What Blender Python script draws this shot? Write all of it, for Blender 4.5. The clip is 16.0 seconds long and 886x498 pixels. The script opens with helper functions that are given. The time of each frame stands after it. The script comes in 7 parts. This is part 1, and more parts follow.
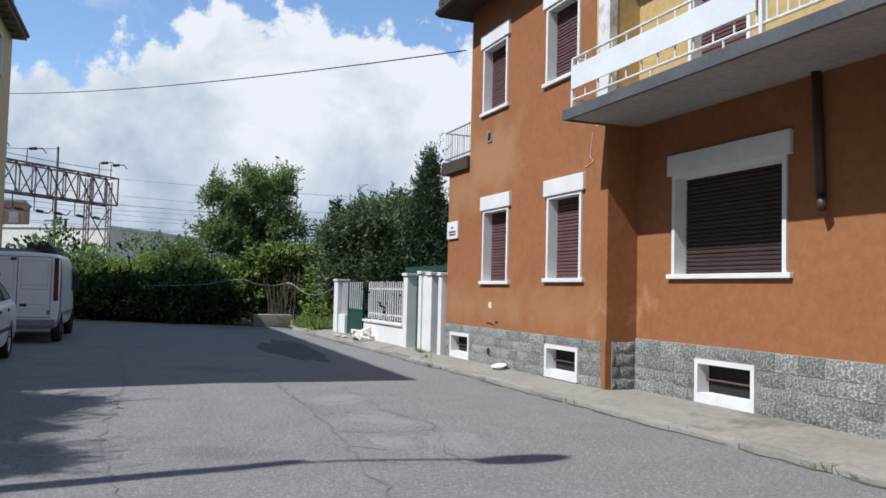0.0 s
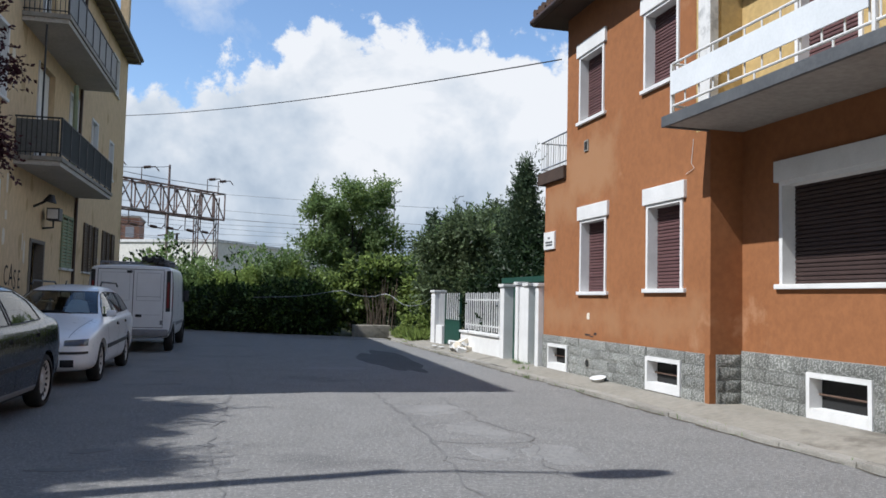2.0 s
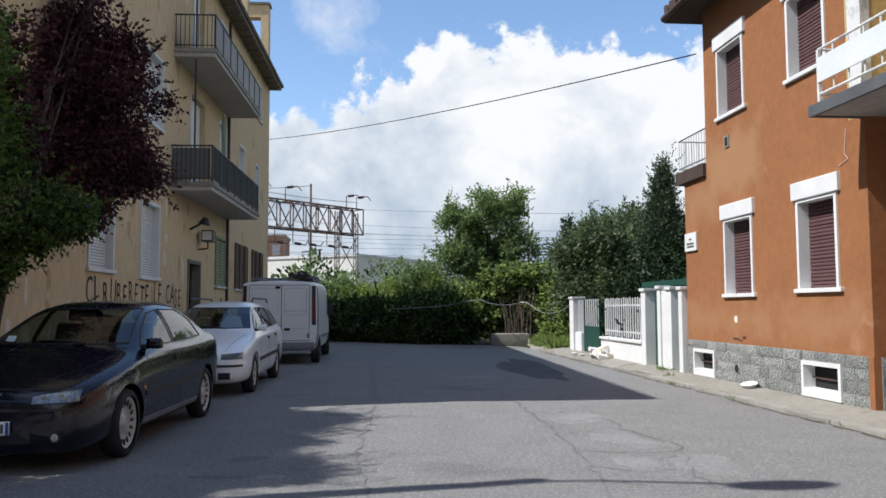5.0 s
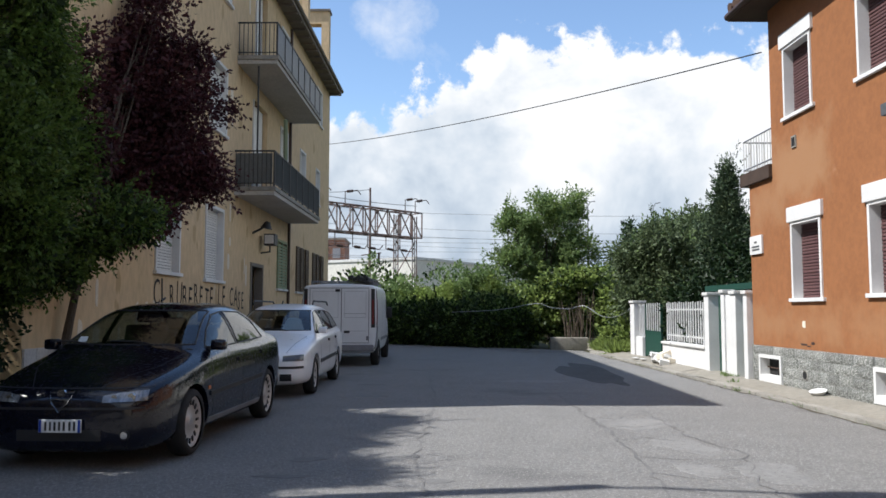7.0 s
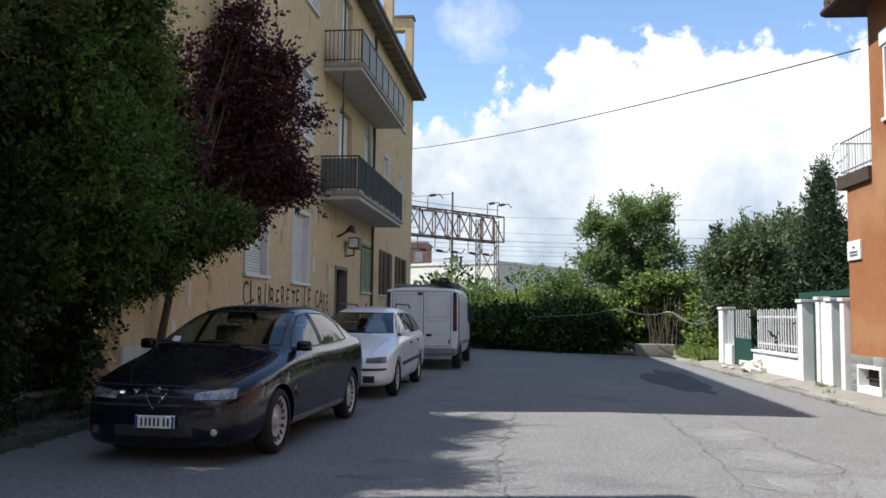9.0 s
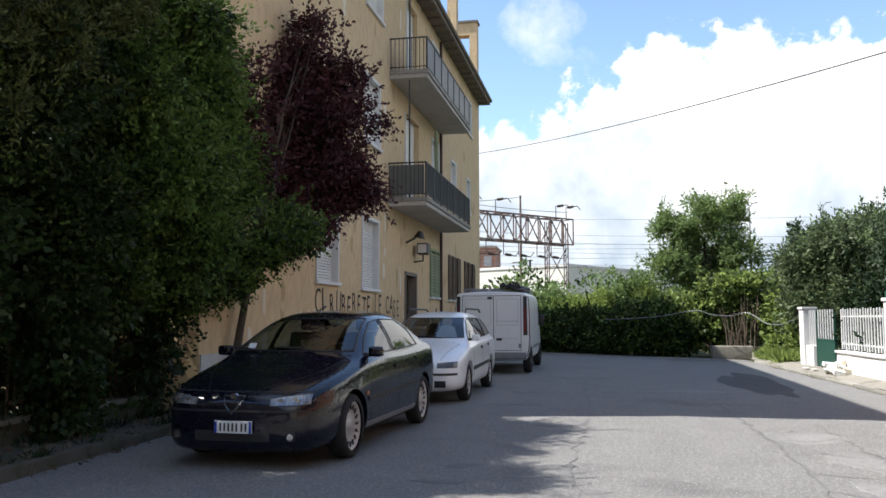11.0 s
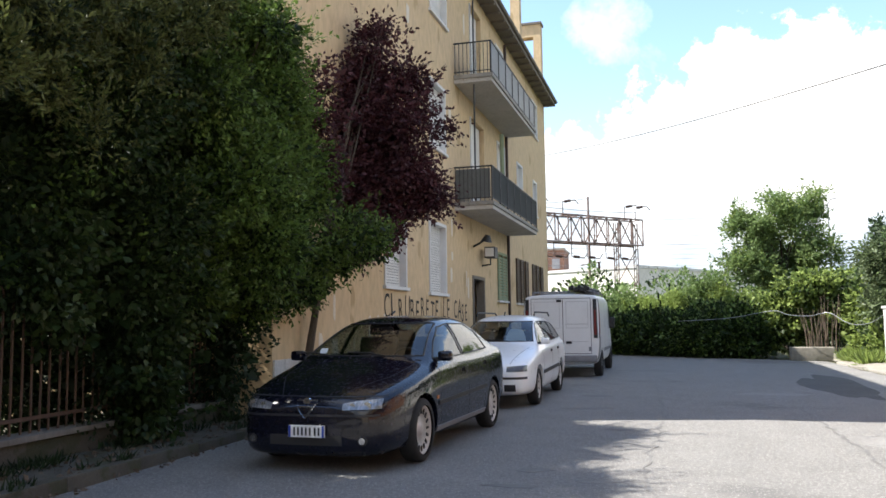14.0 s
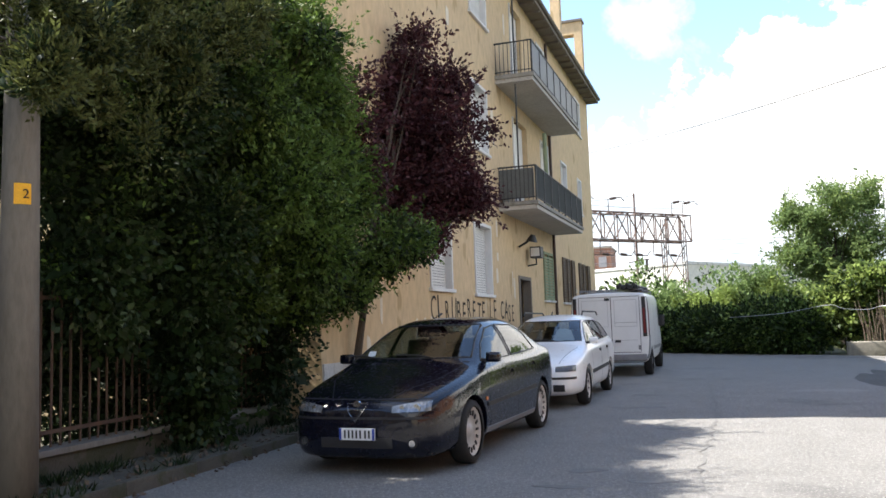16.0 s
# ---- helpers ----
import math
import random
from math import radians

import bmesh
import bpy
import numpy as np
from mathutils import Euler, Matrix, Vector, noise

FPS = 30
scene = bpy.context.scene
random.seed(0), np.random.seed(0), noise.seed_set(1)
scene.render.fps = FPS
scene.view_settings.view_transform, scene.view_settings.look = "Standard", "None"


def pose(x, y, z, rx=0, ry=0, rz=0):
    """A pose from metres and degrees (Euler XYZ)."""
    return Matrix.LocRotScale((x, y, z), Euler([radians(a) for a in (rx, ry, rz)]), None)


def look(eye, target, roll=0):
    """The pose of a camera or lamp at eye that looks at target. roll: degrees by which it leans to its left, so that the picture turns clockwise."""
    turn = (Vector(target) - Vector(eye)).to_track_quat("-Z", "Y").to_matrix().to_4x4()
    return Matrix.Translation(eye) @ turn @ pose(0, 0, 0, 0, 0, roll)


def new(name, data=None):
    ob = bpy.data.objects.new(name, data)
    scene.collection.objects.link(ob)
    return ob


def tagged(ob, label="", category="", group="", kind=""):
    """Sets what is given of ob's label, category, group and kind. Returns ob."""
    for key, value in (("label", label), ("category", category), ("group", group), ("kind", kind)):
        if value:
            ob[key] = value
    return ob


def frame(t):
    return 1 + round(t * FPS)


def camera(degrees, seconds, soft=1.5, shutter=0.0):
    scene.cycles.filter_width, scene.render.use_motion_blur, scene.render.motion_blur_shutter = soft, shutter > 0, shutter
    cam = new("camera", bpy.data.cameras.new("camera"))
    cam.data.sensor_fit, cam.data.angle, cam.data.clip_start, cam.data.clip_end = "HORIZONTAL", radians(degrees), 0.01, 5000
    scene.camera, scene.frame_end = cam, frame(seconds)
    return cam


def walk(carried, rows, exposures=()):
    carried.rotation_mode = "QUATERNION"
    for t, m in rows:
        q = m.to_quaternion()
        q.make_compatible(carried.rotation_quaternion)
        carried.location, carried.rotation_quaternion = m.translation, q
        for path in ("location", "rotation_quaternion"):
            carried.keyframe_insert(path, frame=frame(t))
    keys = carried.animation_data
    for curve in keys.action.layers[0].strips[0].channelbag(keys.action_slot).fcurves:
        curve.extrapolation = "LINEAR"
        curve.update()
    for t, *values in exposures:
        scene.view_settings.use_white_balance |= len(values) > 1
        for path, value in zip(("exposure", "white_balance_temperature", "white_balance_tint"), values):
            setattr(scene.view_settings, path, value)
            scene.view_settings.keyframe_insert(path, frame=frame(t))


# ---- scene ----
FOV = 57.0
EYE = (0.0, 0.0, 1.27)
# seconds, yaw, pitch, roll
TURNS = [
    (0, -21.66, 2.98, -1.38),
    (0.5, -20.06, 3.19, -1.39),
    (1, -17.87, 3.36, -1.37),
    (1.5, -16.26, 3.49, -1.36),
    (2, -14.89, 3.59, -1.32),
    (2.5, -13.52, 3.67, -1.09),
    (3, -11.80, 3.74, -0.54),
    (3.5, -9.85, 3.84, -0.24),
    (4, -7.85, 3.94, -0.07),
    (4.5, -6.49, 4.02, 0.04),
    (7, -1.19, 4.32, -0.04),
    (7.5, -0.50, 4.37, -0.76),
    (8, 0.85, 4.40, -0.80),
    (8.5, 2.51, 4.48, -0.74),
    (9, 4.53, 4.56, -0.70),
    (9.5, 6.10, 4.65, -0.66),
    (12, 11.33, 4.99, 0.48),
    (12.5, 12.31, 5.06, 0.48),
    (13, 13.08, 5.10, 0.51),
    (13.5, 13.59, 5.14, 0.66),
    (14, 14.22, 5.16, 0.72),
    (14.5, 15.10, 5.21, 1.19),
    (15, 16.14, 5.28, 1.88),
    (15.5, 17.07, 5.35, 2.04),
    (16, 17.51, 5.34, 1.84),
]
cam = camera(FOV, 16.0, soft=1.6)
EXPOSURES = [(0, 0.17, 6050, 10), (3.5, 0.27, 6200, 10), (4.5, 0.31, 6250, 10), (7, 0.44, 6350, 10), (9, 0.60, 6400, 10), (12.5, 1.12, 6700, 10), (16, 1.55, 6800, 10)]
walk(cam, [(t, pose(*EYE, 90 + p, r, y)) for t, y, p, r in TURNS], EXPOSURES)

# ---- light ----
SUN_AZ, SUN_EL = 9.5, 51.5          # light travels towards +x and a little +y


def make_world():
    w = bpy.data.worlds.new("sky")
    scene.world = w
    w.use_nodes = True
    nt = w.node_tree
    nt.nodes.clear()
    n, l = nt.nodes.new, nt.links.new
    sky = n("ShaderNodeTexSky")
    sky.sky_type, sky.sun_disc = "NISHITA", False
    sky.sun_elevation = radians(SUN_EL)
    sky.sun_rotation = radians(270 - SUN_AZ)
    sky.air_density, sky.dust_density, sky.ozone_density = 1.0, 0.15, 2.5
    co = n("ShaderNodeTexCoord")

    def math_(op, a, b=None, c=None):
        m = n("ShaderNodeMath")
        m.operation = op
        for i, v in enumerate((a, b, c)):
            if v is None:
                continue
            if isinstance(v, (int, float)):
                m.inputs[i].default_value = v
            else:
                l(v, m.inputs[i])
        return m.outputs[0]

    def noise_(scale, detail, rough, dist=0.0):
        t = n("ShaderNodeTexNoise")
        t.inputs["Scale"].default_value, t.inputs["Detail"].default_value = scale, detail
        t.inputs["Roughness"].default_value, t.inputs["Distortion"].default_value = rough, dist
        l(co.outputs["Generated"], t.inputs["Vector"])
        return t.outputs["Fac"]

    # a bank of cumulus: its upper edge by azimuth, broken up by noise
    sep = n("ShaderNodeSeparateXYZ")
    l(co.outputs["Generated"], sep.inputs[0])
    az = math_("DIVIDE", math_("ARCTAN2", sep.outputs[0], sep.outputs[1]), 2 * math.pi)
    az = math_("ADD", az, 0.5)
    top = n("ShaderNodeValToRGB")
    top.color_ramp.interpolation = "B_SPLINE"
    # past the view on both sides the bank is raised: unseen cloud for neutral fill
    EDGE = [(-150, 30), (-110, 36), (-80, 32), (-50, 18), (-18, 9), (-8, 12.2), (-4, 14.6), (0, 16.4), (3, 15.6), (4.6, 18.9), (8, 19.4), (13, 18.8), (18, 17.4), (20.5, 18.6), (25, 17.6), (50, 24), (80, 32), (115, 37), (150, 30)]
    el = top.color_ramp.elements
    while len(el) < len(EDGE):
        el.new(0.5)
    for e, (a, h) in zip(el, EDGE):
        e.position = a / 360 + 0.5
    for e, (a, h) in zip(el, EDGE):
        e.color = (h / 40, h / 40, h / 40, 1)
    l(az, top.inputs[0])
    elev = math_("DIVIDE", math_("ARCSINE", sep.outputs[2]), radians(40))
    big, mid, fine = noise_(9, 3, 0.5), noise_(26, 7, 0.62, 0.15), noise_(5.5, 5, 0.55, 0.3)
    edge = math_("ADD", top.outputs[0], math_("MULTIPLY_ADD", big, 0.16, math_("MULTIPLY_ADD", mid, 0.24, -0.20)))
    f = math_("SUBTRACT", edge, elev)
    ramp = n("ShaderNodeValToRGB")
    ramp.color_ramp.elements[0].position, ramp.color_ramp.elements[1].position = 0.0, 0.035
    ramp.color_ramp.interpolation = "EASE"
    l(f, ramp.inputs[0])
    # one small detached cloud and loose wisps higher up
    dot = n("ShaderNodeVectorMath")
    dot.operation = "DOT_PRODUCT"
    sa, se = radians(-2.4), radians(20.0)
    dot.inputs[1].default_value = (math.sin(sa) * math.cos(se), math.cos(sa) * math.cos(se), math.sin(se))
    l(co.outputs["Generated"], dot.inputs[0])
    puff = math_("MULTIPLY_ADD", math_("SUBTRACT", dot.outputs["Value"], math.cos(radians(3.0))), 420, math_("MULTIPLY_ADD", mid, 1.5, -0.85))
    # cover thickens overhead, out of view; added cloud that lifts the fill
    high = math_("MULTIPLY", math_("MAXIMUM", math_("SUBTRACT", elev, 0.75), 0.0), 0.24)
    wisp = math_("MULTIPLY", math_("ADD", math_("SUBTRACT", noise_(4.0, 8, 0.6, 0.5), 0.67), high), 5.0)
    pr = n("ShaderNodeMath")
    pr.operation, pr.use_clamp = "MAXIMUM", True
    l(puff, pr.inputs[0])
    l(wisp, pr.inputs[1])
    cover = math_("MAXIMUM", ramp.outputs[0], math_("MULTIPLY", pr.outputs[0], 0.75))
    # cloud body: bright crowns, greyer hollows and bases
    lean = math_("MULTIPLY", math_("MINIMUM", math_("MAXIMUM", math_("MULTIPLY_ADD", az, 360 / 16.0, -188.0 / 16.0), -1.1), 0.6), 0.12)
    depth = math_("MULTIPLY_ADD", f, -1.25, math_("MULTIPLY_ADD", fine, 1.25, math_("MULTIPLY_ADD", mid, 0.45, math_("ADD", lean, 0.06))))
    shade = n("ShaderNodeValToRGB")
    e = shade.color_ramp.elements
    e[0].position, e[0].color = 0.38, (0.42, 0.51, 0.62, 1)
    e[1].position, e[1].color = 0.74, (1.0, 1.0, 1.0, 1)
    m_ = shade.color_ramp.elements.new(0.55)
    m_.color = (0.68, 0.745, 0.815, 1)
    l(depth, shade.inputs[0])
    bs = n("ShaderNodeBackground")
    bs.inputs[1].default_value = 0.15
    l(sky.outputs[0], bs.inputs[0])
    bc = n("ShaderNodeBackground")
    bc.inputs[1].default_value = 0.78
    l(shade.outputs[0], bc.inputs[0])
    mix = n("ShaderNodeMixShader")
    l(cover, mix.inputs[0])
    l(bs.outputs[0], mix.inputs[1])
    l(bc.outputs[0], mix.inputs[2])
    out = n("ShaderNodeOutputWorld")
    l(mix.outputs[0], out.inputs[0])


make_world()
sun = new("sun", bpy.data.lights.new("sun", "SUN"))
sun.data.energy, sun.data.angle, sun.data.color = 5.0, radians(0.53), (1.0, 0.975, 0.93)
_s = Vector((-math.cos(radians(SUN_AZ)) * math.cos(radians(SUN_EL)), -math.sin(radians(SUN_AZ)) * math.cos(radians(SUN_EL)), math.sin(radians(SUN_EL))))
sun.matrix_basis = look(_s * 60, (0, 0, 0))


# ---- materials ----
def surf(name, c1, c2, scale=2.0, rough=0.8, bump=0.2, bscale=60.0, metal=0.0, c3=None, s3=0.5, t3=0.55, w3=0.08, vary=0.0,
         island=0.0, stretch=(1, 1, 1), spec=0.4, coat=0.0, dist=0.01, trans=0.0, c4=None, s4=9.0, t4=0.66, mott=0.35):
    """A surface with two scales of colour noise, optional stains (c3) and flecks (c4), fine relief and a shift of tone from piece to piece."""
    m = bpy.data.materials.new(name)
    m.use_nodes = True
    nt = m.node_tree
    n, l = nt.nodes.new, nt.links.new
    b = nt.nodes["Principled BSDF"]
    co = n("ShaderNodeTexCoord")
    mp = n("ShaderNodeMapping")
    mp.inputs["Scale"].default_value = stretch
    l(co.outputs["Object"], mp.inputs[0])

    def noise_(sc, detail=6, r=0.6):
        t = n("ShaderNodeTexNoise")
        t.inputs["Scale"].default_value, t.inputs["Detail"].default_value, t.inputs["Roughness"].default_value = sc, detail, r
        l(mp.outputs[0], t.inputs["Vector"])
        return t.outputs["Fac"]

    def mix(fac, a, bb, kind="MIX"):
        x = n("ShaderNodeMix")
        x.data_type, x.blend_type = "RGBA", kind
        for sock, v in ((x.inputs[0], fac), (x.inputs[6], a), (x.inputs[7], bb)):
            if isinstance(v, (int, float)):
                sock.default_value = v
            elif isinstance(v, tuple):
                sock.default_value = (*v, 1)
            else:
                l(v, sock)
        return x.outputs[2]

    def step(v, lo, hi):
        r = n("ShaderNodeMapRange")
        r.interpolation_type = "SMOOTHSTEP"
        r.inputs[1].default_value, r.inputs[2].default_value = lo, hi
        l(v, r.inputs[0])
        return r.outputs[0]

    col = mix(step(noise_(scale), 0.3, 0.7), c1, c2)
    g = step(noise_(scale * 14, 4), 0.25, 0.75)
    col = mix(mott, col, mix(g, tuple(0.72 * v for v in c1), tuple(min(1, 1.25 * v) for v in c2)))
    if c3:
        col = mix(step(noise_(s3, 9, 0.65), t3, t3 + w3), col, c3)
    if c4:
        col = mix(step(noise_(s4, 3, 0.5), t4, t4 + 0.03), col, c4)
    for amount, node, out in ((vary, "ShaderNodeObjectInfo", "Random"), (island, "ShaderNodeNewGeometry", "Random Per Island")):
        if amount:
            o = n(node)
            r = n("ShaderNodeMapRange")
            r.inputs[3].default_value, r.inputs[4].default_value = 1 - amount, 1 + amount
            l(o.outputs[out], r.inputs[0])
            cc = n("ShaderNodeCombineColor")
            for i in range(3):
                l(r.outputs[0], cc.inputs[i])
            col = mix(1.0, col, cc.outputs[0], "MULTIPLY")
    l(col, b.inputs["Base Color"])
    b.inputs["Metallic"].default_value = metal
    b.inputs["Specular IOR Level"].default_value = spec
    b.inputs["Coat Weight"].default_value = coat
    b.inputs["Coat Roughness"].default_value = 0.06
    rr = n("ShaderNodeMapRange")
    rr.inputs[3].default_value, rr.inputs[4].default_value = max(0, rough - 0.1), min(1, rough + 0.1)
    l(g, rr.inputs[0])
    l(rr.outputs[0], b.inputs["Roughness"])
    if bump:
        bm = n("ShaderNodeBump")
        bm.inputs["Strength"].default_value, bm.inputs["Distance"].default_value = bump, dist
        l(noise_(bscale, 5), bm.inputs["Height"])
        l(bm.outputs[0], b.inputs["Normal"])
    if trans:
        t = n("ShaderNodeBsdfTranslucent")
        l(col, t.inputs[0])
        ms = n("ShaderNodeMixShader")
        ms.inputs[0].default_value = trans
        l(b.outputs[0], ms.inputs[1])
        l(t.outputs[0], ms.inputs[2])
        l(ms.outputs[0], nt.nodes["Material Output"].inputs[0])
    return m


def glass(name, tint, rough=0.0, clear=0.75, ior=1.5):
    m = bpy.data.materials.new(name)
    m.use_nodes = True
    nt = m.node_tree
    n, l = nt.nodes.new, nt.links.new
    nt.nodes.clear()
    tr, gl, fr, mx = n("ShaderNodeBsdfTransparent"), n("ShaderNodeBsdfGlossy"), n("ShaderNodeLayerWeight"), n("ShaderNodeMixShader")
    tr.inputs[0].default_value = (*[clear * v for v in tint], 1)
    gl.inputs["Roughness"].default_value = rough
    # thin sheet: the same gloss from either side
    fr.inputs[0].default_value = 0.5
    pw, ad = n("ShaderNodeMath"), n("ShaderNodeMath")
    pw.operation, ad.operation = "POWER", "MULTIPLY_ADD"
    l(fr.outputs["Facing"], pw.inputs[0])
    pw.inputs[1].default_value = 4.5
    l(pw.outputs[0], ad.inputs[0])
    ad.inputs[1].default_value, ad.inputs[2].default_value = 0.85, 2 * ((ior - 1) / (ior + 1)) ** 2
    l(ad.outputs[0], mx.inputs[0])
    l(tr.outputs[0], mx.inputs[1])
    l(gl.outputs[0], mx.inputs[2])
    l(mx.outputs[0], n("ShaderNodeOutputMaterial").inputs[0])
    return m


M = {}
M["asphalt"] = surf("asphalt", (0.158, 0.154, 0.147), (0.215, 0.209, 0.199), 1.7, 0.93, 0.85, 95, mott=0.6, c3=(0.128, 0.125, 0.121), s3=0.22, t3=0.55, w3=0.10, c4=(0.34, 0.33, 0.315), s4=48, t4=0.61, dist=0.013)
M["patch"] = surf("asphalt_patch", (0.070, 0.069, 0.067), (0.105, 0.103, 0.100), 1.2, 0.92, 0.9, 110, c4=(0.13, 0.13, 0.125), s4=80, t4=0.68)
M["gutter"] = surf("gutter_dirt", (0.055, 0.048, 0.036), (0.13, 0.115, 0.09), 9, 0.95, 0.8, 60)
M["tar"] = surf("tar", (0.118, 0.115, 0.111), (0.178, 0.173, 0.166), 2, 0.8, 0.5, 60)
M["worn"] = surf("worn_asphalt", (0.175, 0.171, 0.164), (0.245, 0.239, 0.229), 1.4, 0.93, 0.6, 90, c4=(0.14, 0.137, 0.132), s4=30, t4=0.62)
M["soil"] = surf("soil", (0.07, 0.055, 0.035), (0.06, 0.075, 0.03), 0.7, 0.95, 0.8, 30)
M["concrete"] = surf("pavement_concrete", (0.205, 0.188, 0.155), (0.285, 0.263, 0.222), 0.9, 0.92, 0.5, 70, c3=(0.15, 0.135, 0.11), s3=0.9, t3=0.55, w3=0.12, c4=(0.15, 0.14, 0.13), s4=35, t4=0.70)
M["kerb"] = surf("kerb_stone", (0.20, 0.187, 0.16), (0.31, 0.293, 0.258), 5, 0.9, 0.8, 50, c3=(0.13, 0.12, 0.10), s3=2.2, t3=0.58, vary=0.12)
# moss and dirt, with the shade under the trees put into the base
M["kerb_old"] = surf("kerb_stone_mossy_shade", (0.066, 0.060, 0.048), (0.108, 0.099, 0.080), 3, 0.95, 0.9, 40, c3=(0.06, 0.06, 0.035), s3=1.6, t3=0.5, vary=0.15)
M["orange"] = surf("terracotta_plaster", (0.268, 0.112, 0.047), (0.305, 0.130, 0.056), 0.8, 0.92, 0.35, 130, c3=(0.37, 0.19, 0.10), s3=0.33, t3=0.60, w3=0.06, spec=0.2)
def faded(m, boxes, col, soft=0.10):
    """Paler old paint in some parts of a wall, with ragged soft edges."""
    nt = m.node_tree
    n, l = nt.nodes.new, nt.links.new
    b = nt.nodes["Principled BSDF"]
    prev = b.inputs["Base Color"].links[0].from_socket
    co = n("ShaderNodeTexCoord")
    ns = n("ShaderNodeTexNoise")
    ns.inputs["Scale"].default_value, ns.inputs["Detail"].default_value, ns.inputs["Roughness"].default_value = 2.2, 8, 0.65
    l(co.outputs["Object"], ns.inputs["Vector"])
    sp = n("ShaderNodeSeparateXYZ")
    l(co.outputs["Object"], sp.inputs[0])
    total = None

    def mth(op, a, c):
        q = n("ShaderNodeMath")
        q.operation = op
        for i, v in enumerate((a, c)):
            if isinstance(v, (int, float)):
                q.inputs[i].default_value = v
            else:
                l(v, q.inputs[i])
        return q.outputs[0]

    wob = mth("MULTIPLY", mth("SUBTRACT", ns.outputs["Fac"], 0.5), 1.1)
    for y0, y1, z0, z1, k in boxes:
        dy = mth("SUBTRACT", (y1 - y0) / 2, mth("ABSOLUTE", mth("SUBTRACT", sp.outputs[1], (y0 + y1) / 2), 0.0))
        dz = mth("SUBTRACT", (z1 - z0) / 2, mth("ABSOLUTE", mth("SUBTRACT", sp.outputs[2], (z0 + z1) / 2), 0.0))
        d = mth("ADD", mth("MINIMUM", dy, dz), wob)
        r = n("ShaderNodeMapRange")
        r.interpolation_type = "SMOOTHSTEP"
        r.inputs[1].default_value, r.inputs[2].default_value, r.inputs[4].default_value = -soft * 0.3, soft, k
        l(d, r.inputs[0])
        total = r.outputs[0] if total is None else mth("MAXIMUM", total, r.outputs[0])
    x = n("ShaderNodeMix")
    x.data_type = "RGBA"
    l(total, x.inputs[0])
    l(prev, x.inputs[6])
    x.inputs[7].default_value = (*col, 1)
    l(x.outputs[2], b.inputs["Base Color"])


faded(M["orange"], [(11.0, 13.0, 2.9, 4.1, 0.85), (10.8, 13.9, 0.7, 1.42, 0.6), (8.7, 10.7, 0.7, 1.42, 0.55), (12.5, 13.9, 2.6, 3.4, 0.7)], (0.36, 0.195, 0.10), 0.45)
M["yellow"] = surf("yellow_plaster", (0.44, 0.31, 0.13), (0.51, 0.365, 0.165), 0.9, 0.92, 0.3, 110, c3=(0.42, 0.30, 0.15), s3=0.9, t3=0.6, spec=0.2)
M["ochre"] = surf("ochre_plaster", (0.57, 0.425, 0.255), (0.64, 0.485, 0.30), 0.5, 0.93, 0.4, 110, c3=(0.60, 0.50, 0.34), s3=0.55, t3=0.66, w3=0.02, c4=(0.47, 0.34, 0.19), s4=1.3, t4=0.62, stretch=(1, 1, 0.5), spec=0.2)
M["peeled"] = surf("bare_plaster", (0.66, 0.58, 0.46), (0.72, 0.66, 0.55), 3, 0.93, 0.5, 60)
M["white"] = surf("white_paint", (0.62, 0.615, 0.60), (0.71, 0.705, 0.69), 2.5, 0.75, 0.1, 80, c3=(0.56, 0.54, 0.49), s3=1.7, t3=0.66, w3=0.1, mott=0.1)
M["board"] = surf("weathered_white_board", (0.60, 0.625, 0.635), (0.68, 0.70, 0.71), 2.2, 0.75, 0.2, 60, c3=(0.42, 0.42, 0.41), s3=2.6, t3=0.66, w3=0.06, mott=0.12)
M["white_old"] = surf("white_paint_worn", (0.58, 0.575, 0.555), (0.68, 0.675, 0.655), 2.0, 0.8, 0.3, 60, c3=(0.36, 0.36, 0.355), s3=2.4, t3=0.55, w3=0.12, mott=0.15)
M["stone"] = surf("plinth_stone", (0.145, 0.152, 0.138), (0.245, 0.25, 0.228), 7, 0.9, 1.0, 26, c3=(0.50, 0.50, 0.47), s3=13, t3=0.515, w3=0.04, vary=0.22, dist=0.03, stretch=(1, 1, 0.7))
M["mortar"] = surf("mortar", (0.30, 0.30, 0.275), (0.38, 0.375, 0.345), 4, 0.93, 0.5, 60)
M["shutter"] = surf("purple_brown_shutter", (0.080, 0.038, 0.039), (0.115, 0.056, 0.055), 3, 0.65, 0.1, 60, vary=0.10)
M["shutter_dark"] = surf("dark_brown_shutter", (0.032, 0.019, 0.017), (0.046, 0.027, 0.024), 3, 0.6, 0.1, 60, vary=0.08)
M["shutter_white"] = surf("white_shutter", (0.62, 0.61, 0.57), (0.70, 0.69, 0.65), 3, 0.6, 0.1, 60, vary=0.05)
M["grey_paint"] = surf("grey_fascia", (0.070, 0.074, 0.080), (0.105, 0.11, 0.115), 2, 0.7, 0.3, 60, c3=(0.20, 0.20, 0.20), s3=2, t3=0.68)
M["slab"] = surf("balcony_underside", (0.38, 0.36, 0.33), (0.48, 0.46, 0.425), 1.2, 0.92, 0.3, 70, c3=(0.25, 0.19, 0.12), s3=1.3, t3=0.67, w3=0.06)
M["slab_house"] = surf("stained_balcony_underside", (0.27, 0.25, 0.23), (0.35, 0.33, 0.305), 1.0, 0.92, 0.3, 70, c3=(0.16, 0.115, 0.075), s3=1.6, t3=0.64, w3=0.08)
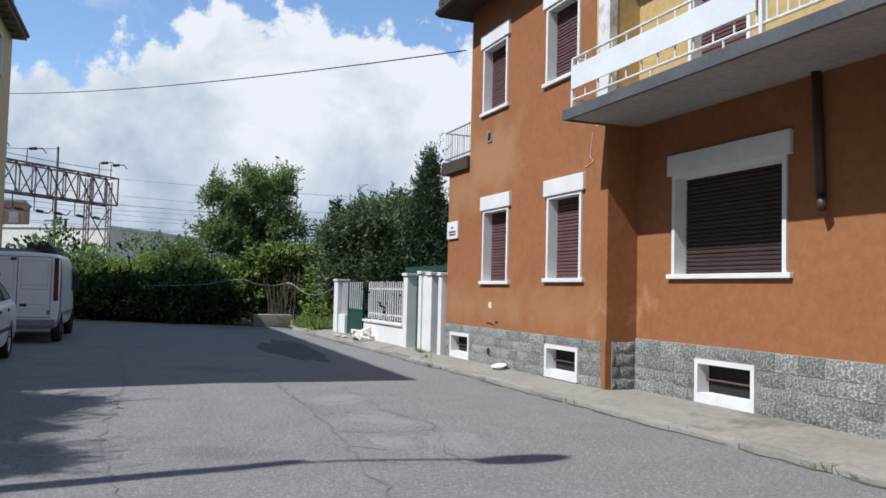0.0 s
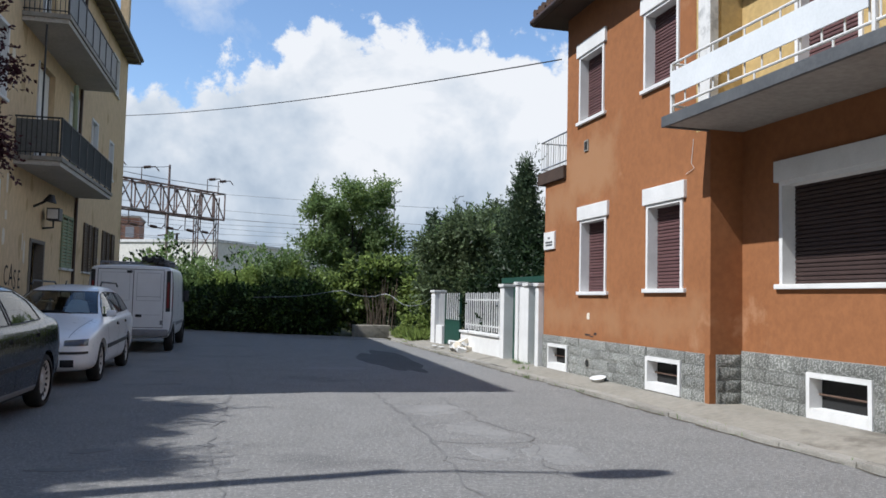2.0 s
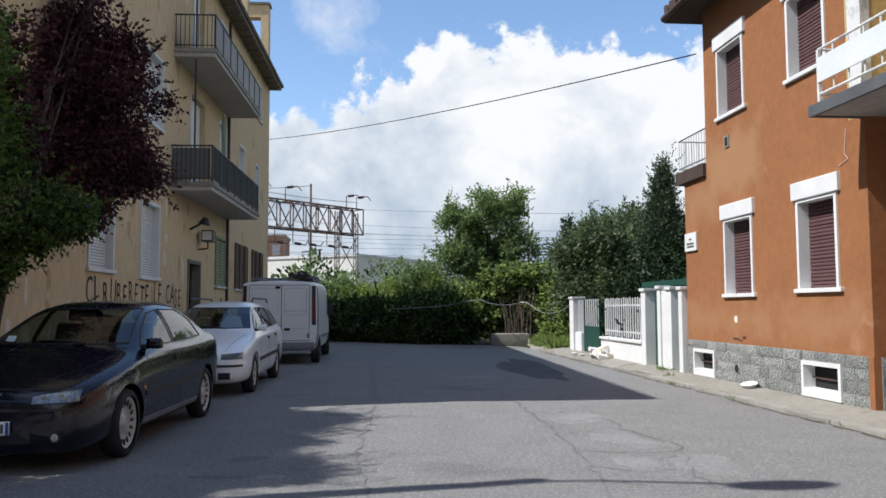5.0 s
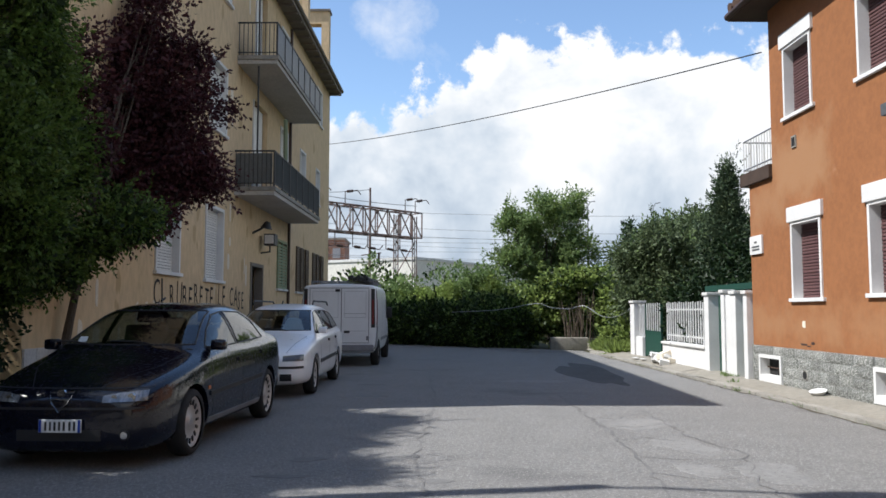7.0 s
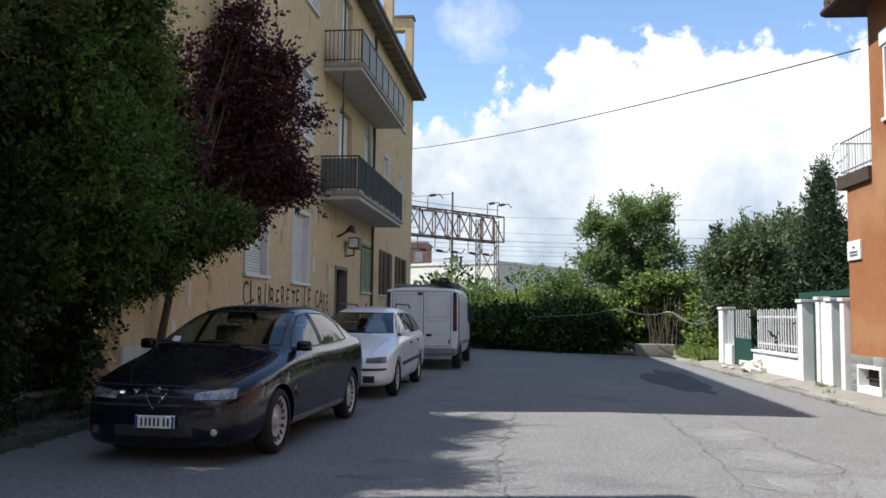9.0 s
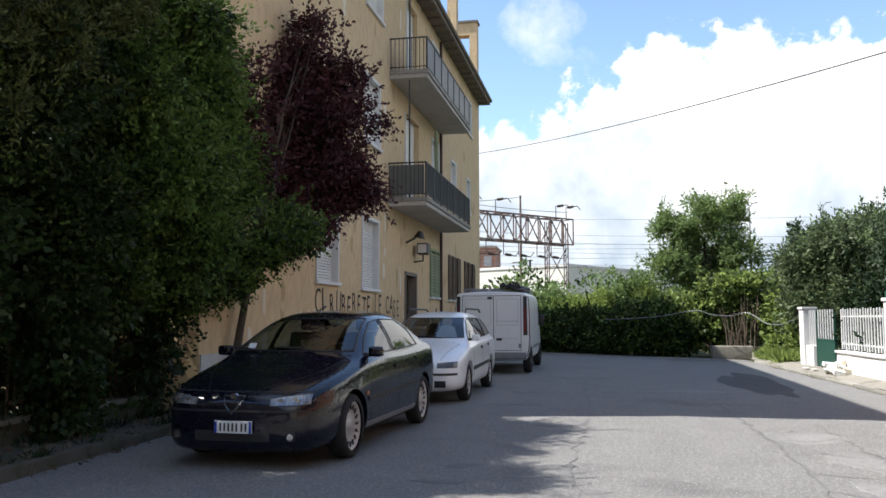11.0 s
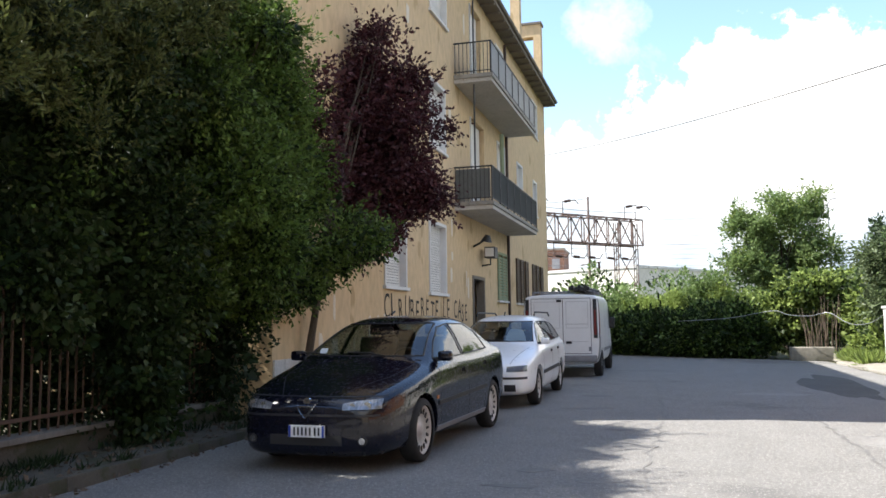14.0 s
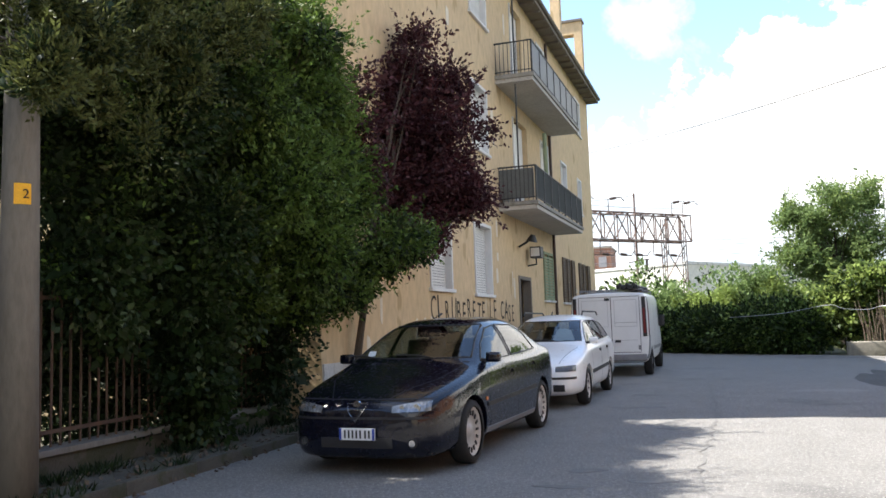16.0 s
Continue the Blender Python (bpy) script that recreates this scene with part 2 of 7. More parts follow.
# near-black colour that stands in for shade inside openings
M["void"] = surf("room_shade", (0.012, 0.012, 0.012), (0.018, 0.018, 0.018), 3, 0.9, 0)
M["iron"] = surf("black_iron", (0.016, 0.017, 0.018), (0.03, 0.03, 0.032), 8, 0.55, 0.2, 60, spec=0.5)
M["rust"] = surf("rusty_iron", (0.075, 0.045, 0.032), (0.12, 0.075, 0.055), 12, 0.8, 0.4, 90)
M["gantry"] = surf("rusty_gantry_steel", (0.13, 0.085, 0.075), (0.21, 0.15, 0.13), 3, 0.75, 0.2, 40, c3=(0.25, 0.235, 0.23), s3=1.2, t3=0.52)
M["galv"] = surf("galvanised_steel", (0.25, 0.26, 0.27), (0.34, 0.35, 0.36), 5, 0.5, 0.1, 60, metal=0.6)
M["brownpipe"] = surf("brown_metal", (0.045, 0.028, 0.022), (0.07, 0.042, 0.032), 5, 0.5, 0.2, 60)
M["tile"] = surf("roof_tile", (0.055, 0.035, 0.026), (0.11, 0.062, 0.042), 2, 0.9, 0.5, 40, vary=0.15, island=0.25)
M["eave"] = surf("dark_eave_wood", (0.045, 0.028, 0.020), (0.07, 0.045, 0.032), 3, 0.8, 0.3, 50)
M["eave_grey"] = surf("grey_eave", (0.15, 0.13, 0.11), (0.21, 0.185, 0.155), 1.5, 0.85, 0.3, 50)
M["green_metal"] = surf("green_painted_metal", (0.010, 0.048, 0.034), (0.016, 0.066, 0.046), 3, 0.5, 0.1, 60)
M["green_wood"] = surf("faded_green_shutter", (0.20, 0.25, 0.15), (0.28, 0.32, 0.20), 4, 0.8, 0.3, 60)
M["brown_wood"] = surf("brown_shutter_wood", (0.07, 0.045, 0.028), (0.12, 0.08, 0.05), 4, 0.7, 0.3, 60)
M["railpanel"] = surf("grey_green_panel", (0.024, 0.028, 0.028), (0.038, 0.043, 0.042), 1.5, 0.8, 0.1, 40, spec=0.15)
M["frost"] = surf("frosted_panel", (0.10, 0.105, 0.10), (0.14, 0.145, 0.14), 1.5, 0.5, 0.05, 40)
M["dado"] = surf("white_marble_dado", (0.55, 0.54, 0.52), (0.66, 0.65, 0.63), 2, 0.5, 0.1, 30, vary=0.06)
M["factory"] = surf("pale_factory_wall", (0.62, 0.60, 0.54), (0.70, 0.68, 0.62), 0.3, 0.9, 0.1, 20)
M["brick"] = surf("brown_far_wall", (0.14, 0.075, 0.05), (0.19, 0.10, 0.07), 0.3, 0.9, 0.1, 20)
M["bark"] = surf("bark", (0.055, 0.042, 0.032), (0.10, 0.08, 0.06), 8, 0.95, 1.0, 25, stretch=(1, 1, 0.25), dist=0.03)
M["deadwood"] = surf("dry_branches", (0.075, 0.055, 0.04), (0.15, 0.115, 0.085), 8, 0.95, 0.5, 40)
M["unseen_wall"] = surf("plain_render", (0.36, 0.30, 0.21), (0.42, 0.35, 0.26), 0.7, 0.93, 0.3, 60)
M["pole"] = surf("concrete_pole", (0.15, 0.14, 0.125), (0.215, 0.20, 0.18), 2, 0.92, 0.3, 90, c3=(0.20, 0.19, 0.17), s3=1.5, t3=0.55, stretch=(1, 1, 0.25))
M["tag"] = surf("orange_tag", (0.75, 0.38, 0.02), (0.80, 0.42, 0.03), 6, 0.6, 0.05, 40)
M["black"] = surf("black_paint", (0.012, 0.012, 0.012), (0.02, 0.02, 0.02), 5, 0.7, 0.1, 60)
M["graffiti"] = surf("black_spray", (0.016, 0.014, 0.013), (0.04, 0.035, 0.03), 14, 0.85, 0.1, 60)


def leaf_mat(name, a, b, trans=0.3, rough=0.5):
    return surf(name, a, b, 1.3, rough, 0, island=0.38, trans=trans, spec=0.22)


M["leaf_green"] = leaf_mat("leaf_privet", (0.016, 0.031, 0.008), (0.034, 0.057, 0.015))
M["leaf_light"] = leaf_mat("leaf_fresh", (0.20, 0.27, 0.075), (0.27, 0.34, 0.10), 0.55)
M["leaf_mid"] = leaf_mat("leaf_mid", (0.135, 0.205, 0.075), (0.20, 0.275, 0.105), 0.5)
# brighter leaf; carries the sunlit look of the evergreen's right part
M["leaf_laurel_lit"] = leaf_mat("leaf_laurel_lit", (0.062, 0.112, 0.022), (0.118, 0.182, 0.040), 0.35)
M["leaf_grey"] = leaf_mat("leaf_grey_green", (0.082, 0.115, 0.055), (0.13, 0.168, 0.082), 0.3)
# near-black green; in crown cores it stands for shade between the leaves
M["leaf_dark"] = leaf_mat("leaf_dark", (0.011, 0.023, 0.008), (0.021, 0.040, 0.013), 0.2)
M["leaf_olive"] = leaf_mat("leaf_olive", (0.062, 0.076, 0.022), (0.11, 0.125, 0.040))
M["leaf_plum"] = leaf_mat("leaf_plum", (0.040, 0.014, 0.019), (0.096, 0.034, 0.039), 0.28, 0.40)
M["leaf_cypress"] = leaf_mat("leaf_cypress", (0.048, 0.075, 0.042), (0.075, 0.11, 0.058), 0.2)


# ---- helpers for building ----
def link(name, bm, material, smooth=False):
    me = bpy.data.meshes.new(name)
    bm.to_mesh(me)
    bm.free()
    me.materials.append(material)
    if smooth:
        me.polygons.foreach_set("use_smooth", [True] * len(me.polygons))
    return new(name, me)


def part(name, bm, material, parent, label="", smooth=False):
    """One mesh object under a thing or a part; the geometry is in the same frame as the parent's."""
    ob = link(name, bm, material, smooth)
    ob.parent = parent
    return tagged(ob, label)


def share(name, me, parent, m):
    """Another object on a shared mesh."""
    ob = new(name, me)
    ob.parent = parent
    ob.matrix_basis = m
    return ob


def thing(name, label, category, m=None, group="", kind=""):
    ob = new(name)
    ob.empty_display_size = 0.2
    ob.matrix_basis = m or Matrix()
    return tagged(ob, label, category, group, kind)


def solid(name, bm, material, label, category="", kind="", group="", smooth=False, m=None):
    ob = link(name, bm, material, smooth)
    if m:
        ob.matrix_basis = m
    return tagged(ob, label, category, group, kind)


def box(bm, x0, x1, y0, y1, z0, z1, bevel=0.0):
    m = Matrix.LocRotScale(((x0 + x1) / 2, (y0 + y1) / 2, (z0 + z1) / 2), None, (abs(x1 - x0), abs(y1 - y0), abs(z1 - z0)))
    r = bmesh.ops.create_cube(bm, size=1, matrix=m)
    if bevel:
        es = {e for v in r["verts"] for e in v.link_edges}
        bmesh.ops.bevel(bm, geom=list(es), offset=bevel, segments=2, affect="EDGES", profile=0.7)
    return bm


def rod(bm, a, b, r0, r1=None, n=8):
    a, b = Vector(a), Vector(b)
    d = b - a
    m = Matrix.Translation((a + b) / 2) @ d.to_track_quat("Z", "Y").to_matrix().to_4x4()
    bmesh.ops.create_cone(bm, cap_ends=True, segments=n, radius1=r0, radius2=r0 if r1 is None else r1, depth=d.length, matrix=m)
    return bm


def path_rod(bm, pts, r, n=6):
    """One tube along a line of points."""
    P = [Vector(p) for p in pts]
    shut = (P[0] - P[-1]).length < 1e-6
    if shut:
        P = P[:-1]
    k = len(P)
    rings, x = [], None
    for i in range(k):
        a = P[(i - 1) % k] if shut or i else P[0]
        b = P[(i + 1) % k] if shut or i < k - 1 else P[-1]
        t = (b - a).normalized()
        if x is None:
            x = t.orthogonal().normalized()
        x = (x - t * x.dot(t)).normalized()
        y = t.cross(x)
        rings.append([bm.verts.new(P[i] + (x * math.cos(2 * math.pi * j / n) + y * math.sin(2 * math.pi * j / n)) * r) for j in range(n)])
    for i in range(k if shut else k - 1):
        a, b = rings[i], rings[(i + 1) % k]
        for j in range(n):
            bm.faces.new((a[j], a[(j + 1) % n], b[(j + 1) % n], b[j]))
    if not shut:
        bm.faces.new(rings[0][::-1])
        bm.faces.new(rings[-1])
    return bm


def B():
    return bmesh.new()


def panel(bm, P, u0, u1, z0, z1, holes, thick):
    """A wall with thickness and real openings. P(u, w, z) places a point, w metres behind the face."""
    us = sorted({u0, u1, *[min(max(h[i], u0), u1) for h in holes for i in (0, 1)]})
    zs = sorted({z0, z1, *[min(max(h[i], z0), z1) for h in holes for i in (2, 3)]})

    def full(i, j):
        if not (0 <= i < len(us) - 1 and 0 <= j < len(zs) - 1):
            return False
        u, z = (us[i] + us[i + 1]) / 2, (zs[j] + zs[j + 1]) / 2
        return not any(h[0] < u < h[1] and h[2] < z < h[3] for h in holes)

    def quad(*ps):
        bm.faces.new([bm.verts.new(P(*p)) for p in ps])

    for i in range(len(us) - 1):
        for j in range(len(zs) - 1):
            if not full(i, j):
                continue
            a, b, c, d = us[i], us[i + 1], zs[j], zs[j + 1]
            quad((a, 0, c), (b, 0, c), (b, 0, d), (a, 0, d))
            quad((a, thick, c), (a, thick, d), (b, thick, d), (b, thick, c))
            for di, dj, e in ((-1, 0, ((a, c), (a, d))), (1, 0, ((b, d), (b, c))), (0, -1, ((b, c), (a, c))), (0, 1, ((a, d), (b, d)))):
                if not full(i + di, j + dj):
                    (p, q), (r, s) = e
                    quad((p, 0, q), (r, 0, s), (r, thick, s), (p, thick, q))
    bmesh.ops.remove_doubles(bm, verts=bm.verts, dist=1e-4)
    bmesh.ops.recalc_face_normals(bm, faces=bm.faces)
    return bm


# ---- ground, road and pavements ----
def flat(bm, pts, z):
    bm.faces.new([bm.verts.new((x, y, z)) for x, y in pts])
    return bm


bm = B()
bmesh.ops.create_grid(bm, x_segments=40, y_segments=40, size=1500)
bmesh.ops.translate(bm, verts=bm.verts, vec=(0, 0, -0.03))
solid("ground", bm, M["soil"], "bare earth and grass round the street", "ground", "structure")

HEDGE = [(-9.0, 38.2), (-1.04, 30.9), (1.6, 28.4), (3.75, 26.7), (5.4, 25.2)]     # foot of the hedge at the street's end
bm = B()
nx, ny = 56, 220
road_edge = lambda x: np.interp(x, [p[0] for p in HEDGE], [p[1] for p in HEDGE]) + 0.4
vs = []
for j in range(ny + 1):
    for i in range(nx + 1):
        x = -4.46 + (4.98 + 4.46) * i / nx
        y = -14 + (road_edge(x) + 14) * j / ny
        z = 0.010 * noise.noise((x * 0.5, y * 0.5, 0)) + 0.005 * noise.noise((x * 2, y * 2, 3))
        vs.append(bm.verts.new((x, y, z)))
for j in range(ny):
    for i in range(nx):
        a = j * (nx + 1) + i
        bm.faces.new((vs[a], vs[a + 1], vs[a + nx + 2], vs[a + nx + 1]))
road = solid("road", bm, M["asphalt"], "worn grey asphalt street with cracks and patches", "road", "structure", smooth=True)


def blot(cx, cy, rx, ry, seed, z, n=36):
    """An uneven patch that follows the road."""
    bm = B()
    rnd = random.Random(seed)
    ph = [rnd.uniform(0, 6.3) for _ in range(4)]
    rings = []
    for k in (0.0, 0.4, 0.7, 0.9, 1.0):
        ring = []
        for i in range(n):
            t = 2 * math.pi * i / n
            r = 1 + 0.22 * math.sin(2 * t + ph[0]) + 0.13 * math.sin(3 * t + ph[1]) + 0.09 * math.sin(7 * t + ph[2])
            x, y = cx + k * r * rx * math.cos(t), cy + k * r * ry * math.sin(t)
            h = 0.010 * noise.noise((x * 0.5, y * 0.5, 0)) + 0.005 * noise.noise((x * 2, y * 2, 3))
            ring.append(bm.verts.new((x, y, h + (z if k < 0.95 else -0.004))))
        rings.append(ring)
    for a, b in zip(rings, rings[1:]):
        for i in range(n):
            bm.faces.new((a[i], a[(i + 1) % n], b[(i + 1) % n], b[i]))
    bmesh.ops.remove_doubles(bm, verts=bm.verts, dist=1e-4)
    bmesh.ops.recalc_face_normals(bm, faces=bm.faces)
    for f in bm.faces:
        if f.normal.z < 0:
            f.normal_flip()
    return bm


def strip(pts, w, z, seed):
    """A tar-filled crack along a line, wandering and of uneven width."""
    bm = B()
    rnd = random.Random(seed)
    line = []
    for (x0, y0), (x1, y1) in zip(pts, pts[1:]):
        k = max(2, int(math.hypot(x1 - x0, y1 - y0) / 0.15))
        for i in range(k):
            t = i / k
            line.append((x0 + (x1 - x0) * t + rnd.uniform(-.045, .045), y0 + (y1 - y0) * t + rnd.uniform(-.03, .03)))
    prev = None
    for i in range(len(line) - 1):
        d = Vector((line[i + 1][0] - line[i][0], line[i + 1][1] - line[i][1])).normalized()
        ww = w * rnd.uniform(0.3, 1.0)
        x, y = line[i]
        h = 0.010 * noise.noise((x * 0.5, y * 0.5, 0)) + 0.005 * noise.noise((x * 2, y * 2, 3)) + z
        cur = (bm.verts.new((x - d.y * ww, y + d.x * ww, h)), bm.verts.new((x + d.y * ww, y - d.x * ww, h)))
        if prev:
            bm.faces.new((prev[0], prev[1], cur[1], cur[0]))
        prev = cur
    return bm


for cx, cy, rx, ry, sd in ((3.35, 16.9, 0.50, 3.3, 1),):
    solid("asphalt_patch", blot(cx, cy, rx, ry, sd, 0.004), M["patch"], "darker patch of newer asphalt in the road", "asphalt patch", "structure")
for cx, cy, rx, ry, sd in ((1.95, 14.8, 0.50, 0.42, 3), (2.35, 9.3, 0.34, 0.55, 4), (2.45, 7.8, 0.30, 0.45, 5), (2.75, 6.5, 0.32, 0.40, 6), (2.2, 6.6, 0.16, 0.35, 7)):
    solid("asphalt_patch", blot(cx, cy, rx, ry, sd, 0.003), M["worn"], "pale worn spot in the asphalt", "asphalt patch", "structure")
for i, (cx, cy, rx, ry) in enumerate(((-0.2, 8.6, 0.22, 0.10), (-0.9, 12.2, 0.35, 0.12), (-1.0, 7.1, 0.16, 0.1), (-0.45, 6.7, 0.2, 0.06), (-0.3, 9.9, 0.3, 0.09), (-1.1, 6.4, 0.2, 0.07), (0.1, 6.2, 0.14, 0.07), (-0.9, 14.2, 0.3, 0.14))):
    solid("oil_stain", blot(cx, cy, rx, ry, 20 + i, 0.0042, 20), M["tar"], "dark oil stain on the asphalt", "oil stain", "structure", "oil stains on the road")
for i, (pts, w) in enumerate(((((1.98, 13.5), (1.97, 10.3), (1.92, 8.4), (1.8, 7.0), (1.67, 5.7), (1.6, 4.0)), 0.020), (((2.75, 10.4), (2.68, 8.4), (2.85, 7.4), (2.5, 6.2), (2.4, 5.2)), 0.009),
                                (((1.95, 9.2), (2.3, 9.0), (2.7, 9.3), (3.1, 9.1)), 0.009), (((0.05, 17.0), (0.13, 11.0), (-0.05, 8.2), (-0.08, 6.9), (0.1, 4.6)), 0.016),
                                (((1.88, 7.2), (2.3, 7.0), (2.7, 7.1), (3.1, 7.4)), 0.008), (((1.93, 8.1), (2.2, 8.3), (2.5, 8.0), (2.9, 7.8)), 0.009), (((2.0, 9.8), (2.25, 9.6), (2.4, 9.9), (2.75, 9.8)), 0.008),
                                (((1.82, 6.5), (2.1, 6.2), (2.45, 6.3), (2.8, 6.1)), 0.007), (((1.75, 5.9), (2.2, 5.6), (2.7, 5.7)), 0.007))):
    solid("road_crack", strip(pts, w, 0.0045, i), M["tar"], "wandering tar-filled crack in the asphalt", "crack", "structure", "cracks in the road")

# right pavement, level concrete behind a stone kerb
bm = B()
vs = []
for j in range(121):
    for i in range(9):
        x, y = 5.07 + 1.1 * i / 8, -6 + 32 * j / 120
        vs.append(bm.verts.new((x, y, 0.052 + 0.066 * min(1, (x - 5.07) / 0.40) + 0.006 * noise.noise((x * 1.1, y * 1.1, 5)))))
for j in range(120):
    for i in range(8):
        a = j * 9 + i
        bm.faces.new((vs[a], vs[a + 1], vs[a + 10], vs[a + 9]))
pavement = solid("pavement_right", bm, M["concrete"], "cracked grey concrete pavement along the orange house", "pavement", "structure", smooth=True)
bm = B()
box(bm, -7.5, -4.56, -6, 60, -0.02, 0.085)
solid("pavement_left", bm, M["kerb_old"], "dirty mossy pavement, the trees' shade put into its dark colour", "pavement", "structure")

# ---- the orange house ----
XA, XB, CY = 5.58, 6.02, 8.60        # faces of the two parts of the front, and the corner between them
house = thing("orange_house", "two-storey terracotta house with white window surrounds", "house", kind="structure")
RA = lambda u, w, z: (XA + w, u, z)
RB = lambda u, w, z: (XB + w, u, z)
WIN_A = [(11.35, 12.30, 1.455, 2.63), (9.19, 10.12, 1.485, 2.65)]
WIN_U = [(11.48, 12.40, 4.26, 5.37), (9.30, 10.22, 4.27, 5.37)]
BASE_A = [(9.20, 10.08, 0.13, 0.58), (12.72, 13.57, 0.12, 0.56)]
BASE_B = [(6.52, 7.44, 0.12, 0.60)]
BIG = (6.12, 7.89, 1.53, 2.70)
UPPER_DOORS = [(6.62, 7.62, 3.52, 5.60), (3.2, 4.4, 3.52, 5.60)]

bm = B()
panel(bm, RA, CY, 13.86, 0.70, 3.42, WIN_A, 0.32)
part("wall", bm, M["orange"], house, "terracotta plaster")
bm = B()
panel(bm, RA, CY + 0.32, 12.92, 3.42, 6.22, WIN_U, 0.32)
part("wall", bm, M["orange"], house, "terracotta plaster")
bm = B()
panel(bm, RB, -4.0, CY + 0.2, 0.72, 3.40, [BIG], 0.32)
part("wall", bm, M["orange"], house, "terracotta plaster")
bm = B()                                                     # return wall at the corner, below and above
box(bm, XA + 0.002, XB + 0.1, CY - 0.004, CY + 0.25, 0.70, 3.40)
part("wall", bm, M["orange"], house, "terracotta plaster")
bm = B()
box(bm, XA + 0.004, XB + 0.3, CY, CY + 0.318, 3.424, 6.2)
part("wall", bm, M["yellow"], house, "yellow plaster on the balcony side")
bm = B()
panel(bm, RB, -4.0, CY - 0.002, 3.50, 6.22, UPPER_DOORS, 0.3)
part("wall", bm, M["yellow"], house, "yellow plaster behind the balcony")
bm = B()
box(bm, XA - 0.012, XA + 0.1, CY - 0.008, CY + 0.25, 3.52, 6.2)
part("pilaster", bm, M["white_old"], house, "peeling white corner strip")
bm = B()                                                     # far end, back and near end of the house
box(bm, XA + 0.32, 15.0, 13.55, 13.855, -0.02, 3.42)
box(bm, XA + 0.32, 15.0, 12.60, 12.915, 3.42, 6.2)
box(bm, 14.7, 15.0, -4.0, 13.55, -0.02, 6.2)
box(bm, XB + 0.32, 14.7, -4.0, -3.7, -0.02, 6.2)
part("wall", bm, M["orange"], house, "terracotta plaster")
bm = B()
box(bm, XA + 0.3, 14.7, 12.62, 13.84, 3.30, 3.425)
box(bm, XA + 0.35, 14.7, -3.7, 13.5, 6.0, 6.1)
part("floor_slab", bm, M["slab"], house)
# added black wall: the rooms' darkness is in its colour
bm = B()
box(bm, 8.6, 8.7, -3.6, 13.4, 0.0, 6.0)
part("room_shade_wall", bm, M["void"], house, "near-black wall, colour standing for unlit rooms behind the windows")

# faded areas of paint, thin skins of plaster on the wall
def skin(y0, y1, z0, z1, seed, x):
    bm = B()
    rnd = random.Random(seed)
    n = 44
    ph = [rnd.uniform(0, 6.3) for _ in range(3)]
    ring = []
    for i in range(n):
        t = 2 * math.pi * i / n
        c, s = math.cos(t), math.sin(t)
        k = (abs(c) ** 5 + abs(s) ** 5) ** -0.2 * (1 + 0.05 * math.sin(3 * t + ph[0]) + 0.04 * math.sin(8 * t + ph[1]) + 0.02 * math.sin(17 * t + ph[2]))
        ring.append(((y0 + y1) / 2 + k * c * (y1 - y0) / 2, (z0 + z1) / 2 + k * s * (z1 - z0) / 2))
    top = [bm.verts.new((x, u, z)) for u, z in ring]
    bot = [bm.verts.new((x + 0.006, u, z)) for u, z in ring]
    bm.faces.new(top)
    for i in range(n):
        bm.faces.new((top[i], bot[i], bot[(i + 1) % n], top[(i + 1) % n]))
    bmesh.ops.recalc_face_normals(bm, faces=bm.faces)
    return bm


def window_unit(face, y0, y1, z0, z1, slat_mat, box_h=0.215, deep=0.14, sill=True, head=True, label="white window with a closed purple-brown roller shutter"):
    """White surround, shutter box above, sill below and a roller shutter of single slats."""
    bm = B()
    t = 0.055
    for a, b, c, d in ((y0, y0 + t, z0, z1), (y1 - t, y1, z0, z1), (y0 + t, y1 - t, z1 - t, z1)):
        box(bm, face - 0.022, face + 0.24, a + 0.001, b - 0.001, c, d)
    win = part("window", bm, M["white"], house, label)
    if head:
        bm = B()
        box(bm, face - 0.045, face + 0.1, y0 - 0.07, y1 + 0.07, z1 - 0.012, z1 + box_h, 0.010)
        part("shutter_box", bm, M["white"], win)
    if sill:
        bm = B()
        box(bm, face - 0.045, face + 0.22, y0 - 0.07, y1 + 0.07, z0 - 0.05, z0 + 0.004, 0.008)
        part("sill", bm, M["white"], win)
    h = 0.047
    bm = B()
    prof = [(-0.012, 0.0), (-0.014, 0.012), (-0.010, 0.032), (0.0, 0.041), (0.006, 0.041), (0.006, 0.0)]
    ends = []
    for y in (y0 + t, y1 - t):
        ends.append([bm.verts.new((x, y, z)) for x, z in prof])
    for i in range(len(prof)):
        k = (i + 1) % len(prof)
        bm.faces.new((ends[0][i], ends[0][k], ends[1][k], ends[1][i]))
    bm.faces.new(ends[0])
    bm.faces.new(ends[1][::-1])
    bmesh.ops.recalc_face_normals(bm, faces=bm.faces)
    first = part("slat", bm, slat_mat, win)
    first.location = (face + deep, 0, z0 + 0.008)
    k = int((z1 - z0 - 0.02) / h)
    for i in range(1, k + 1):
        share("slat", first.data, win, pose(face + deep + 0.002 * math.sin(i * 2.1), 0, z0 + 0.008 + i * h))
    bm = B()
    box(bm, face + deep + 0.012, face + deep + 0.03, y0 + 0.01, y1 - 0.01, z0 + 0.002, z1 - 0.01)
    part("backing", bm, M["void"], win)
    return win


for w in WIN_A:
    window_unit(XA, *w, M["shutter"])
for w in WIN_U:
    window_unit(XA, *w, M["shutter"])
window_unit(XB, *BIG, M["shutter_dark"], 0.23, 0.16, label="wide white window with a closed dark brown roller shutter")
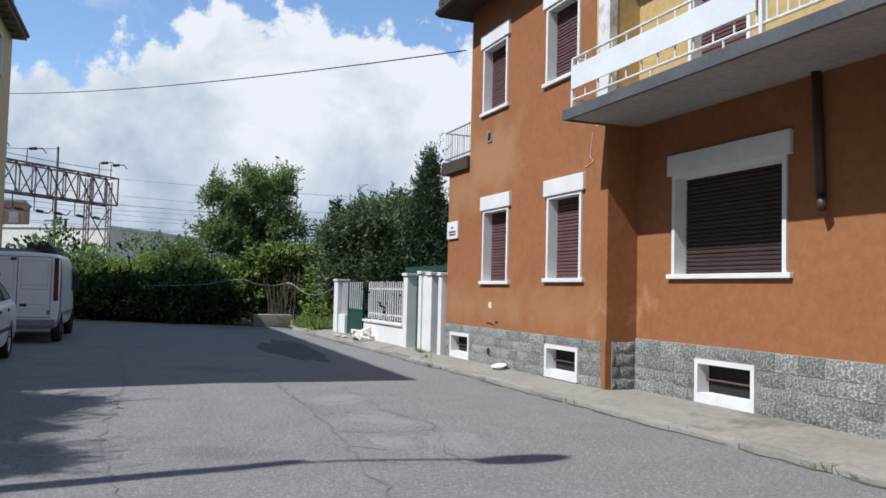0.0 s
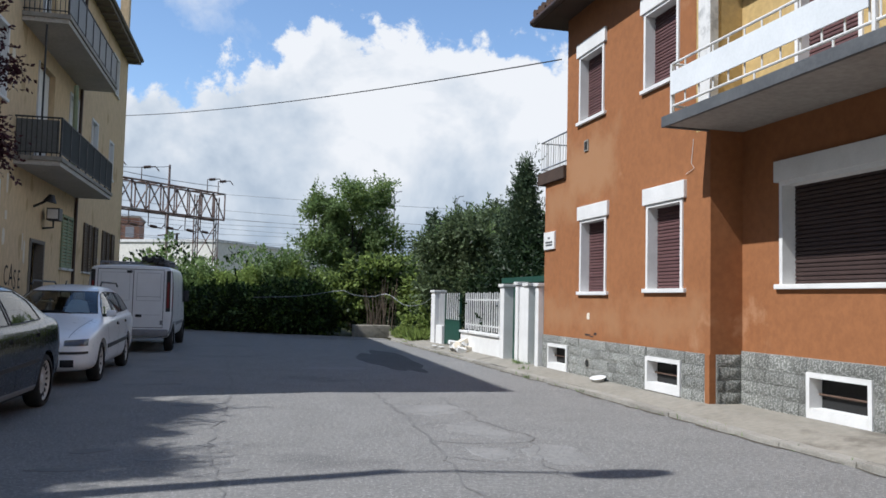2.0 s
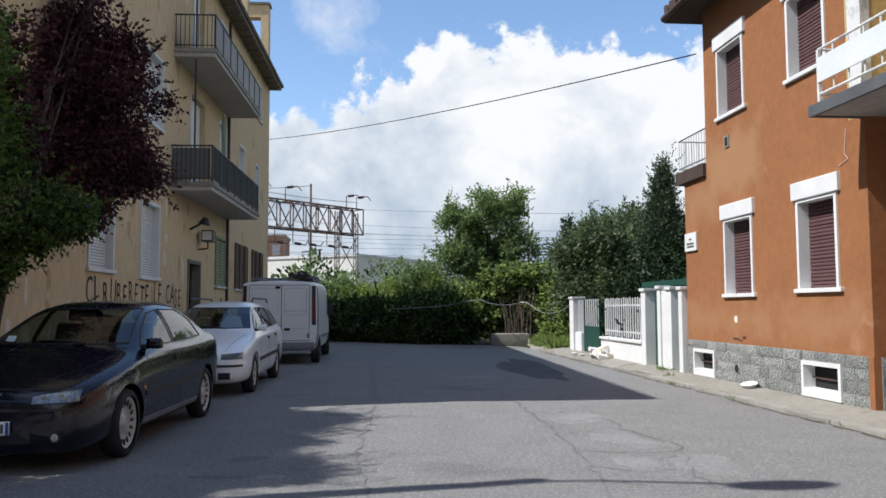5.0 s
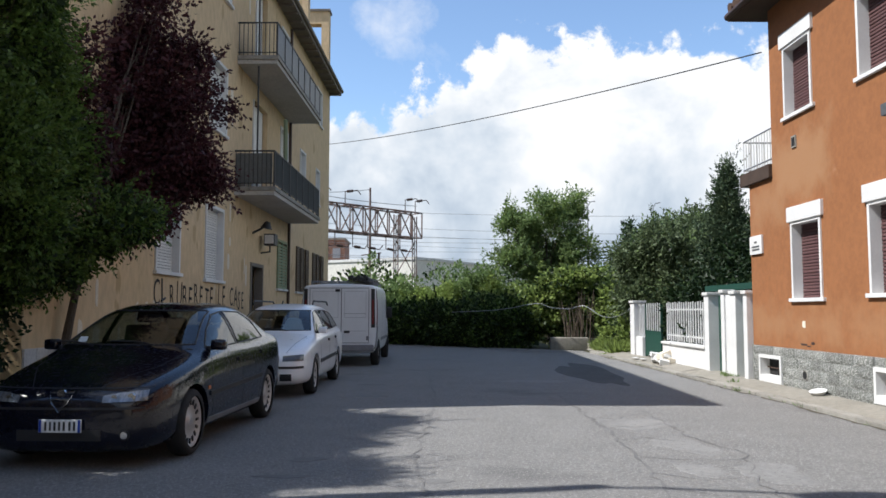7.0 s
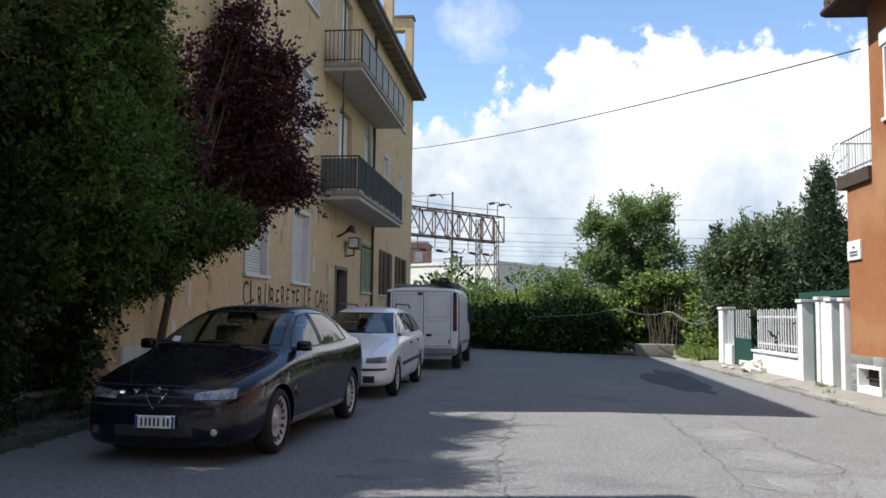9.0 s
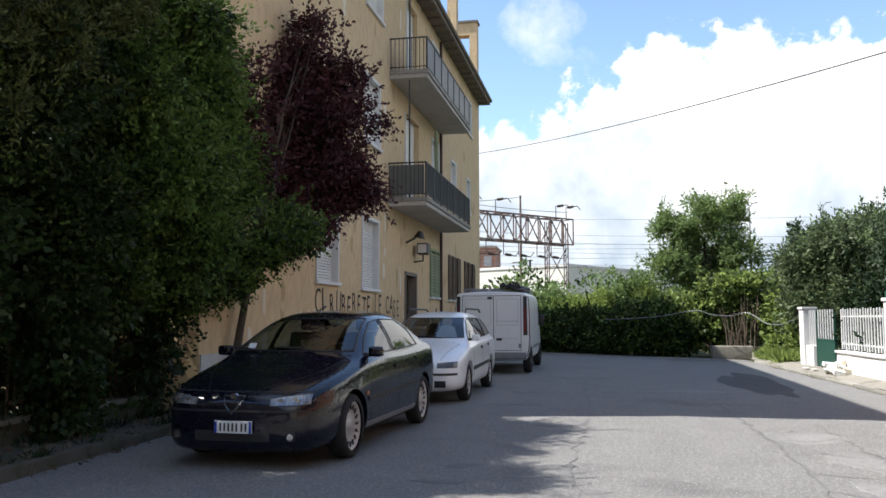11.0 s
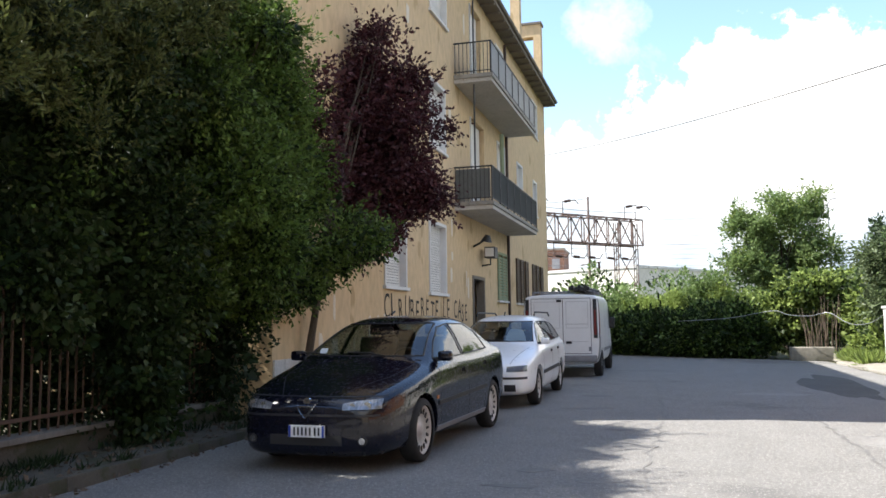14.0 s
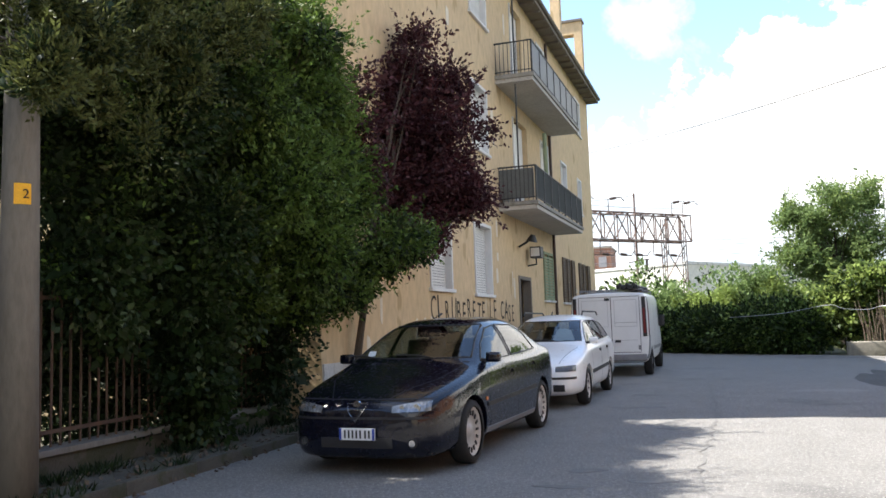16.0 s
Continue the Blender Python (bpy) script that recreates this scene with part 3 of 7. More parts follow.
for w in UPPER_DOORS:
    window_unit(XB, *w, M["shutter"], sill=False, head=False, label="white balcony door with a closed purple shutter")

# stone plinth of rough blocks round the basement windows
def plinth(face, u0, u1, z0, z1, holes, along="y"):
    bm = B()
    if along == "y":
        panel(bm, lambda u, w, z: (face + w, u, z), u0, u1, z0, z1, holes, 0.30)
    else:
        panel(bm, lambda u, w, z: (u, face + w, z), u0, u1, z0, z1, holes, 0.12)
    return part("plinth", bm, M["mortar"], house, "grey-green rough stone plinth")


plinth_parts = [(plinth(XA - 0.012, CY + 0.09, 13.86, -0.02, 0.70, BASE_A), XA - 0.012, CY + 0.09, 13.86, BASE_A, "y"),
                (plinth(XB - 0.02, 2.6, CY - 0.01, -0.02, 0.745, BASE_B), XB - 0.02, 2.6, CY - 0.01, BASE_B, "y"),
                (plinth(CY - 0.016, XA + 0.075, XB - 0.02, -0.02, 0.70, [], "x"), CY - 0.016, XA + 0.075, XB - 0.02, [], "x")]
bm = B()
box(bm, XA - 0.016, XA + 0.07, CY - 0.012, CY + 0.085, 0.10, 0.70)
part("corner_strip", bm, M["orange"], house, "plaster strip at the corner")
bm = B()
box(bm, XB, XB + 0.3, -4.0, 2.6, -0.02, 0.72)
part("plinth", bm, M["mortar"], house, "grey-green rough stone plinth")

for (y0, y1, z0, z1), face in ((BASE_A[0], XA), (BASE_A[1], XA), (BASE_B[0], XB)):
    f = face - 0.012
    bm = B()
    t = 0.056
    for a, b, c, d in ((y0, y0 + t, z0, z1), (y1 - t, y1, z0, z1), (y0 + t, y1 - t, z1 - t, z1), (y0 + t, y1 - t, z0, z0 + 0.11)):
        box(bm, f - 0.03, f + 0.26, a + 0.001, b - 0.001, c + 0.001, d - 0.001)
    bw = part("basement_window", bm, M["white"], house, "low white basement window with iron bars")
    bm = B()
    for z in (0.52,):
        rod(bm, (f + 0.10, y0 + t - 0.01, z0 + z * (z1 - z0)), (f + 0.10, y1 - t + 0.01, z0 + z * (z1 - z0)), 0.012)
    part("bar", bm, M["rust"], bw)
    # near-black sheet painted as the dark of the open basement window
    bm = B()
    box(bm, f + 0.13, f + 0.15, y0 + 0.02, y1 - 0.02, z0 + 0.02, z1 - 0.02)
    part("opening_shade", bm, M["void"], bw)
# vent, drain hole, plaque, wall socket
bm = B()
box(bm, XA - 0.02, XA + 0.02, 12.03, 12.18, 3.74, 3.92)
v = part("wall_vent", bm, M["kerb"], house, "small square vent")
# flat black plate on the face, coloured as the shade inside the vent
bm = B()
box(bm, XA - 0.024, XA - 0.016, 12.055, 12.155, 3.765, 3.895)
part("vent_shade_plate", bm, M["void"], v)
bm = B()
rod(bm, (XA - 0.035, 11.93, 0.33), (XA + 0.05, 11.93, 0.33), 0.075, n=20)
v = part("drain_pipe_end", bm, M["kerb"], house, "open end of a drain pipe")
# black disc over the end, coloured as the shade inside the pipe
bm = B()
rod(bm, (XA - 0.039, 11.93, 0.33), (XA + 0.02, 11.93, 0.33), 0.06, n=20)
part("pipe_shade_disc", bm, M["void"], v)
bm = B()
box(bm, XA - 0.035, XA - 0.001, 13.34, 13.83, 2.22, 2.53, 0.004)
sign = solid("street_sign", bm, M["white"], "white marble street sign fixed to the house corner", "sign")
bm = B()
for z, a, b in ((2.405, 13.53, 13.63), (2.33, 13.43, 13.74), (2.28, 13.43, 13.72)):
    box(bm, XA - 0.039, XA - 0.034, a, b, z, z + 0.03)
part("lettering_bar", bm, M["grey_paint"], sign, "dark bars of lettering")
bm = B()
rod(bm, (XB - 0.06, 5.72, 3.40), (XB - 0.06, 5.66, 2.22), 0.045, n=14)
rod(bm, (XB - 0.06, 5.66, 2.24), (XB - 0.13, 5.58, 2.11), 0.045, n=14)
part("downpipe", bm, M["brownpipe"], house, "dark brown rain pipe with a bent end", True)

for yy, zz, w, hh in ((12.0, 0.775, 0.10, 0.03), (11.72, 0.80, 0.05, 0.04), (11.85, 0.755, 0.06, 0.02), (11.98, 1.07, 0.05, 0.10)):
    part("plaster_chip", skin(yy - w, yy + w, zz - hh / 2, zz + hh / 2, int(yy * 100), XA - 0.003), M["peeled"] if zz > 1 else M["brownpipe"], house, "chipped plaster")
part("cable", path_rod(B(), [(XA - 0.012, 8.95, 3.35), (XA - 0.012, 9.0, 3.05), (XA - 0.012, 8.93, 2.98), (XA - 0.012, 9.12, 2.93)], 0.0035), M["white_old"], house, "thin loose cable on the wall")
# big balcony
BF = 4.95
bm = B()
box(bm, BF + 0.05, XB + 0.1, -3.9, 8.60, 3.40, 3.50)
balcony = part("balcony", bm, M["slab_house"], house, "stained pale balcony slab")
bm = B()
box(bm, BF, BF + 0.048, -3.9, 8.66, 3.385, 3.515, 0.006)
box(bm, BF + 0.05, XA - 0.004, 8.612, 8.66, 3.385, 3.515, 0.006)
part("fascia", bm, M["grey_paint"], balcony, "dark grey edge")
bm = B()
rx = BF + 0.09
for z in (4.14, 3.63):
    rod(bm, (rx, -3.8, z), (rx, 8.56, z), 0.016)
rod(bm, (rx, 8.56, 4.14), (XA, 8.56, 4.14), 0.016)
rod(bm, (rx, 8.56, 3.63), (XA, 8.56, 3.63), 0.016)
part("rail", bm, M["white_old"], balcony, "white tube rail")
for y in (8.56, 5.42, 2.2):
    bm = B()
    box(bm, rx - 0.02, rx + 0.02, y - 0.02, y + 0.02, 3.5, 4.14)
    part("post", bm, M["white_old"], balcony)
bm = B()
rod(bm, (rx, 0, 3.63), (rx, 0, 4.14), 0.010, n=6)
bal0 = part("baluster", bm, M["white_old"], balcony)
bal0.location = (0, 8.28, 0)
y = 8.0
while y > 1.5:
    if abs(y - 5.42) > 0.05:
        share("baluster", bal0.data, balcony, pose(0, y, 0))
    y -= 0.28 if y > 5.5 else 0.12
for y in (7.0, 5.9, 8.56):
    bm = B()
    rod(bm, (rx, y, 3.5), (rx, y, 3.63), 0.012, n=6)
    part("foot", bm, M["white_old"], balcony)
bm = B()
box(bm, rx - 0.035, rx - 0.018, 5.46, 8.55, 3.755, 4.035, 0.004)
part("board", bm, M["board"], balcony, "long weathered white board on the rail")

# small balcony at the far end
bm = B()
box(bm, XA - 0.06, XA + 1.3, 12.92, 14.12, 3.42, 3.64, 0.01)
fb = part("balcony", bm, M["eave"], house, "small dark-edged balcony at the end")
bm = B()
for z in (4.22, 3.72):
    path_rod(bm, [(XA + 1.2, 14.08, z), (XA, 14.08, z), (XA, 12.93, z)], 0.014)
part("rail", bm, M["galv"], fb)
for i in range(11):
    bm = B()
    rod(bm, (XA, 12.97 + i * 0.11, 3.64), (XA, 12.97 + i * 0.11, 4.22), 0.008, n=6)
    part("baluster", bm, M["white_old"], fb)
for i in range(1, 10):
    bm = B()
    rod(bm, (XA + i * 0.12, 14.08, 3.64), (XA + i * 0.12, 14.08, 4.22), 0.008, n=6)
    part("baluster", bm, M["white_old"], fb)
bm = B()
path_rod(bm, [(XA + 0.5, 13.4, 3.64), (XA + 0.5, 13.4, 5.6), (XA + 0.3, 12.95, 5.85)], 0.012)
part("pipe_frame", bm, M["white_old"], fb, "thin white tube frame")

# roof with eaves and rows of tiles
bm = B()
EV, OV = 6.16, 0.46
x0, x1, y0, y1 = XA - OV, 15.4, -4.5, 13.38
rz = 8.3
a = [bm.verts.new(p) for p in ((x0, y0, EV), (x1, y0, EV), (x1, y1, EV), (x0, y1, EV))]
b = [bm.verts.new(p) for p in ((x0, y0, EV + 0.10), (x1, y0, EV + 0.10), (x1, y1, EV + 0.10), (x0, y1, EV + 0.10))]
r = [bm.verts.new(p) for p in ((10.2, 1.0, rz), (10.2, 8.0, rz))]
bm.faces.new(a[::-1])
for i in range(4):
    bm.faces.new((a[i], a[(i + 1) % 4], b[(i + 1) % 4], b[i]))
bm.faces.new((b[0], b[1], r[0]))
bm.faces.new((b[1], b[2], r[1], r[0]))
bm.faces.new((b[2], b[3], r[1]))
bm.faces.new((b[3], b[0], r[0], r[1]))
bmesh.ops.recalc_face_normals(bm, faces=bm.faces)
roof = part("roof", bm, M["eave"], house, "hipped roof with dark wooden eaves")
bm = B()
rod(bm, (x0 - 0.03, y0, EV + 0.06), (x0 - 0.03, y1, EV + 0.06), 0.06, n=10)
rod(bm, (x0, y1 + 0.03, EV + 0.06), (x1, y1 + 0.03, EV + 0.06), 0.06, n=10)
part("gutter", bm, M["brownpipe"], roof)
bm = B()
rod(bm, (-0.14, 0, 0.0), (0.14, 0, 0.0), 0.085, 0.07, n=8)
t0 = part("eave_tile", bm, M["tile"], roof)
t0.matrix_basis = pose(x0 + 0.05, 12.9, EV + 0.15, 0, -10, 0)
for i in range(1, 70):
    share("eave_tile", t0.data, roof, pose(x0 + 0.05 + 0.01 * math.sin(i * 3.7), 13.3 - i * 0.19, EV + 0.15, 0, -10, 0))
for i in range(0, 24):
    share("eave_tile", t0.data, roof, pose(x0 + 0.2 + i * 0.19, y1 - 0.04, EV + 0.15, 0, -10, -90))

# ---- plain walls, added unseen behind the camera to hold back sky fill ----
bm = B()
box(bm, -18.0, -7.2, -40.0, -3.5, -0.02, 9.0)
box(bm, -7.2, 5.0, -40.0, -38.0, -0.02, 7.0)
box(bm, 5.6, 16.0, -40.0, -5.5, -0.02, 6.2)
solid("fill_block_wall", bm, M["unseen_wall"], "plain unseen walls added behind the camera to hold back sky light", "wall", "structure")

# ---- garden wall, pillars and gates beyond the house ----
GX = 5.5
def pillar(y0, y1, z1, mat, label, x0=GX - 0.02, x1=GX + 0.30, cap=0.03):
    p = thing("gate_pillar", label, "pillar", pose((x0 + x1) / 2, (y0 + y1) / 2, 0.10), "gate pillars")
    hx, hy = (x1 - x0) / 2, (y1 - y0) / 2
    part("shaft", box(B(), -hx, hx, -hy, hy, 0, z1 - 0.16, 0.01), mat, p)
    part("cap", box(B(), -hx - cap, hx + cap, -hy - cap, hy + cap, z1 - 0.16, z1 - 0.10, 0.01), M["white_old"], p)
    return p


pillar(21.55, 21.95, 1.54, M["white"], "slim white rendered gate pillar", GX, GX + 0.3)
pillar(15.78, 16.03, 1.63, M["white"], "white rendered gate pillar with grey stains", GX - 0.02, GX + 0.206)
pillar(14.95, 15.11, 1.66, M["white"], "narrow white pillar with a letter slot", GX - 0.02, GX + 0.15)
pillar(14.39, 14.63, 1.63, M["white"], "white rendered gate pillar with grey stains", GX - 0.02, GX + 0.175)
pillar(13.88, 14.04, 1.62, M["white"], "slim white pillar against the house")
lw = thing("garden_wall", "low white garden wall with a white picket railing", "wall", pose(GX + 0.1, 17.53, 0.10))
part("base", box(B(), -0.1, 0.1, -1.49, 1.44, 0, 0.42, 0.01), M["white"], lw)
part("coping", box(B(), -0.14, 0.14, -1.49, 1.45, 0.42, 0.47, 0.008), M["white_old"], lw)
bm = B()
box(bm, -0.010, 0.010, -0.017, 0.017, 0, 0.86)
pk = part("picket", bm, M["white"], lw)
pk.location = (0, -1.42, 0.50)
for i in range(1, 19):
    share("picket", pk.data, lw, pose(0.004 * math.sin(i * 5), -1.42 + i * 0.155, 0.50 + 0.012 * math.sin(i * 2.3), 0, 0, 0))
for z in (0.60, 1.18):
    part("rail", box(B(), 0.012, 0.03, -1.47, 1.43, z, z + 0.035), M["white"], lw)
gate = thing("garden_gate", "half-open garden gate, white bars over a green panel", "gate", pose(GX + 0.12, 20.85, 0.12, 0, 0, 0) @ Matrix.Diagonal((1, 1.4, 1, 1)))
sw = thing("garden_wall", "short white wall with pickets between pillar and gate", "wall", pose(GX + 0.12, 21.21, 0.10))
part("base", box(B(), -0.08, 0.08, -0.32, 0.32, 0, 0.50, 0.01), M["white"], sw)
for i in range(4):
    share("picket", pk.data, sw, pose(0, -0.24 + i * 0.155, 0.49))
part("panel", box(B(), -0.015, 0.015, -1.0, -0.03, 0.03, 0.62, 0.004), M["green_metal"], gate, "dark green sheet-metal panel")
part("gate_frame", box(box(box(B(), -0.022, 0.022, -0.05, -0.01, 0, 1.30), -0.022, 0.022, -1.03, -0.99, 0, 1.30), -0.022, 0.022, -1.03, -0.01, 0.62, 0.66), M["green_metal"], gate)
for i in range(7):
    part("bar", box(B(), -0.01, 0.01, -0.93 + i * 0.135, -0.905 + i * 0.135, 0.66, 1.34), M["white"], gate)
leaf = thing("gate_leaf", "dark iron gate leaf standing ajar", "gate", pose(GX + 0.15, 19.02, 0.12, 0, 0, -25))
for a_ in (0.0, 0.86):
    part("stile", box(B(), -0.02, 0.02, a_, a_ + 0.04, 0, 1.35), M["iron"], leaf)
for z in (0.05, 0.62, 1.2):
    part("rail", box(B(), -0.012, 0.012, 0.04, 0.86, z, z + 0.035), M["iron"], leaf)
for i in range(6):
    part("bar", rod(B(), (0, 0.12 + i * 0.13, 0.05), (0, 0.12 + i * 0.13, 1.35), 0.01, n=6), M["iron"], leaf)
# first leaf is added: its dark green stands for garden shade in the gap
for y0, y1, mat, x, label in ((15.12, 15.77, "green_metal", 0.2, "narrow dark green metal leaf filling the gap between pillars"), (14.05, 14.38, "green_metal", 0.2, "narrow dark green metal leaf filling the gap between pillars"), (14.64, 14.94, "white", 0.03, "narrow white rendered panel with a letter slot")):
    d = thing("gap_leaf", label, "door", pose(GX + x, (y0 + y1) / 2, 0.1))
    part("leaf", box(B(), -0.02, 0.02, (y0 - y1) / 2, (y1 - y0) / 2, 0, 1.46), M[mat], d)
bm = B()
box(bm, 6.05, 8.6, 14.5, 17.6, 1.68, 1.80)
for x in (6.2, 8.45):
    for y in (14.65, 17.45):
        box(bm, x - 0.04, x + 0.04, y - 0.04, y + 0.04, 0.0, 1.68)
solid("garden_canopy", bm, M["green_metal"], "dark green flat canopy on posts in the garden", "canopy")

# ---- the ochre apartment block ----
LM = Matrix.Translation((-5.2 * math.cos(radians(-1.83)), -5.2 * math.sin(radians(-1.83)), 0)) @ pose(0, 0, 0, 0, 0, -1.83)   # x out to the street, y along the front
block = thing("apartment_block", "three-storey ochre apartment block with peeling plaster", "apartment block", LM, kind="structure")
LP = lambda u, w, z: (-w, u, z)
GF = [(14.16, 15.45, 1.97, 3.55), (17.02, 18.38, 1.93, 3.55)]
F1 = [(17.15, 18.45, 5.25, 6.82), (24.30, 25.45, 5.25, 6.85), (27.50, 28.55, 5.30, 6.80), (30.75, 31.60, 5.35, 6.70)]
F2 = [(17.25, 18.65, 8.40, 9.95), (24.30, 25.45, 8.40, 9.95), (30.80, 32.05, 8.52, 9.9)]
DOOR = (20.92, 22.30, -0.02, 2.52)
BD = [(20.9, 22.6, 4.22, 6.80), (21.0, 22.4, 7.45, 10.0)]
GREEN = (24.08, 25.42, 1.92, 3.40)
FAR = [(27.0, 29.25, 1.90, 3.42), (30.15, 32.6, 1.90, 3.42)]
Y0, Y1, ZT = 9.85, 34.1, 10.45
bm = B()
panel(bm, LP, Y0, Y1, -0.02, ZT, GF + F1 + F2 + [DOOR, GREEN] + BD + FAR, 0.35)
part("wall", bm, M["ochre"], block, "ochre plaster with pale peeling marks")
bm = B()
box(bm, -12, -0.352, Y0, Y0 + 0.3, -0.02, ZT)
box(bm, -12, -0.352, Y1 - 0.3, Y1, -0.02, ZT)
box(bm, -12.3, -12, Y0, Y1, -0.02, ZT)
part("wall", bm, M["ochre"], block)
# black wall added inside, painted as the dark of the rooms
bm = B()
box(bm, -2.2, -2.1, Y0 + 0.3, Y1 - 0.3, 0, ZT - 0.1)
part("room_shade_wall", bm, M["void"], block, "near-black wall, colour standing for unlit rooms behind the windows")
# roof with a deep eave
bm = B()
e0, e1 = ZT - 0.03, ZT + 0.17
q = [(0.47, Y0 - 0.4), (0.47, Y1 + 0.15), (-12.7, Y1 + 0.15), (-12.7, Y0 - 0.4)]
a = [bm.verts.new((x, y, e0)) for x, y in q]
b = [bm.verts.new((x, y, e1)) for x, y in q]
t = [bm.verts.new((x, y, ZT + 1.1)) for x, y in ((-5.5, Y0 + 5), (-5.5, Y1 - 5))]
bm.faces.new(a)
for i in range(4):
    bm.faces.new((a[i], a[(i + 1) % 4], b[(i + 1) % 4], b[i]))
bm.faces.new((b[0], b[1], t[1], t[0]))
bm.faces.new((b[1], b[2], t[1]))
bm.faces.new((b[2], b[3], t[0], t[1]))
bm.faces.new((b[3], b[0], t[0]))
bmesh.ops.recalc_face_normals(bm, faces=bm.faces)
roof = part("roof", bm, M["eave_grey"], block, "grey roof with a deep eave")
part("gutter", rod(B(), (0.50, Y0 - 0.4, e1 - 0.03), (0.50, Y1 + 0.15, e1 - 0.03), 0.07, n=10), M["eave_grey"], roof)
for i in range(34):
    bm = box(B(), 0.02, 0.44, -0.04, 0.04, e0 - 0.07, e0 + 0.002)
    p = part("bracket", bm, M["eave_grey"], roof)
    p.location = (0, Y0 + 0.2 + i * 0.72, 0)
# open stair head on the roof
bm = B()
panel(bm, lambda u, w, z: (u, 33.5 + w, z), -1.15, 0.02, e1 - 0.1, 13.85, [(-0.80, -0.30, 11.3, 13.32)], 0.45)
part("stair_head", bm, M["ochre"], block, "ochre wall with an opening on the roof")
part("stair_head_cap", box(B(), -1.22, 0.07, 33.43, 34.02, 13.85, 13.94), M["eave_grey"], block)
part("chimney", box(B(), -0.34, 0.0, 28.7, 29.1, e1 - 0.1, 13.9), M["ochre"], block, "tall ochre chimney")


def white_window(y0, y1, z0, z1, lower=1.0):
    bm = B()
    t = 0.07
    for a, b, c, d in ((y0, y0 + t, z0, z1), (y1 - t, y1, z0, z1), (y0 + t, y1 - t, z1 - t, z1)):
        box(bm, -0.28, 0.03, a + 0.001, b - 0.001, c, d)
    w = part("window", bm, M["white"], block, "white-framed window with a lowered white roller shutter")
    part("sill", box(B(), -0.25, 0.07, y0 - 0.06, y1 + 0.06, z0 - 0.06, z0 + 0.003, 0.008), M["white"], w)
    h = 0.055
    bm = B()
    box(bm, -0.008, 0.008, y0 + t, y1 - t, 0, h - 0.008, 0.004)
    s = part("slat", bm, M["shutter_white"], w)
    k = int((z1 - z0 - 0.05) / h)
    s.location = (-0.12, 0, z1 - t - h)
    for i in range(1, int(k * lower)):
        share("slat", s.data, w, pose(-0.12, 0, z1 - t - h * (i + 1)))
    part("backing", box(B(), -0.16, -0.14, y0 + 0.01, y1 - 0.01, z0 + 0.01, z1 - 0.01), M["void"], w)
    return w


for w in GF + F1 + F2:
    white_window(*w)


def louvre_leaf(y0, y1, z0, z1, x, mat, parent):
    leaf = part("shutter", box(box(box(box(B(), x, x + 0.04, y0, y0 + 0.07, z0, z1), x, x + 0.04, y1 - 0.07, y1, z0, z1), x, x + 0.04, y0 + 0.07, y1 - 0.07, z0, z0 + 0.07), x, x + 0.04, y0 + 0.07, y1 - 0.07, z1 - 0.07, z1), mat, parent)
    k = int((z1 - z0 - 0.14) / 0.09)
    bm = B()
    box(bm, x + 0.005, x + 0.03, y0 + 0.07, y1 - 0.07, 0, 0.065)
    s = part("slat", bm, mat, leaf)
    s.location = (0, 0, z0 + 0.08)
    for i in range(1, k):
        share("slat", s.data, leaf, pose(0, 0, z0 + 0.08 + i * 0.09))


def shutter_window(y0, y1, z0, z1, mat, leaves, label):
    bm = B()
    # the window sheet itself is near-black, for the unlit room behind
    box(bm, -0.3, -0.26, y0, y1, z0, z1)
    w = part("window", bm, M["void"], block, label)
    part("sill", box(B(), -0.2, 0.08, y0 - 0.05, y1 + 0.05, z0 - 0.06, z0 - 0.001, 0.006), M["white_old"], w)
    for a, b, x in leaves:
        louvre_leaf(a, b, z0 + 0.01, z1 - 0.01, x, mat, block)
    return w


y0, y1, z0, z1 = GREEN
shutter_window(*GREEN, M["green_wood"], [(y0 + 0.01, (y0 + y1) / 2 - 0.01, 0.0), ((y0 + y1) / 2 + 0.01, y1 - 0.01, 0.0)], "window with closed faded green louvred shutters")
for f in FAR:
    m = (f[0] + f[1]) / 2
    shutter_window(*f, M["brown_wood"], [(f[0] + 0.01, f[0] + 0.55, 0.01), (m - 0.3, m + 0.25, 0.0), (f[1] - 0.56, f[1] - 0.01, 0.01)], "window with brown louvred shutters and a white sill")
# street door
bm = B()
box(bm, -0.30, -0.25, DOOR[0] + 0.01, DOOR[1] - 0.01, 0.10, DOOR[3] - 0.01)
d = part("door", bm, M["brownpipe"], block, "dark recessed street door")
part("door_frame", box(box(box(B(), -0.2, 0.03, DOOR[0] + 0.001, DOOR[0] + 0.1, 0.1, 2.51), -0.2, 0.03, DOOR[1] - 0.1, DOOR[1] - 0.001, 0.1, 2.51), -0.2, 0.03, DOOR[0] + 0.1, DOOR[1] - 0.1, 2.42, 2.51), M["eave_grey"], d)
part("door_handle", rod(B(), (-0.24, 21.5, 1.15), (-0.17, 21.5, 1.15), 0.02), M["galv"], d)
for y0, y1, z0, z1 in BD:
    # near-black sheet in the doorway stands for the shaded room
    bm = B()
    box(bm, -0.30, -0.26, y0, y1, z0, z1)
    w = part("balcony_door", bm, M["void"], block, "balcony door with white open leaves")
    part("leaf", box(B(), -0.24, 0.03, y0 + 0.02, y0 + 0.07, z0 + 0.02, z1 - 0.02), M["white"], w)
    part("leaf", box(B(), -0.18, -0.14, y0 + 0.6, y1 - 0.02, z0 + 0.02, z1 - 0.02), M["shutter_white"], w)


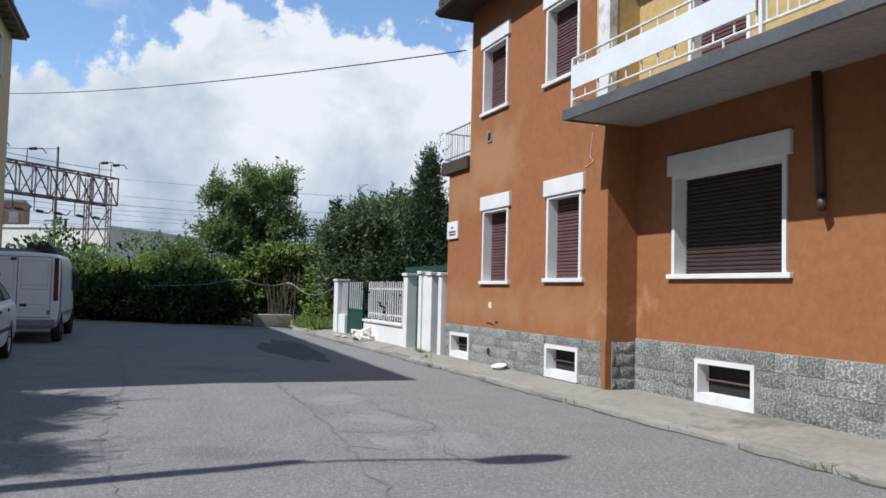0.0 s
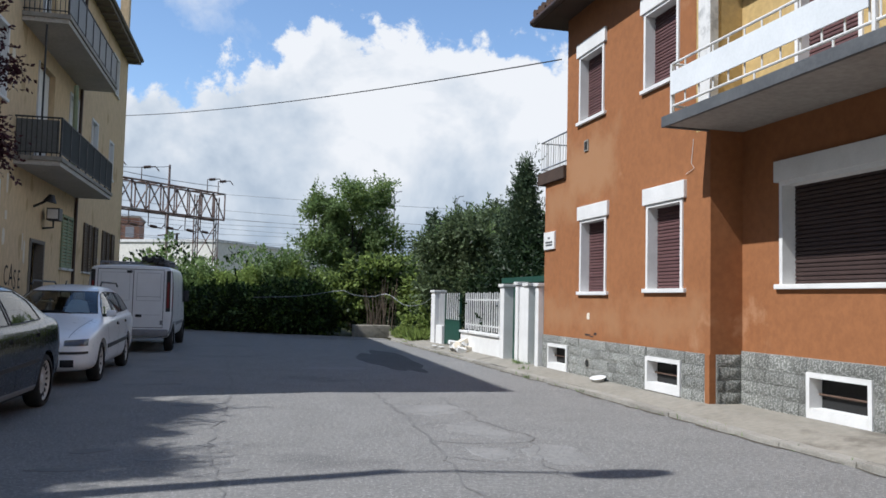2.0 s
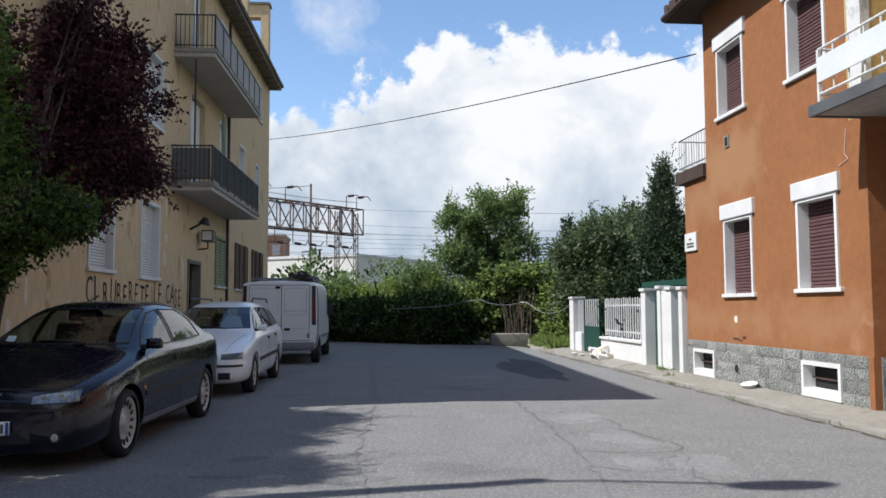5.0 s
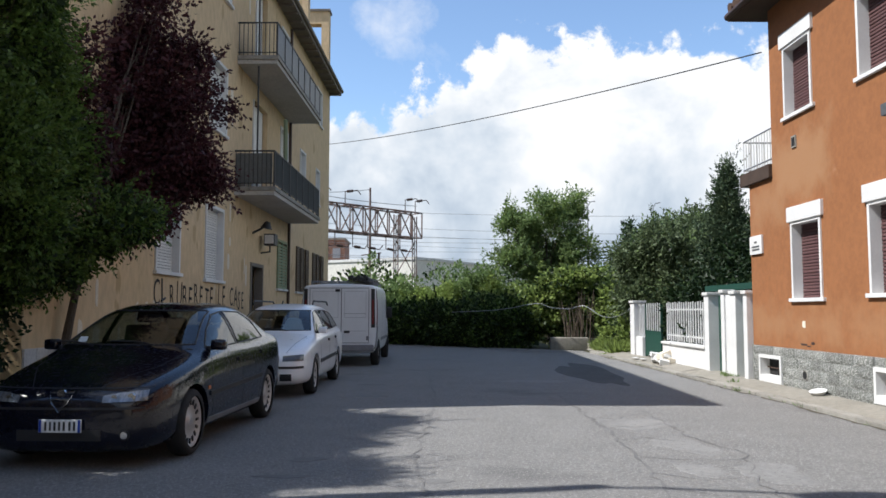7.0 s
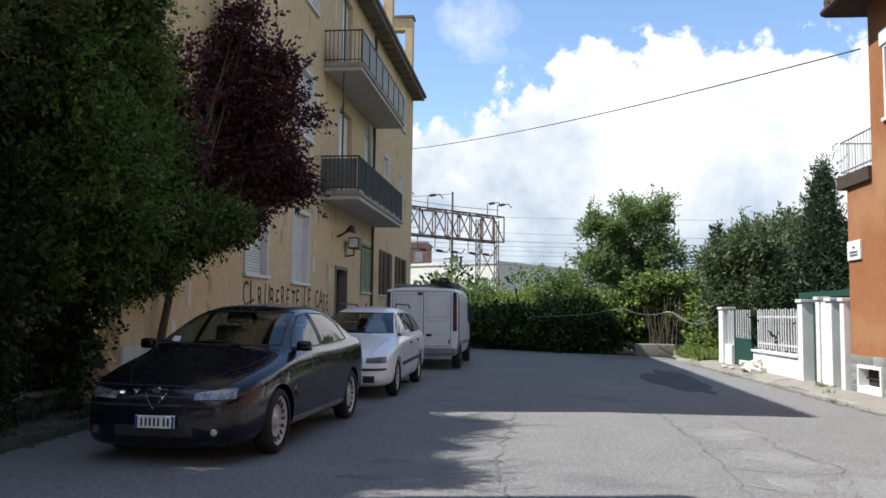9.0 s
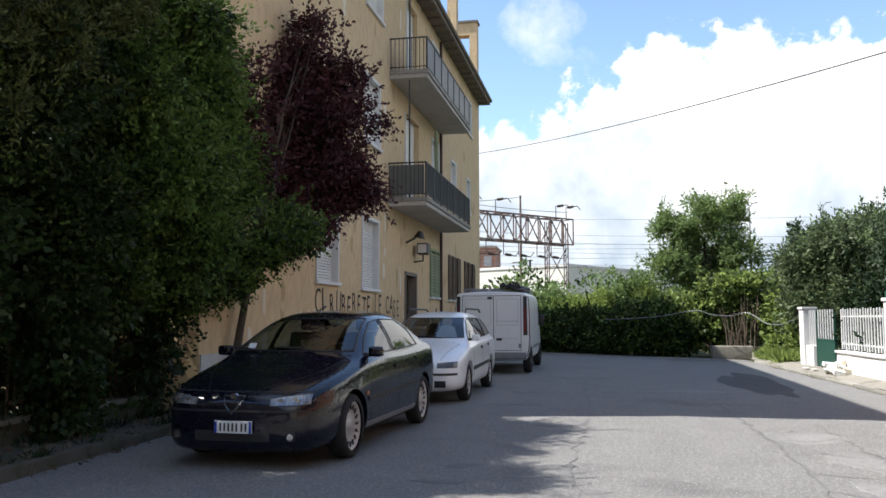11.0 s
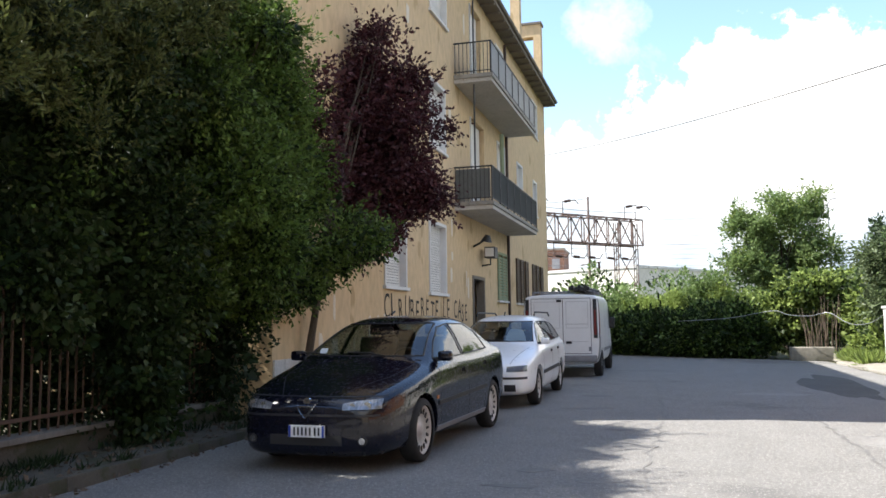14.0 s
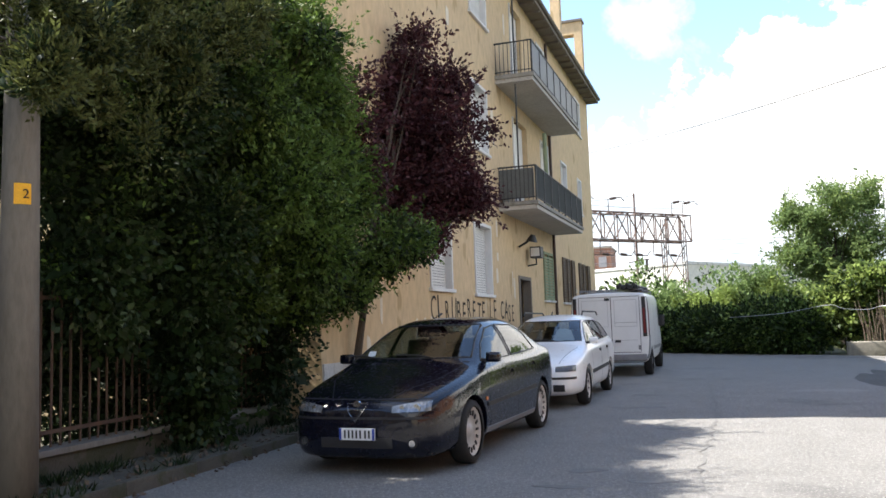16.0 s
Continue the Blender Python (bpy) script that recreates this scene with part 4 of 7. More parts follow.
def block_balcony(y0, y1, z, rail, solid_panels):
    P = 1.0
    b = part("balcony", box(B(), 0.002, P - 0.04, y0 + 0.04, y1 - 0.04, z - 0.20, z - 0.06), M["slab"], block, "pale concrete balcony slab")
    part("rim", box(B(), 0.004, P, y0, y1, z - 0.10, z, 0.01), M["kerb"], b)
    bm = B()
    path_rod(bm, [(0.0, y0 + 0.05, rail), (P - 0.05, y0 + 0.05, rail), (P - 0.05, y1 - 0.05, rail), (0.0, y1 - 0.05, rail)], 0.022)
    part("handrail", bm, M["iron"], b)
    bm = B()
    path_rod(bm, [(0.0, y0 + 0.05, z + 0.08), (P - 0.05, y0 + 0.05, z + 0.08), (P - 0.05, y1 - 0.05, z + 0.08), (0.0, y1 - 0.05, z + 0.08)], 0.014)
    part("rail", bm, M["iron"], b)
    n = 7
    for i in range(n + 1):
        y = y0 + 0.05 + (y1 - y0 - 0.1) * i / n
        part("post", box(B(), P - 0.07, P - 0.03, y - 0.02, y + 0.02, z, rail), M["iron"], b)
        if i < n:
            a = y + 0.03
            c = y0 + 0.05 + (y1 - y0 - 0.1) * (i + 1) / n - 0.03
            part("panel", box(B(), P - 0.055, P - 0.045, a, c, z + 0.09, rail - 0.03), M["railpanel"] if solid_panels else M["frost"], b)
    for i in range(9):
        x = 0.03 + i * 0.105
        part("baluster", rod(B(), (x, y0 + 0.05, z), (x, y0 + 0.05, rail), 0.009, n=6), M["iron"], b)
        part("baluster", rod(B(), (x, y1 - 0.05, z), (x, y1 - 0.05, rail), 0.009, n=6), M["iron"], b)
    if solid_panels:
        part("panel", box(B(), 0.03, P - 0.1, y0 + 0.07, y0 + 0.08, z + 0.09, rail - 0.05), M["frost"], b, "pale grey screen on the end rail")
    return b


B1 = block_balcony(19.2, 25.75, 4.22, 5.08, True)
B2 = block_balcony(19.3, 25.75, 7.44, 8.26, False)
part("pole", rod(B(), (0.5, 19.4, 4.2), (0.5, 19.4, 7.2), 0.022), M["iron"], B1, "thin iron awning pole")
part("pole", rod(B(), (0.5, 19.4, 7.4), (0.5, 19.4, 10.4), 0.022), M["iron"], B2, "thin iron awning pole")
part("folded_awning", rod(B(), (0.45, 23.0, 4.3), (0.45, 22.9, 6.7), 0.06), M["green_wood"], block, "rolled green awning")
# pipes, lamps, shutters
part("downpipe", rod(B(), (0.05, 25.62, 0.1), (0.05, 25.62, 10.3), 0.045, n=10), M["brownpipe"], block, "dark rain pipe")
lamp = thing("wall_lamp", "square floodlight on the ochre wall", "lamp", LM @ pose(0.0, 22.05, 2.98))
part("bracket", path_rod(B(), [(0, 0, -0.15), (0.25, 0, -0.12), (0.25, 0, 0.1)], 0.025), M["iron"], lamp)
part("housing", box(B(), 0.12, 0.42, -0.2, 0.2, 0.05, 0.36, 0.02), M["iron"], lamp)
part("lens", box(B(), 0.15, 0.39, -0.215, -0.2, 0.09, 0.32), M["white"], lamp, "white glass")
lamp = thing("bracket_lamp", "dark horn-shaped bracket lamp on the wall", "lamp", LM @ pose(0.0, 21.1, 3.38))
part("bracket", path_rod(B(), [(0, 0, -0.1), (0.2, 0, 0.0), (0.38, 0, 0.12)], 0.03), M["iron"], lamp)
part("shade", rod(B(), (0.36, 0, 0.02), (0.40, 0, 0.2), 0.16, 0.06, 14), M["iron"], lamp)
# white marble dado at the near end, and peeled spots
bm = box(B(), 0.0, 0.03, 0.004, 0.296, 0.10, 0.80, 0.006)
dd = part("dado_slab", bm, M["dado"], block, "white marble facing slab")
dd.location = (0, Y0 + 0.02, 0)
for i in range(1, 36):
    share("dado_slab", dd.data, block, pose(0, Y0 + 0.02 + i * 0.3, 0.0))
rnd = random.Random(11)
for i in range(46):
    y, z = (rnd.uniform(11, 16.8), rnd.choice((rnd.uniform(0.85, 1.6), rnd.uniform(7.6, 10.2), rnd.uniform(8.5, 10.2)))) if i < 30 else (rnd.choice((18.9, 19.0, 20.4, 26.6, 29.7)) + rnd.uniform(-0.15, 0.15), rnd.uniform(1.2, 9.6))
    wy, wz = rnd.uniform(0.03, 0.12), rnd.uniform(0.12, 0.55)
    bm = skin(y - wy, y + wy, z - wz / 2, z + wz / 2, 100 + i, 0.0)
    for v in bm.verts:
        v.co.x = 0.004 if v.co.x < 0.003 else -0.01
    part("peeled_spot", bm, M["peeled"], block, "bare spot where plaster has flaked")


def lettering(text, size, m, material, parent, name, depth=0.002, stretch=1.0, offset=0.0):
    cu = bpy.data.curves.new(name, "FONT")
    cu.body, cu.size, cu.extrude, cu.offset = text, size, depth, offset
    ob = new("text_tmp", cu)
    me = bpy.data.meshes.new_from_object(ob.evaluated_get(bpy.context.evaluated_depsgraph_get()))
    bpy.data.objects.remove(ob)
    me.materials.append(material)
    ob = new(name, me)
    ob.parent = parent
    ob.matrix_basis = m
    return ob


# sprayed words on the wall, letter by letter, uneven
rnd = random.Random(5)
words = "CI RUBERETE LE CASE"
y = 14.15
for ch in words:
    if ch == " ":
        y += 0.27
        continue
    s = rnd.uniform(0.60, 0.72)
    g = lettering(ch, s, Matrix(((0, 0, 1, 0.006), (1, 0, 0, y), (0, 1, 0, 1.33 + rnd.uniform(-0.05, 0.05)), (0, 0, 0, 1))) @ pose(0, 0, 0, 0, 0, rnd.uniform(-5, 5)), M["graffiti"], block, "graffiti_letter", 0.001, offset=-0.002)
    g.scale = (0.72 if ch != "I" else 1.0, 1, 1)
    y += 0.19 if ch == "I" else 0.352

# ---- plants ----
def leaves(name, pts, nrm, size, mat, parent, seed, aspect=0.5, droop=0.0, label=""):
    """A mesh of single leaves, each a folded blade, at the given points."""
    r = np.random.RandomState(seed)
    n = len(pts)
    d = nrm + r.normal(0, 0.55, (n, 3))
    d[:, 2] -= droop
    d /= np.linalg.norm(d, axis=1)[:, None] + 1e-9
    h = np.cross(d, r.normal(0, 1, (n, 3)))
    h /= np.linalg.norm(h, axis=1)[:, None] + 1e-9
    up = np.cross(h, d)
    s = size * r.uniform(0.6, 1.35, n)[:, None]
    w = s * aspect * 0.5
    mid = pts + d * s * 0.45
    V = np.stack([pts, mid + h * w + up * w * 0.35, pts + d * s, mid - h * w + up * w * 0.35], 1).reshape(-1, 3)
    i = np.arange(n)[:, None] * 4
    F = np.concatenate([i + np.array([0, 1, 2]), i + np.array([0, 2, 3])], 1).reshape(-1, 3)
    me = bpy.data.meshes.new(name)
    me.vertices.add(len(V))
    me.vertices.foreach_set("co", V.astype(np.float32).ravel())
    me.loops.add(F.size)
    me.loops.foreach_set("vertex_index", F.astype(np.int32).ravel())
    me.polygons.add(len(F))
    me.polygons.foreach_set("loop_start", np.arange(0, F.size, 3, dtype=np.int32))
    me.update(calc_edges=True)
    me.validate()
    me.materials.append(mat)
    ob = new(name, me)
    if parent:
        ob.parent = parent
    return tagged(ob, label)


def clumps(blobs, count, clump, per, seed, shell=0.55, flat=0.8, core=False):
    """Leaf places and directions: tufts spread over the outer part of the given ellipsoids (x, y, z, rx, ry, rz)."""
    r = np.random.RandomState(seed)
    vol = np.array([b[3] * b[4] + b[4] * b[5] + b[3] * b[5] for b in blobs])
    k = r.choice(len(blobs), count, p=vol / vol.sum())
    b = np.array(blobs)[k]
    u = r.normal(0, 1, (count, 3))
    u /= np.linalg.norm(u, axis=1)[:, None]
    rad = r.uniform(shell, 1.06, count)[:, None] ** 0.7 if not core else r.uniform(0.1, 0.72, count)[:, None]
    wob = 1 + 0.15 * np.sin(u[:, :1] * 5 + k[:, None]) + 0.12 * np.sin(u[:, 2:] * 9 + 2 * k[:, None]) + 0.08 * np.sin(u[:, 1:2] * 14 + 3 * k[:, None])
    c = b[:, :3] + u * b[:, 3:] * rad * wob
    P = np.repeat(c, per, 0)
    o = r.normal(0, 1, P.shape)
    P = P + o * clump * np.array([1, 1, flat])
    N = np.repeat(u, per, 0) * 0.7 + o * 0.35
    return P, N


def balls(rows, flat=0.92):
    """Ellipsoids from (x, y, z, radius)."""
    return [(x, y, z, r, r, r * flat) for x, y, z, r in rows]


def tree(name, label, base, blobs, trunk_h, trunk_r, leaf, mat, count, clump, per, seed, limbs=9, aspect=0.5, droop=0.0, extra=(), shell=0.5, core=0, core_leaf=0.2, category="tree", twigs=0, split=0, qs=(0.34, 0.62), hollow_shade=""):
    t = thing(name, label, category, pose(*base))
    r = random.Random(seed)
    L = [(b[0] - base[0], b[1] - base[1], b[2] - base[2], *b[3:]) for b in blobs]
    if split:
        rs_ = np.random.RandomState(seed + 77)
        fine_ = []
        for b in L:
            for _ in range(split):
                u = rs_.normal(0, 1, 3)
                u /= np.linalg.norm(u)
                q = rs_.uniform(*qs)
                fine_.append((*[b[i] + u[i] * b[3 + i] * (1.08 - q) for i in range(3)], *[b[3 + i] * q for i in range(3)]))
        L = fine_
    if trunk_r:
        bm = B()
        p, prev = 5, Vector((0, 0, -0.05))
        lean = Vector((L[0][0], L[0][1], 0)) * 0.35
        for i in range(1, p + 1):
            q = Vector((r.uniform(-0.05, 0.05), r.uniform(-0.05, 0.05), trunk_h * i / p)) + lean * (i / p) ** 2
            rod(bm, prev, q, trunk_r * (1 - 0.5 * (i - 1) / p), trunk_r * (1 - 0.5 * i / p), 10)
            prev = q
        part("trunk", bm, M["bark"], t)
        for i in range(limbs):
            b = L[i % len(L)]
            u = Vector((r.uniform(-1, 1), r.uniform(-1, 1), r.uniform(-0.2, 1))).normalized()
            tip = Vector(b[:3]) + Vector((u.x * b[3], u.y * b[4], u.z * b[5])) * 0.8
            s = lean * 0.6 + Vector((0, 0, trunk_h * r.uniform(0.6, 1.0)))
            m = s.lerp(tip, 0.5) + Vector((r.uniform(-.15, .15), r.uniform(-.15, .15), r.uniform(0, .25)))
            bm = B()
            rod(bm, s, m, trunk_r * 0.38, trunk_r * 0.22, 7)
            rod(bm, m, tip, trunk_r * 0.22, trunk_r * 0.05, 6)
            part("limb", bm, M["bark"], t)
    P, N = clumps(L, count, clump, per, seed, shell)
    leaves("crown", P, N, leaf, M[mat], t, seed, aspect, droop)
    # shoots that break the outline
    if twigs:
        rr = np.random.RandomState(seed + 50)
        P0, N0 = clumps(L, twigs, 0.0, 1, seed + 51, 0.95)
        N0 = N0 / (np.linalg.norm(N0, axis=1)[:, None] + 1e-9) + np.array([0, 0, 0.25])
        k = 22
        tt = np.tile(np.linspace(0, 1, k), twigs)[:, None]
        ln = np.repeat(rr.uniform(0.25, 0.6, twigs), k)[:, None]
        Pt = np.repeat(P0, k, 0) + np.repeat(N0, k, 0) * tt * ln + rr.normal(0, leaf * 0.45, (twigs * k, 3)) * (1.1 - tt)
        leaves("shoot_growth", Pt, np.repeat(N0, k, 0) + rr.normal(0, 0.5, (twigs * k, 3)), leaf, M[mat], t, seed + 52, aspect, droop)
    # inner leaves; a darker material here paints the shade of the crown's hollows
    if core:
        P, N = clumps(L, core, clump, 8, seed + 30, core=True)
        leaves("inner_crown", P, N, core_leaf, M[hollow_shade or mat], t, seed + 31, 0.7)
    for k, (m2, c2, lf) in enumerate(extra):
        P, N = clumps(L, c2, clump, per, seed + 7 + k, 0.85)
        leaves("crown", P, N, lf, M[m2], t, seed + 9 + k, aspect, droop)
    return t


# the great dark evergreen over the fence, the plum behind it, an olive-green conifer by the pole
tree("evergreen_tree", "large dense dark green evergreen hanging over the fence", (-6.4, 8.0, 0.0),
     [(-6.0, 8.2, 3.4, 1.5, 2.0, 1.6), (-6.2, 6.4, 4.4, 1.4, 1.5, 1.9), (-5.9, 6.5, 2.2, 0.8, 1.2, 1.1), (-7.0, 4.6, 4.0, 1.2, 1.4, 2.4), (-5.2, 7.3, 3.2, 0.9, 1.2, 1.4)],
     3.0, 0.16, 0.064, "leaf_green", 4200, 0.10, 31, 3, 16, 0.52, 0.1, (("leaf_laurel_lit", 520, 0.064), ("leaf_olive", 320, 0.062)), 0.6, 2800, 0.10, twigs=1300, split=9, qs=(0.24, 0.46), hollow_shade="leaf_dark")
# right part of the same mass: its sunlight is put into brighter leaves
tree("laurel_lit_part", "bright green laurel with fresh leaves beside the plum, sunlight put into its colour", (-5.9, 9.6, 0.0),
     balls([(-4.95, 8.7, 4.75, 0.90), (-4.85, 9.2, 4.36, 0.62), (-4.76, 9.8, 3.95, 0.50), (-4.98, 9.4, 3.32, 0.74), (-5.05, 8.5, 3.50, 1.0), (-4.74, 10.0, 2.65, 0.58), (-4.22, 10.8, 2.42, 0.36), (-4.70, 9.4, 2.30, 0.74), (-5.0, 8.6, 2.52, 0.95),
            (-4.55, 10.6, 3.0, 0.28), (-4.05, 11.0, 2.82, 0.18), (-4.42, 10.8, 2.02, 0.36), (-4.72, 10.2, 1.85, 0.42), (-5.0, 9.6, 1.66, 0.38), (-5.28, 8.6, 1.85, 0.6), (-3.90, 11.2, 2.42, 0.25), (-4.68, 10.2, 3.43, 0.38), (-5.2, 8.0, 4.43, 1.0), (-4.80, 10.2, 3.95, 0.28), (-3.92, 11.0, 2.50, 0.18), (-3.78, 11.2, 2.60, 0.14)]),
     2.6, 0.12, 0.062, "leaf_laurel_lit", 3300, 0.09, 30, 203, 12, 0.5, 0.1, (("leaf_light", 70, 0.058), ("leaf_mid", 260, 0.06), ("leaf_green", 700, 0.064)), 0.6, 1700, 0.10, twigs=1900, split=8, qs=(0.24, 0.46), hollow_shade="leaf_dark")
tree("plum_tree", "purple-leaved plum tree beside the ochre block", (-4.76, 10.75, 0.08),
     balls([(x - 0.26, y, z - 0.10, r * 1.06) for x, y, z, r in [(-4.06, 12.9, 6.28, 0.22), (-4.16, 12.8, 5.80, 0.46), (-3.84, 13.0, 5.40, 0.46), (-4.48, 12.7, 5.30, 0.44), (-4.34, 12.8, 4.74, 0.74), (-3.74, 13.0, 4.58, 0.50), (-4.19, 12.8, 3.97, 0.74), (-3.52, 13.2, 3.78, 0.33), (-3.27, 13.4, 4.68, 0.13),
            (-4.72, 12.4, 3.85, 0.72), (-3.90, 13.0, 3.42, 0.48), (-3.38, 13.3, 3.42, 0.22), (-4.80, 12.4, 4.62, 0.50), (-5.20, 12.2, 1.52, 0.30), (-5.5, 12.0, 1.55, 0.26), (-4.47, 12.4, 3.02, 0.48), (-6.2, 11.6, 6.35, 0.50), (-5.70, 11.8, 6.15, 0.38), (-4.9, 12.0, 3.2, 0.5), (-5.2, 12.0, 2.3, 0.45), (-4.78, 12.3, 4.3, 0.5), (-4.72, 12.3, 3.4, 0.5), (-4.45, 12.4, 2.75, 0.36), (-4.0, 12.8, 2.95, 0.3), (-4.72, 12.5, 5.05, 0.46), (-4.85, 12.4, 4.5, 0.52), (-4.85, 12.3, 3.8, 0.52), (-3.28, 13.3, 3.75, 0.28), (-3.05, 13.5, 4.72, 0.13), (-3.2, 13.4, 3.35, 0.20), (-3.45, 13.2, 5.05, 0.16), (-4.27, 10.6, 4.8, 0.24), (-4.27, 10.6, 4.2, 0.29), (-4.25, 10.6, 3.55, 0.29)]], 1.0),
     2.6, 0.07, 0.078, "leaf_plum", 2300, 0.13, 28, 5, 6, 0.56, 0.25, (), 0.4, 420, 0.10, twigs=900, split=8, qs=(0.25, 0.5))
tree("conifer", "olive-green conifer branches beside the pole", (-6.4, 4.6, 0.0),
     balls([(-5.75, 5.3, 4.6, 0.7), (-5.7, 5.7, 5.6, 0.8), (-4.44, 4.45, 3.46, 0.40), (-4.39, 4.5, 3.20, 0.20), (-4.62, 5.6, 3.24, 0.20), (-4.54, 5.6, 3.57, 0.26), (-4.54, 5.0, 3.66, 0.38), (-4.6, 6.5, 4.0, 0.44), (-4.7, 6.0, 4.15, 0.52), (-4.56, 6.0, 2.99, 0.18), (-4.5, 7.2, 4.5, 0.44), (-5.2, 5.0, 4.3, 0.6)], 1.25),
     4.0, 0.12, 0.055, "leaf_olive", 1500, 0.055, 44, 15, 14, 0.36, -0.5, (("leaf_dark", 300, 0.06),), 0.5, 200, 0.10, twigs=700, split=5, qs=(0.25, 0.5), hollow_shade="leaf_dark")
# undergrowth behind and through the fence; its shade is put into near-black leaves
tree("fence_shrubs", "shrubs growing behind and through the fence, shade put into their dark leaf colour", (-6.3, 6.5, 0.0),
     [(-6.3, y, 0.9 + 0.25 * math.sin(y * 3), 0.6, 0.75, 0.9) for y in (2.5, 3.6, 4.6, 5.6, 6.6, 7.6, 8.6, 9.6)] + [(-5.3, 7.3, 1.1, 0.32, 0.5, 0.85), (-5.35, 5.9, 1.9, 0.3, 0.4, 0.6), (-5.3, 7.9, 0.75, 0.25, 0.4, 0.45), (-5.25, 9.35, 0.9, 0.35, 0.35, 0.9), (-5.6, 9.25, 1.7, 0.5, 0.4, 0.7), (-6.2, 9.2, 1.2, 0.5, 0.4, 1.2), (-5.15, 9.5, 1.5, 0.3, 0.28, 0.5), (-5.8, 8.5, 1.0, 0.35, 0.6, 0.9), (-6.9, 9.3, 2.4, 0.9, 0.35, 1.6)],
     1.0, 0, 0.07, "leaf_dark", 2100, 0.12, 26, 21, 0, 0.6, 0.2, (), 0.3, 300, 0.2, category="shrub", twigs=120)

tree("ivy", "trailing ivy with larger leaves hanging over the fence", (-5.2, 7.0, 0.0),
     balls([(-5.22, 6.3, 2.15, 0.30), (-5.2, 6.2, 1.75, 0.26), (-5.2, 6.35, 1.45, 0.22), (-5.15, 7.3, 1.7, 0.32), (-5.15, 7.4, 1.25, 0.32), (-5.12, 7.5, 0.85, 0.30), (-5.1, 7.55, 0.5, 0.26), (-5.12, 7.7, 0.25, 0.24), (-5.2, 8.2, 1.6, 0.25)], 1.2),
     1.0, 0, 0.085, "leaf_green", 520, 0.085, 12, 411, 0, 0.72, 0.55, (("leaf_grey", 70, 0.08),), 0.7, 30, 0.10, category="ivy", twigs=40)

# behind the street's end: hedge, shrubs and trees towards the railway
def hedge_at(s):
    seg = [(HEDGE[i], HEDGE[i + 1]) for i in range(len(HEDGE) - 1)]
    L_ = [math.dist(a, b) for a, b in seg]
    d = s * sum(L_)
    for (a, b), l_ in zip(seg, L_):
        if d <= l_:
            return a[0] + (b[0] - a[0]) * d / l_, a[1] + (b[1] - a[1]) * d / l_
        d -= l_
    return HEDGE[-1]


rh = random.Random(4)
hb = []
for i in range(30):
    x, y = hedge_at(i / 29 * 0.80)
    hb.append((x + 0.55, y + 0.75, 0.62, 0.85, 0.8, 0.72 + rh.uniform(-0.1, 0.12)))
    hb.append((x + 0.9, y + 1.1, 0.95 + rh.uniform(-0.15, 0.2), 0.7, 0.7, 0.42 + rh.uniform(-0.12, 0.22)))
tree("hedge", "dense dark hedge closing the street's end", (0.5, 30.5, 0.0), hb, 1, 0, 0.12, "leaf_green", 4200, 0.16, 22, 31, 0, 0.6, 0.05, (("leaf_laurel_lit", 1500, 0.12), ("leaf_mid", 800, 0.12), ("leaf_light", 350, 0.11)), 0.6, 1500, 0.32, category="hedge", twigs=420)
rh = random.Random(9)
for k in range(13):
    x = -8.6 + k * 1.2
    y = 37.4 - 0.16 * (x + 2) + rh.uniform(-0.5, 0.9)
    h = rh.uniform(1.7, 2.6) + 0.5 * (k % 4 == 1)
    tree("shrub", "sunlit light green shrub behind the hedge", (x, y, 0.0),
         [(x + rh.uniform(-.5, .5), y + rh.uniform(-.4, .4), h * 0.55 + rh.uniform(-.2, .2), 0.8, 0.9, h * 0.42) for _ in range(3)] + [(x + rh.uniform(-.5, .5), y, h * 0.9, 0.4, 0.45, 0.5)],
         h * 0.6, 0.05, 0.125, "leaf_light" if k % 3 else "leaf_mid", 620, 0.17, 20, 40 + k, 5, 0.5, 0.05, (), 0.5, 60, 0.2, category="shrub", twigs=150, split=5)
tree("broadleaf_tree", "tall light green broadleaf tree with an uneven crown", (5.0, 33.6, 0.0),
     [(4.6, 33.6, 3.7, 1.5, 1.4, 1.2), (3.8, 33.3, 4.6, 0.8, 0.8, 0.8), (5.6, 33.8, 4.9, 1.0, 1.0, 0.9), (4.9, 33.4, 5.5, 0.8, 0.8, 0.6), (6.2, 33.6, 5.7, 0.55, 0.6, 0.5), (5.9, 33.5, 3.6, 1.1, 1.0, 1.0), (3.4, 33.4, 3.2, 0.7, 0.8, 0.7), (3.6, 33.4, 5.4, 0.35, 0.4, 0.3)],
     3.2, 0.13, 0.125, "leaf_mid", 800, 0.15, 24, 61, 22, 0.42, 0.15, (("leaf_light", 300, 0.12),), 0.4, 60, 0.16, twigs=700, split=9, qs=(0.2, 0.42))
tree("broadleaf_tree", "green broadleaf tree behind the gardens", (9.4, 31.5, 0.0),
     [(9.2, 31.5, 3.0, 1.4, 1.4, 1.2), (10.0, 31.6, 4.2, 1.0, 1.0, 0.8), (8.9, 31.3, 3.9, 0.6, 0.8, 0.7), (11.0, 31.5, 4.3, 0.8, 0.8, 0.7), (7.4, 31.0, 2.3, 0.9, 0.9, 0.8)],
     2.8, 0.12, 0.12, "leaf_mid", 1300, 0.17, 22, 71, 16, 0.5, 0.1, (("leaf_dark", 240, 0.14),), 0.5, 60, 0.2, twigs=380, split=9, qs=(0.22, 0.45))
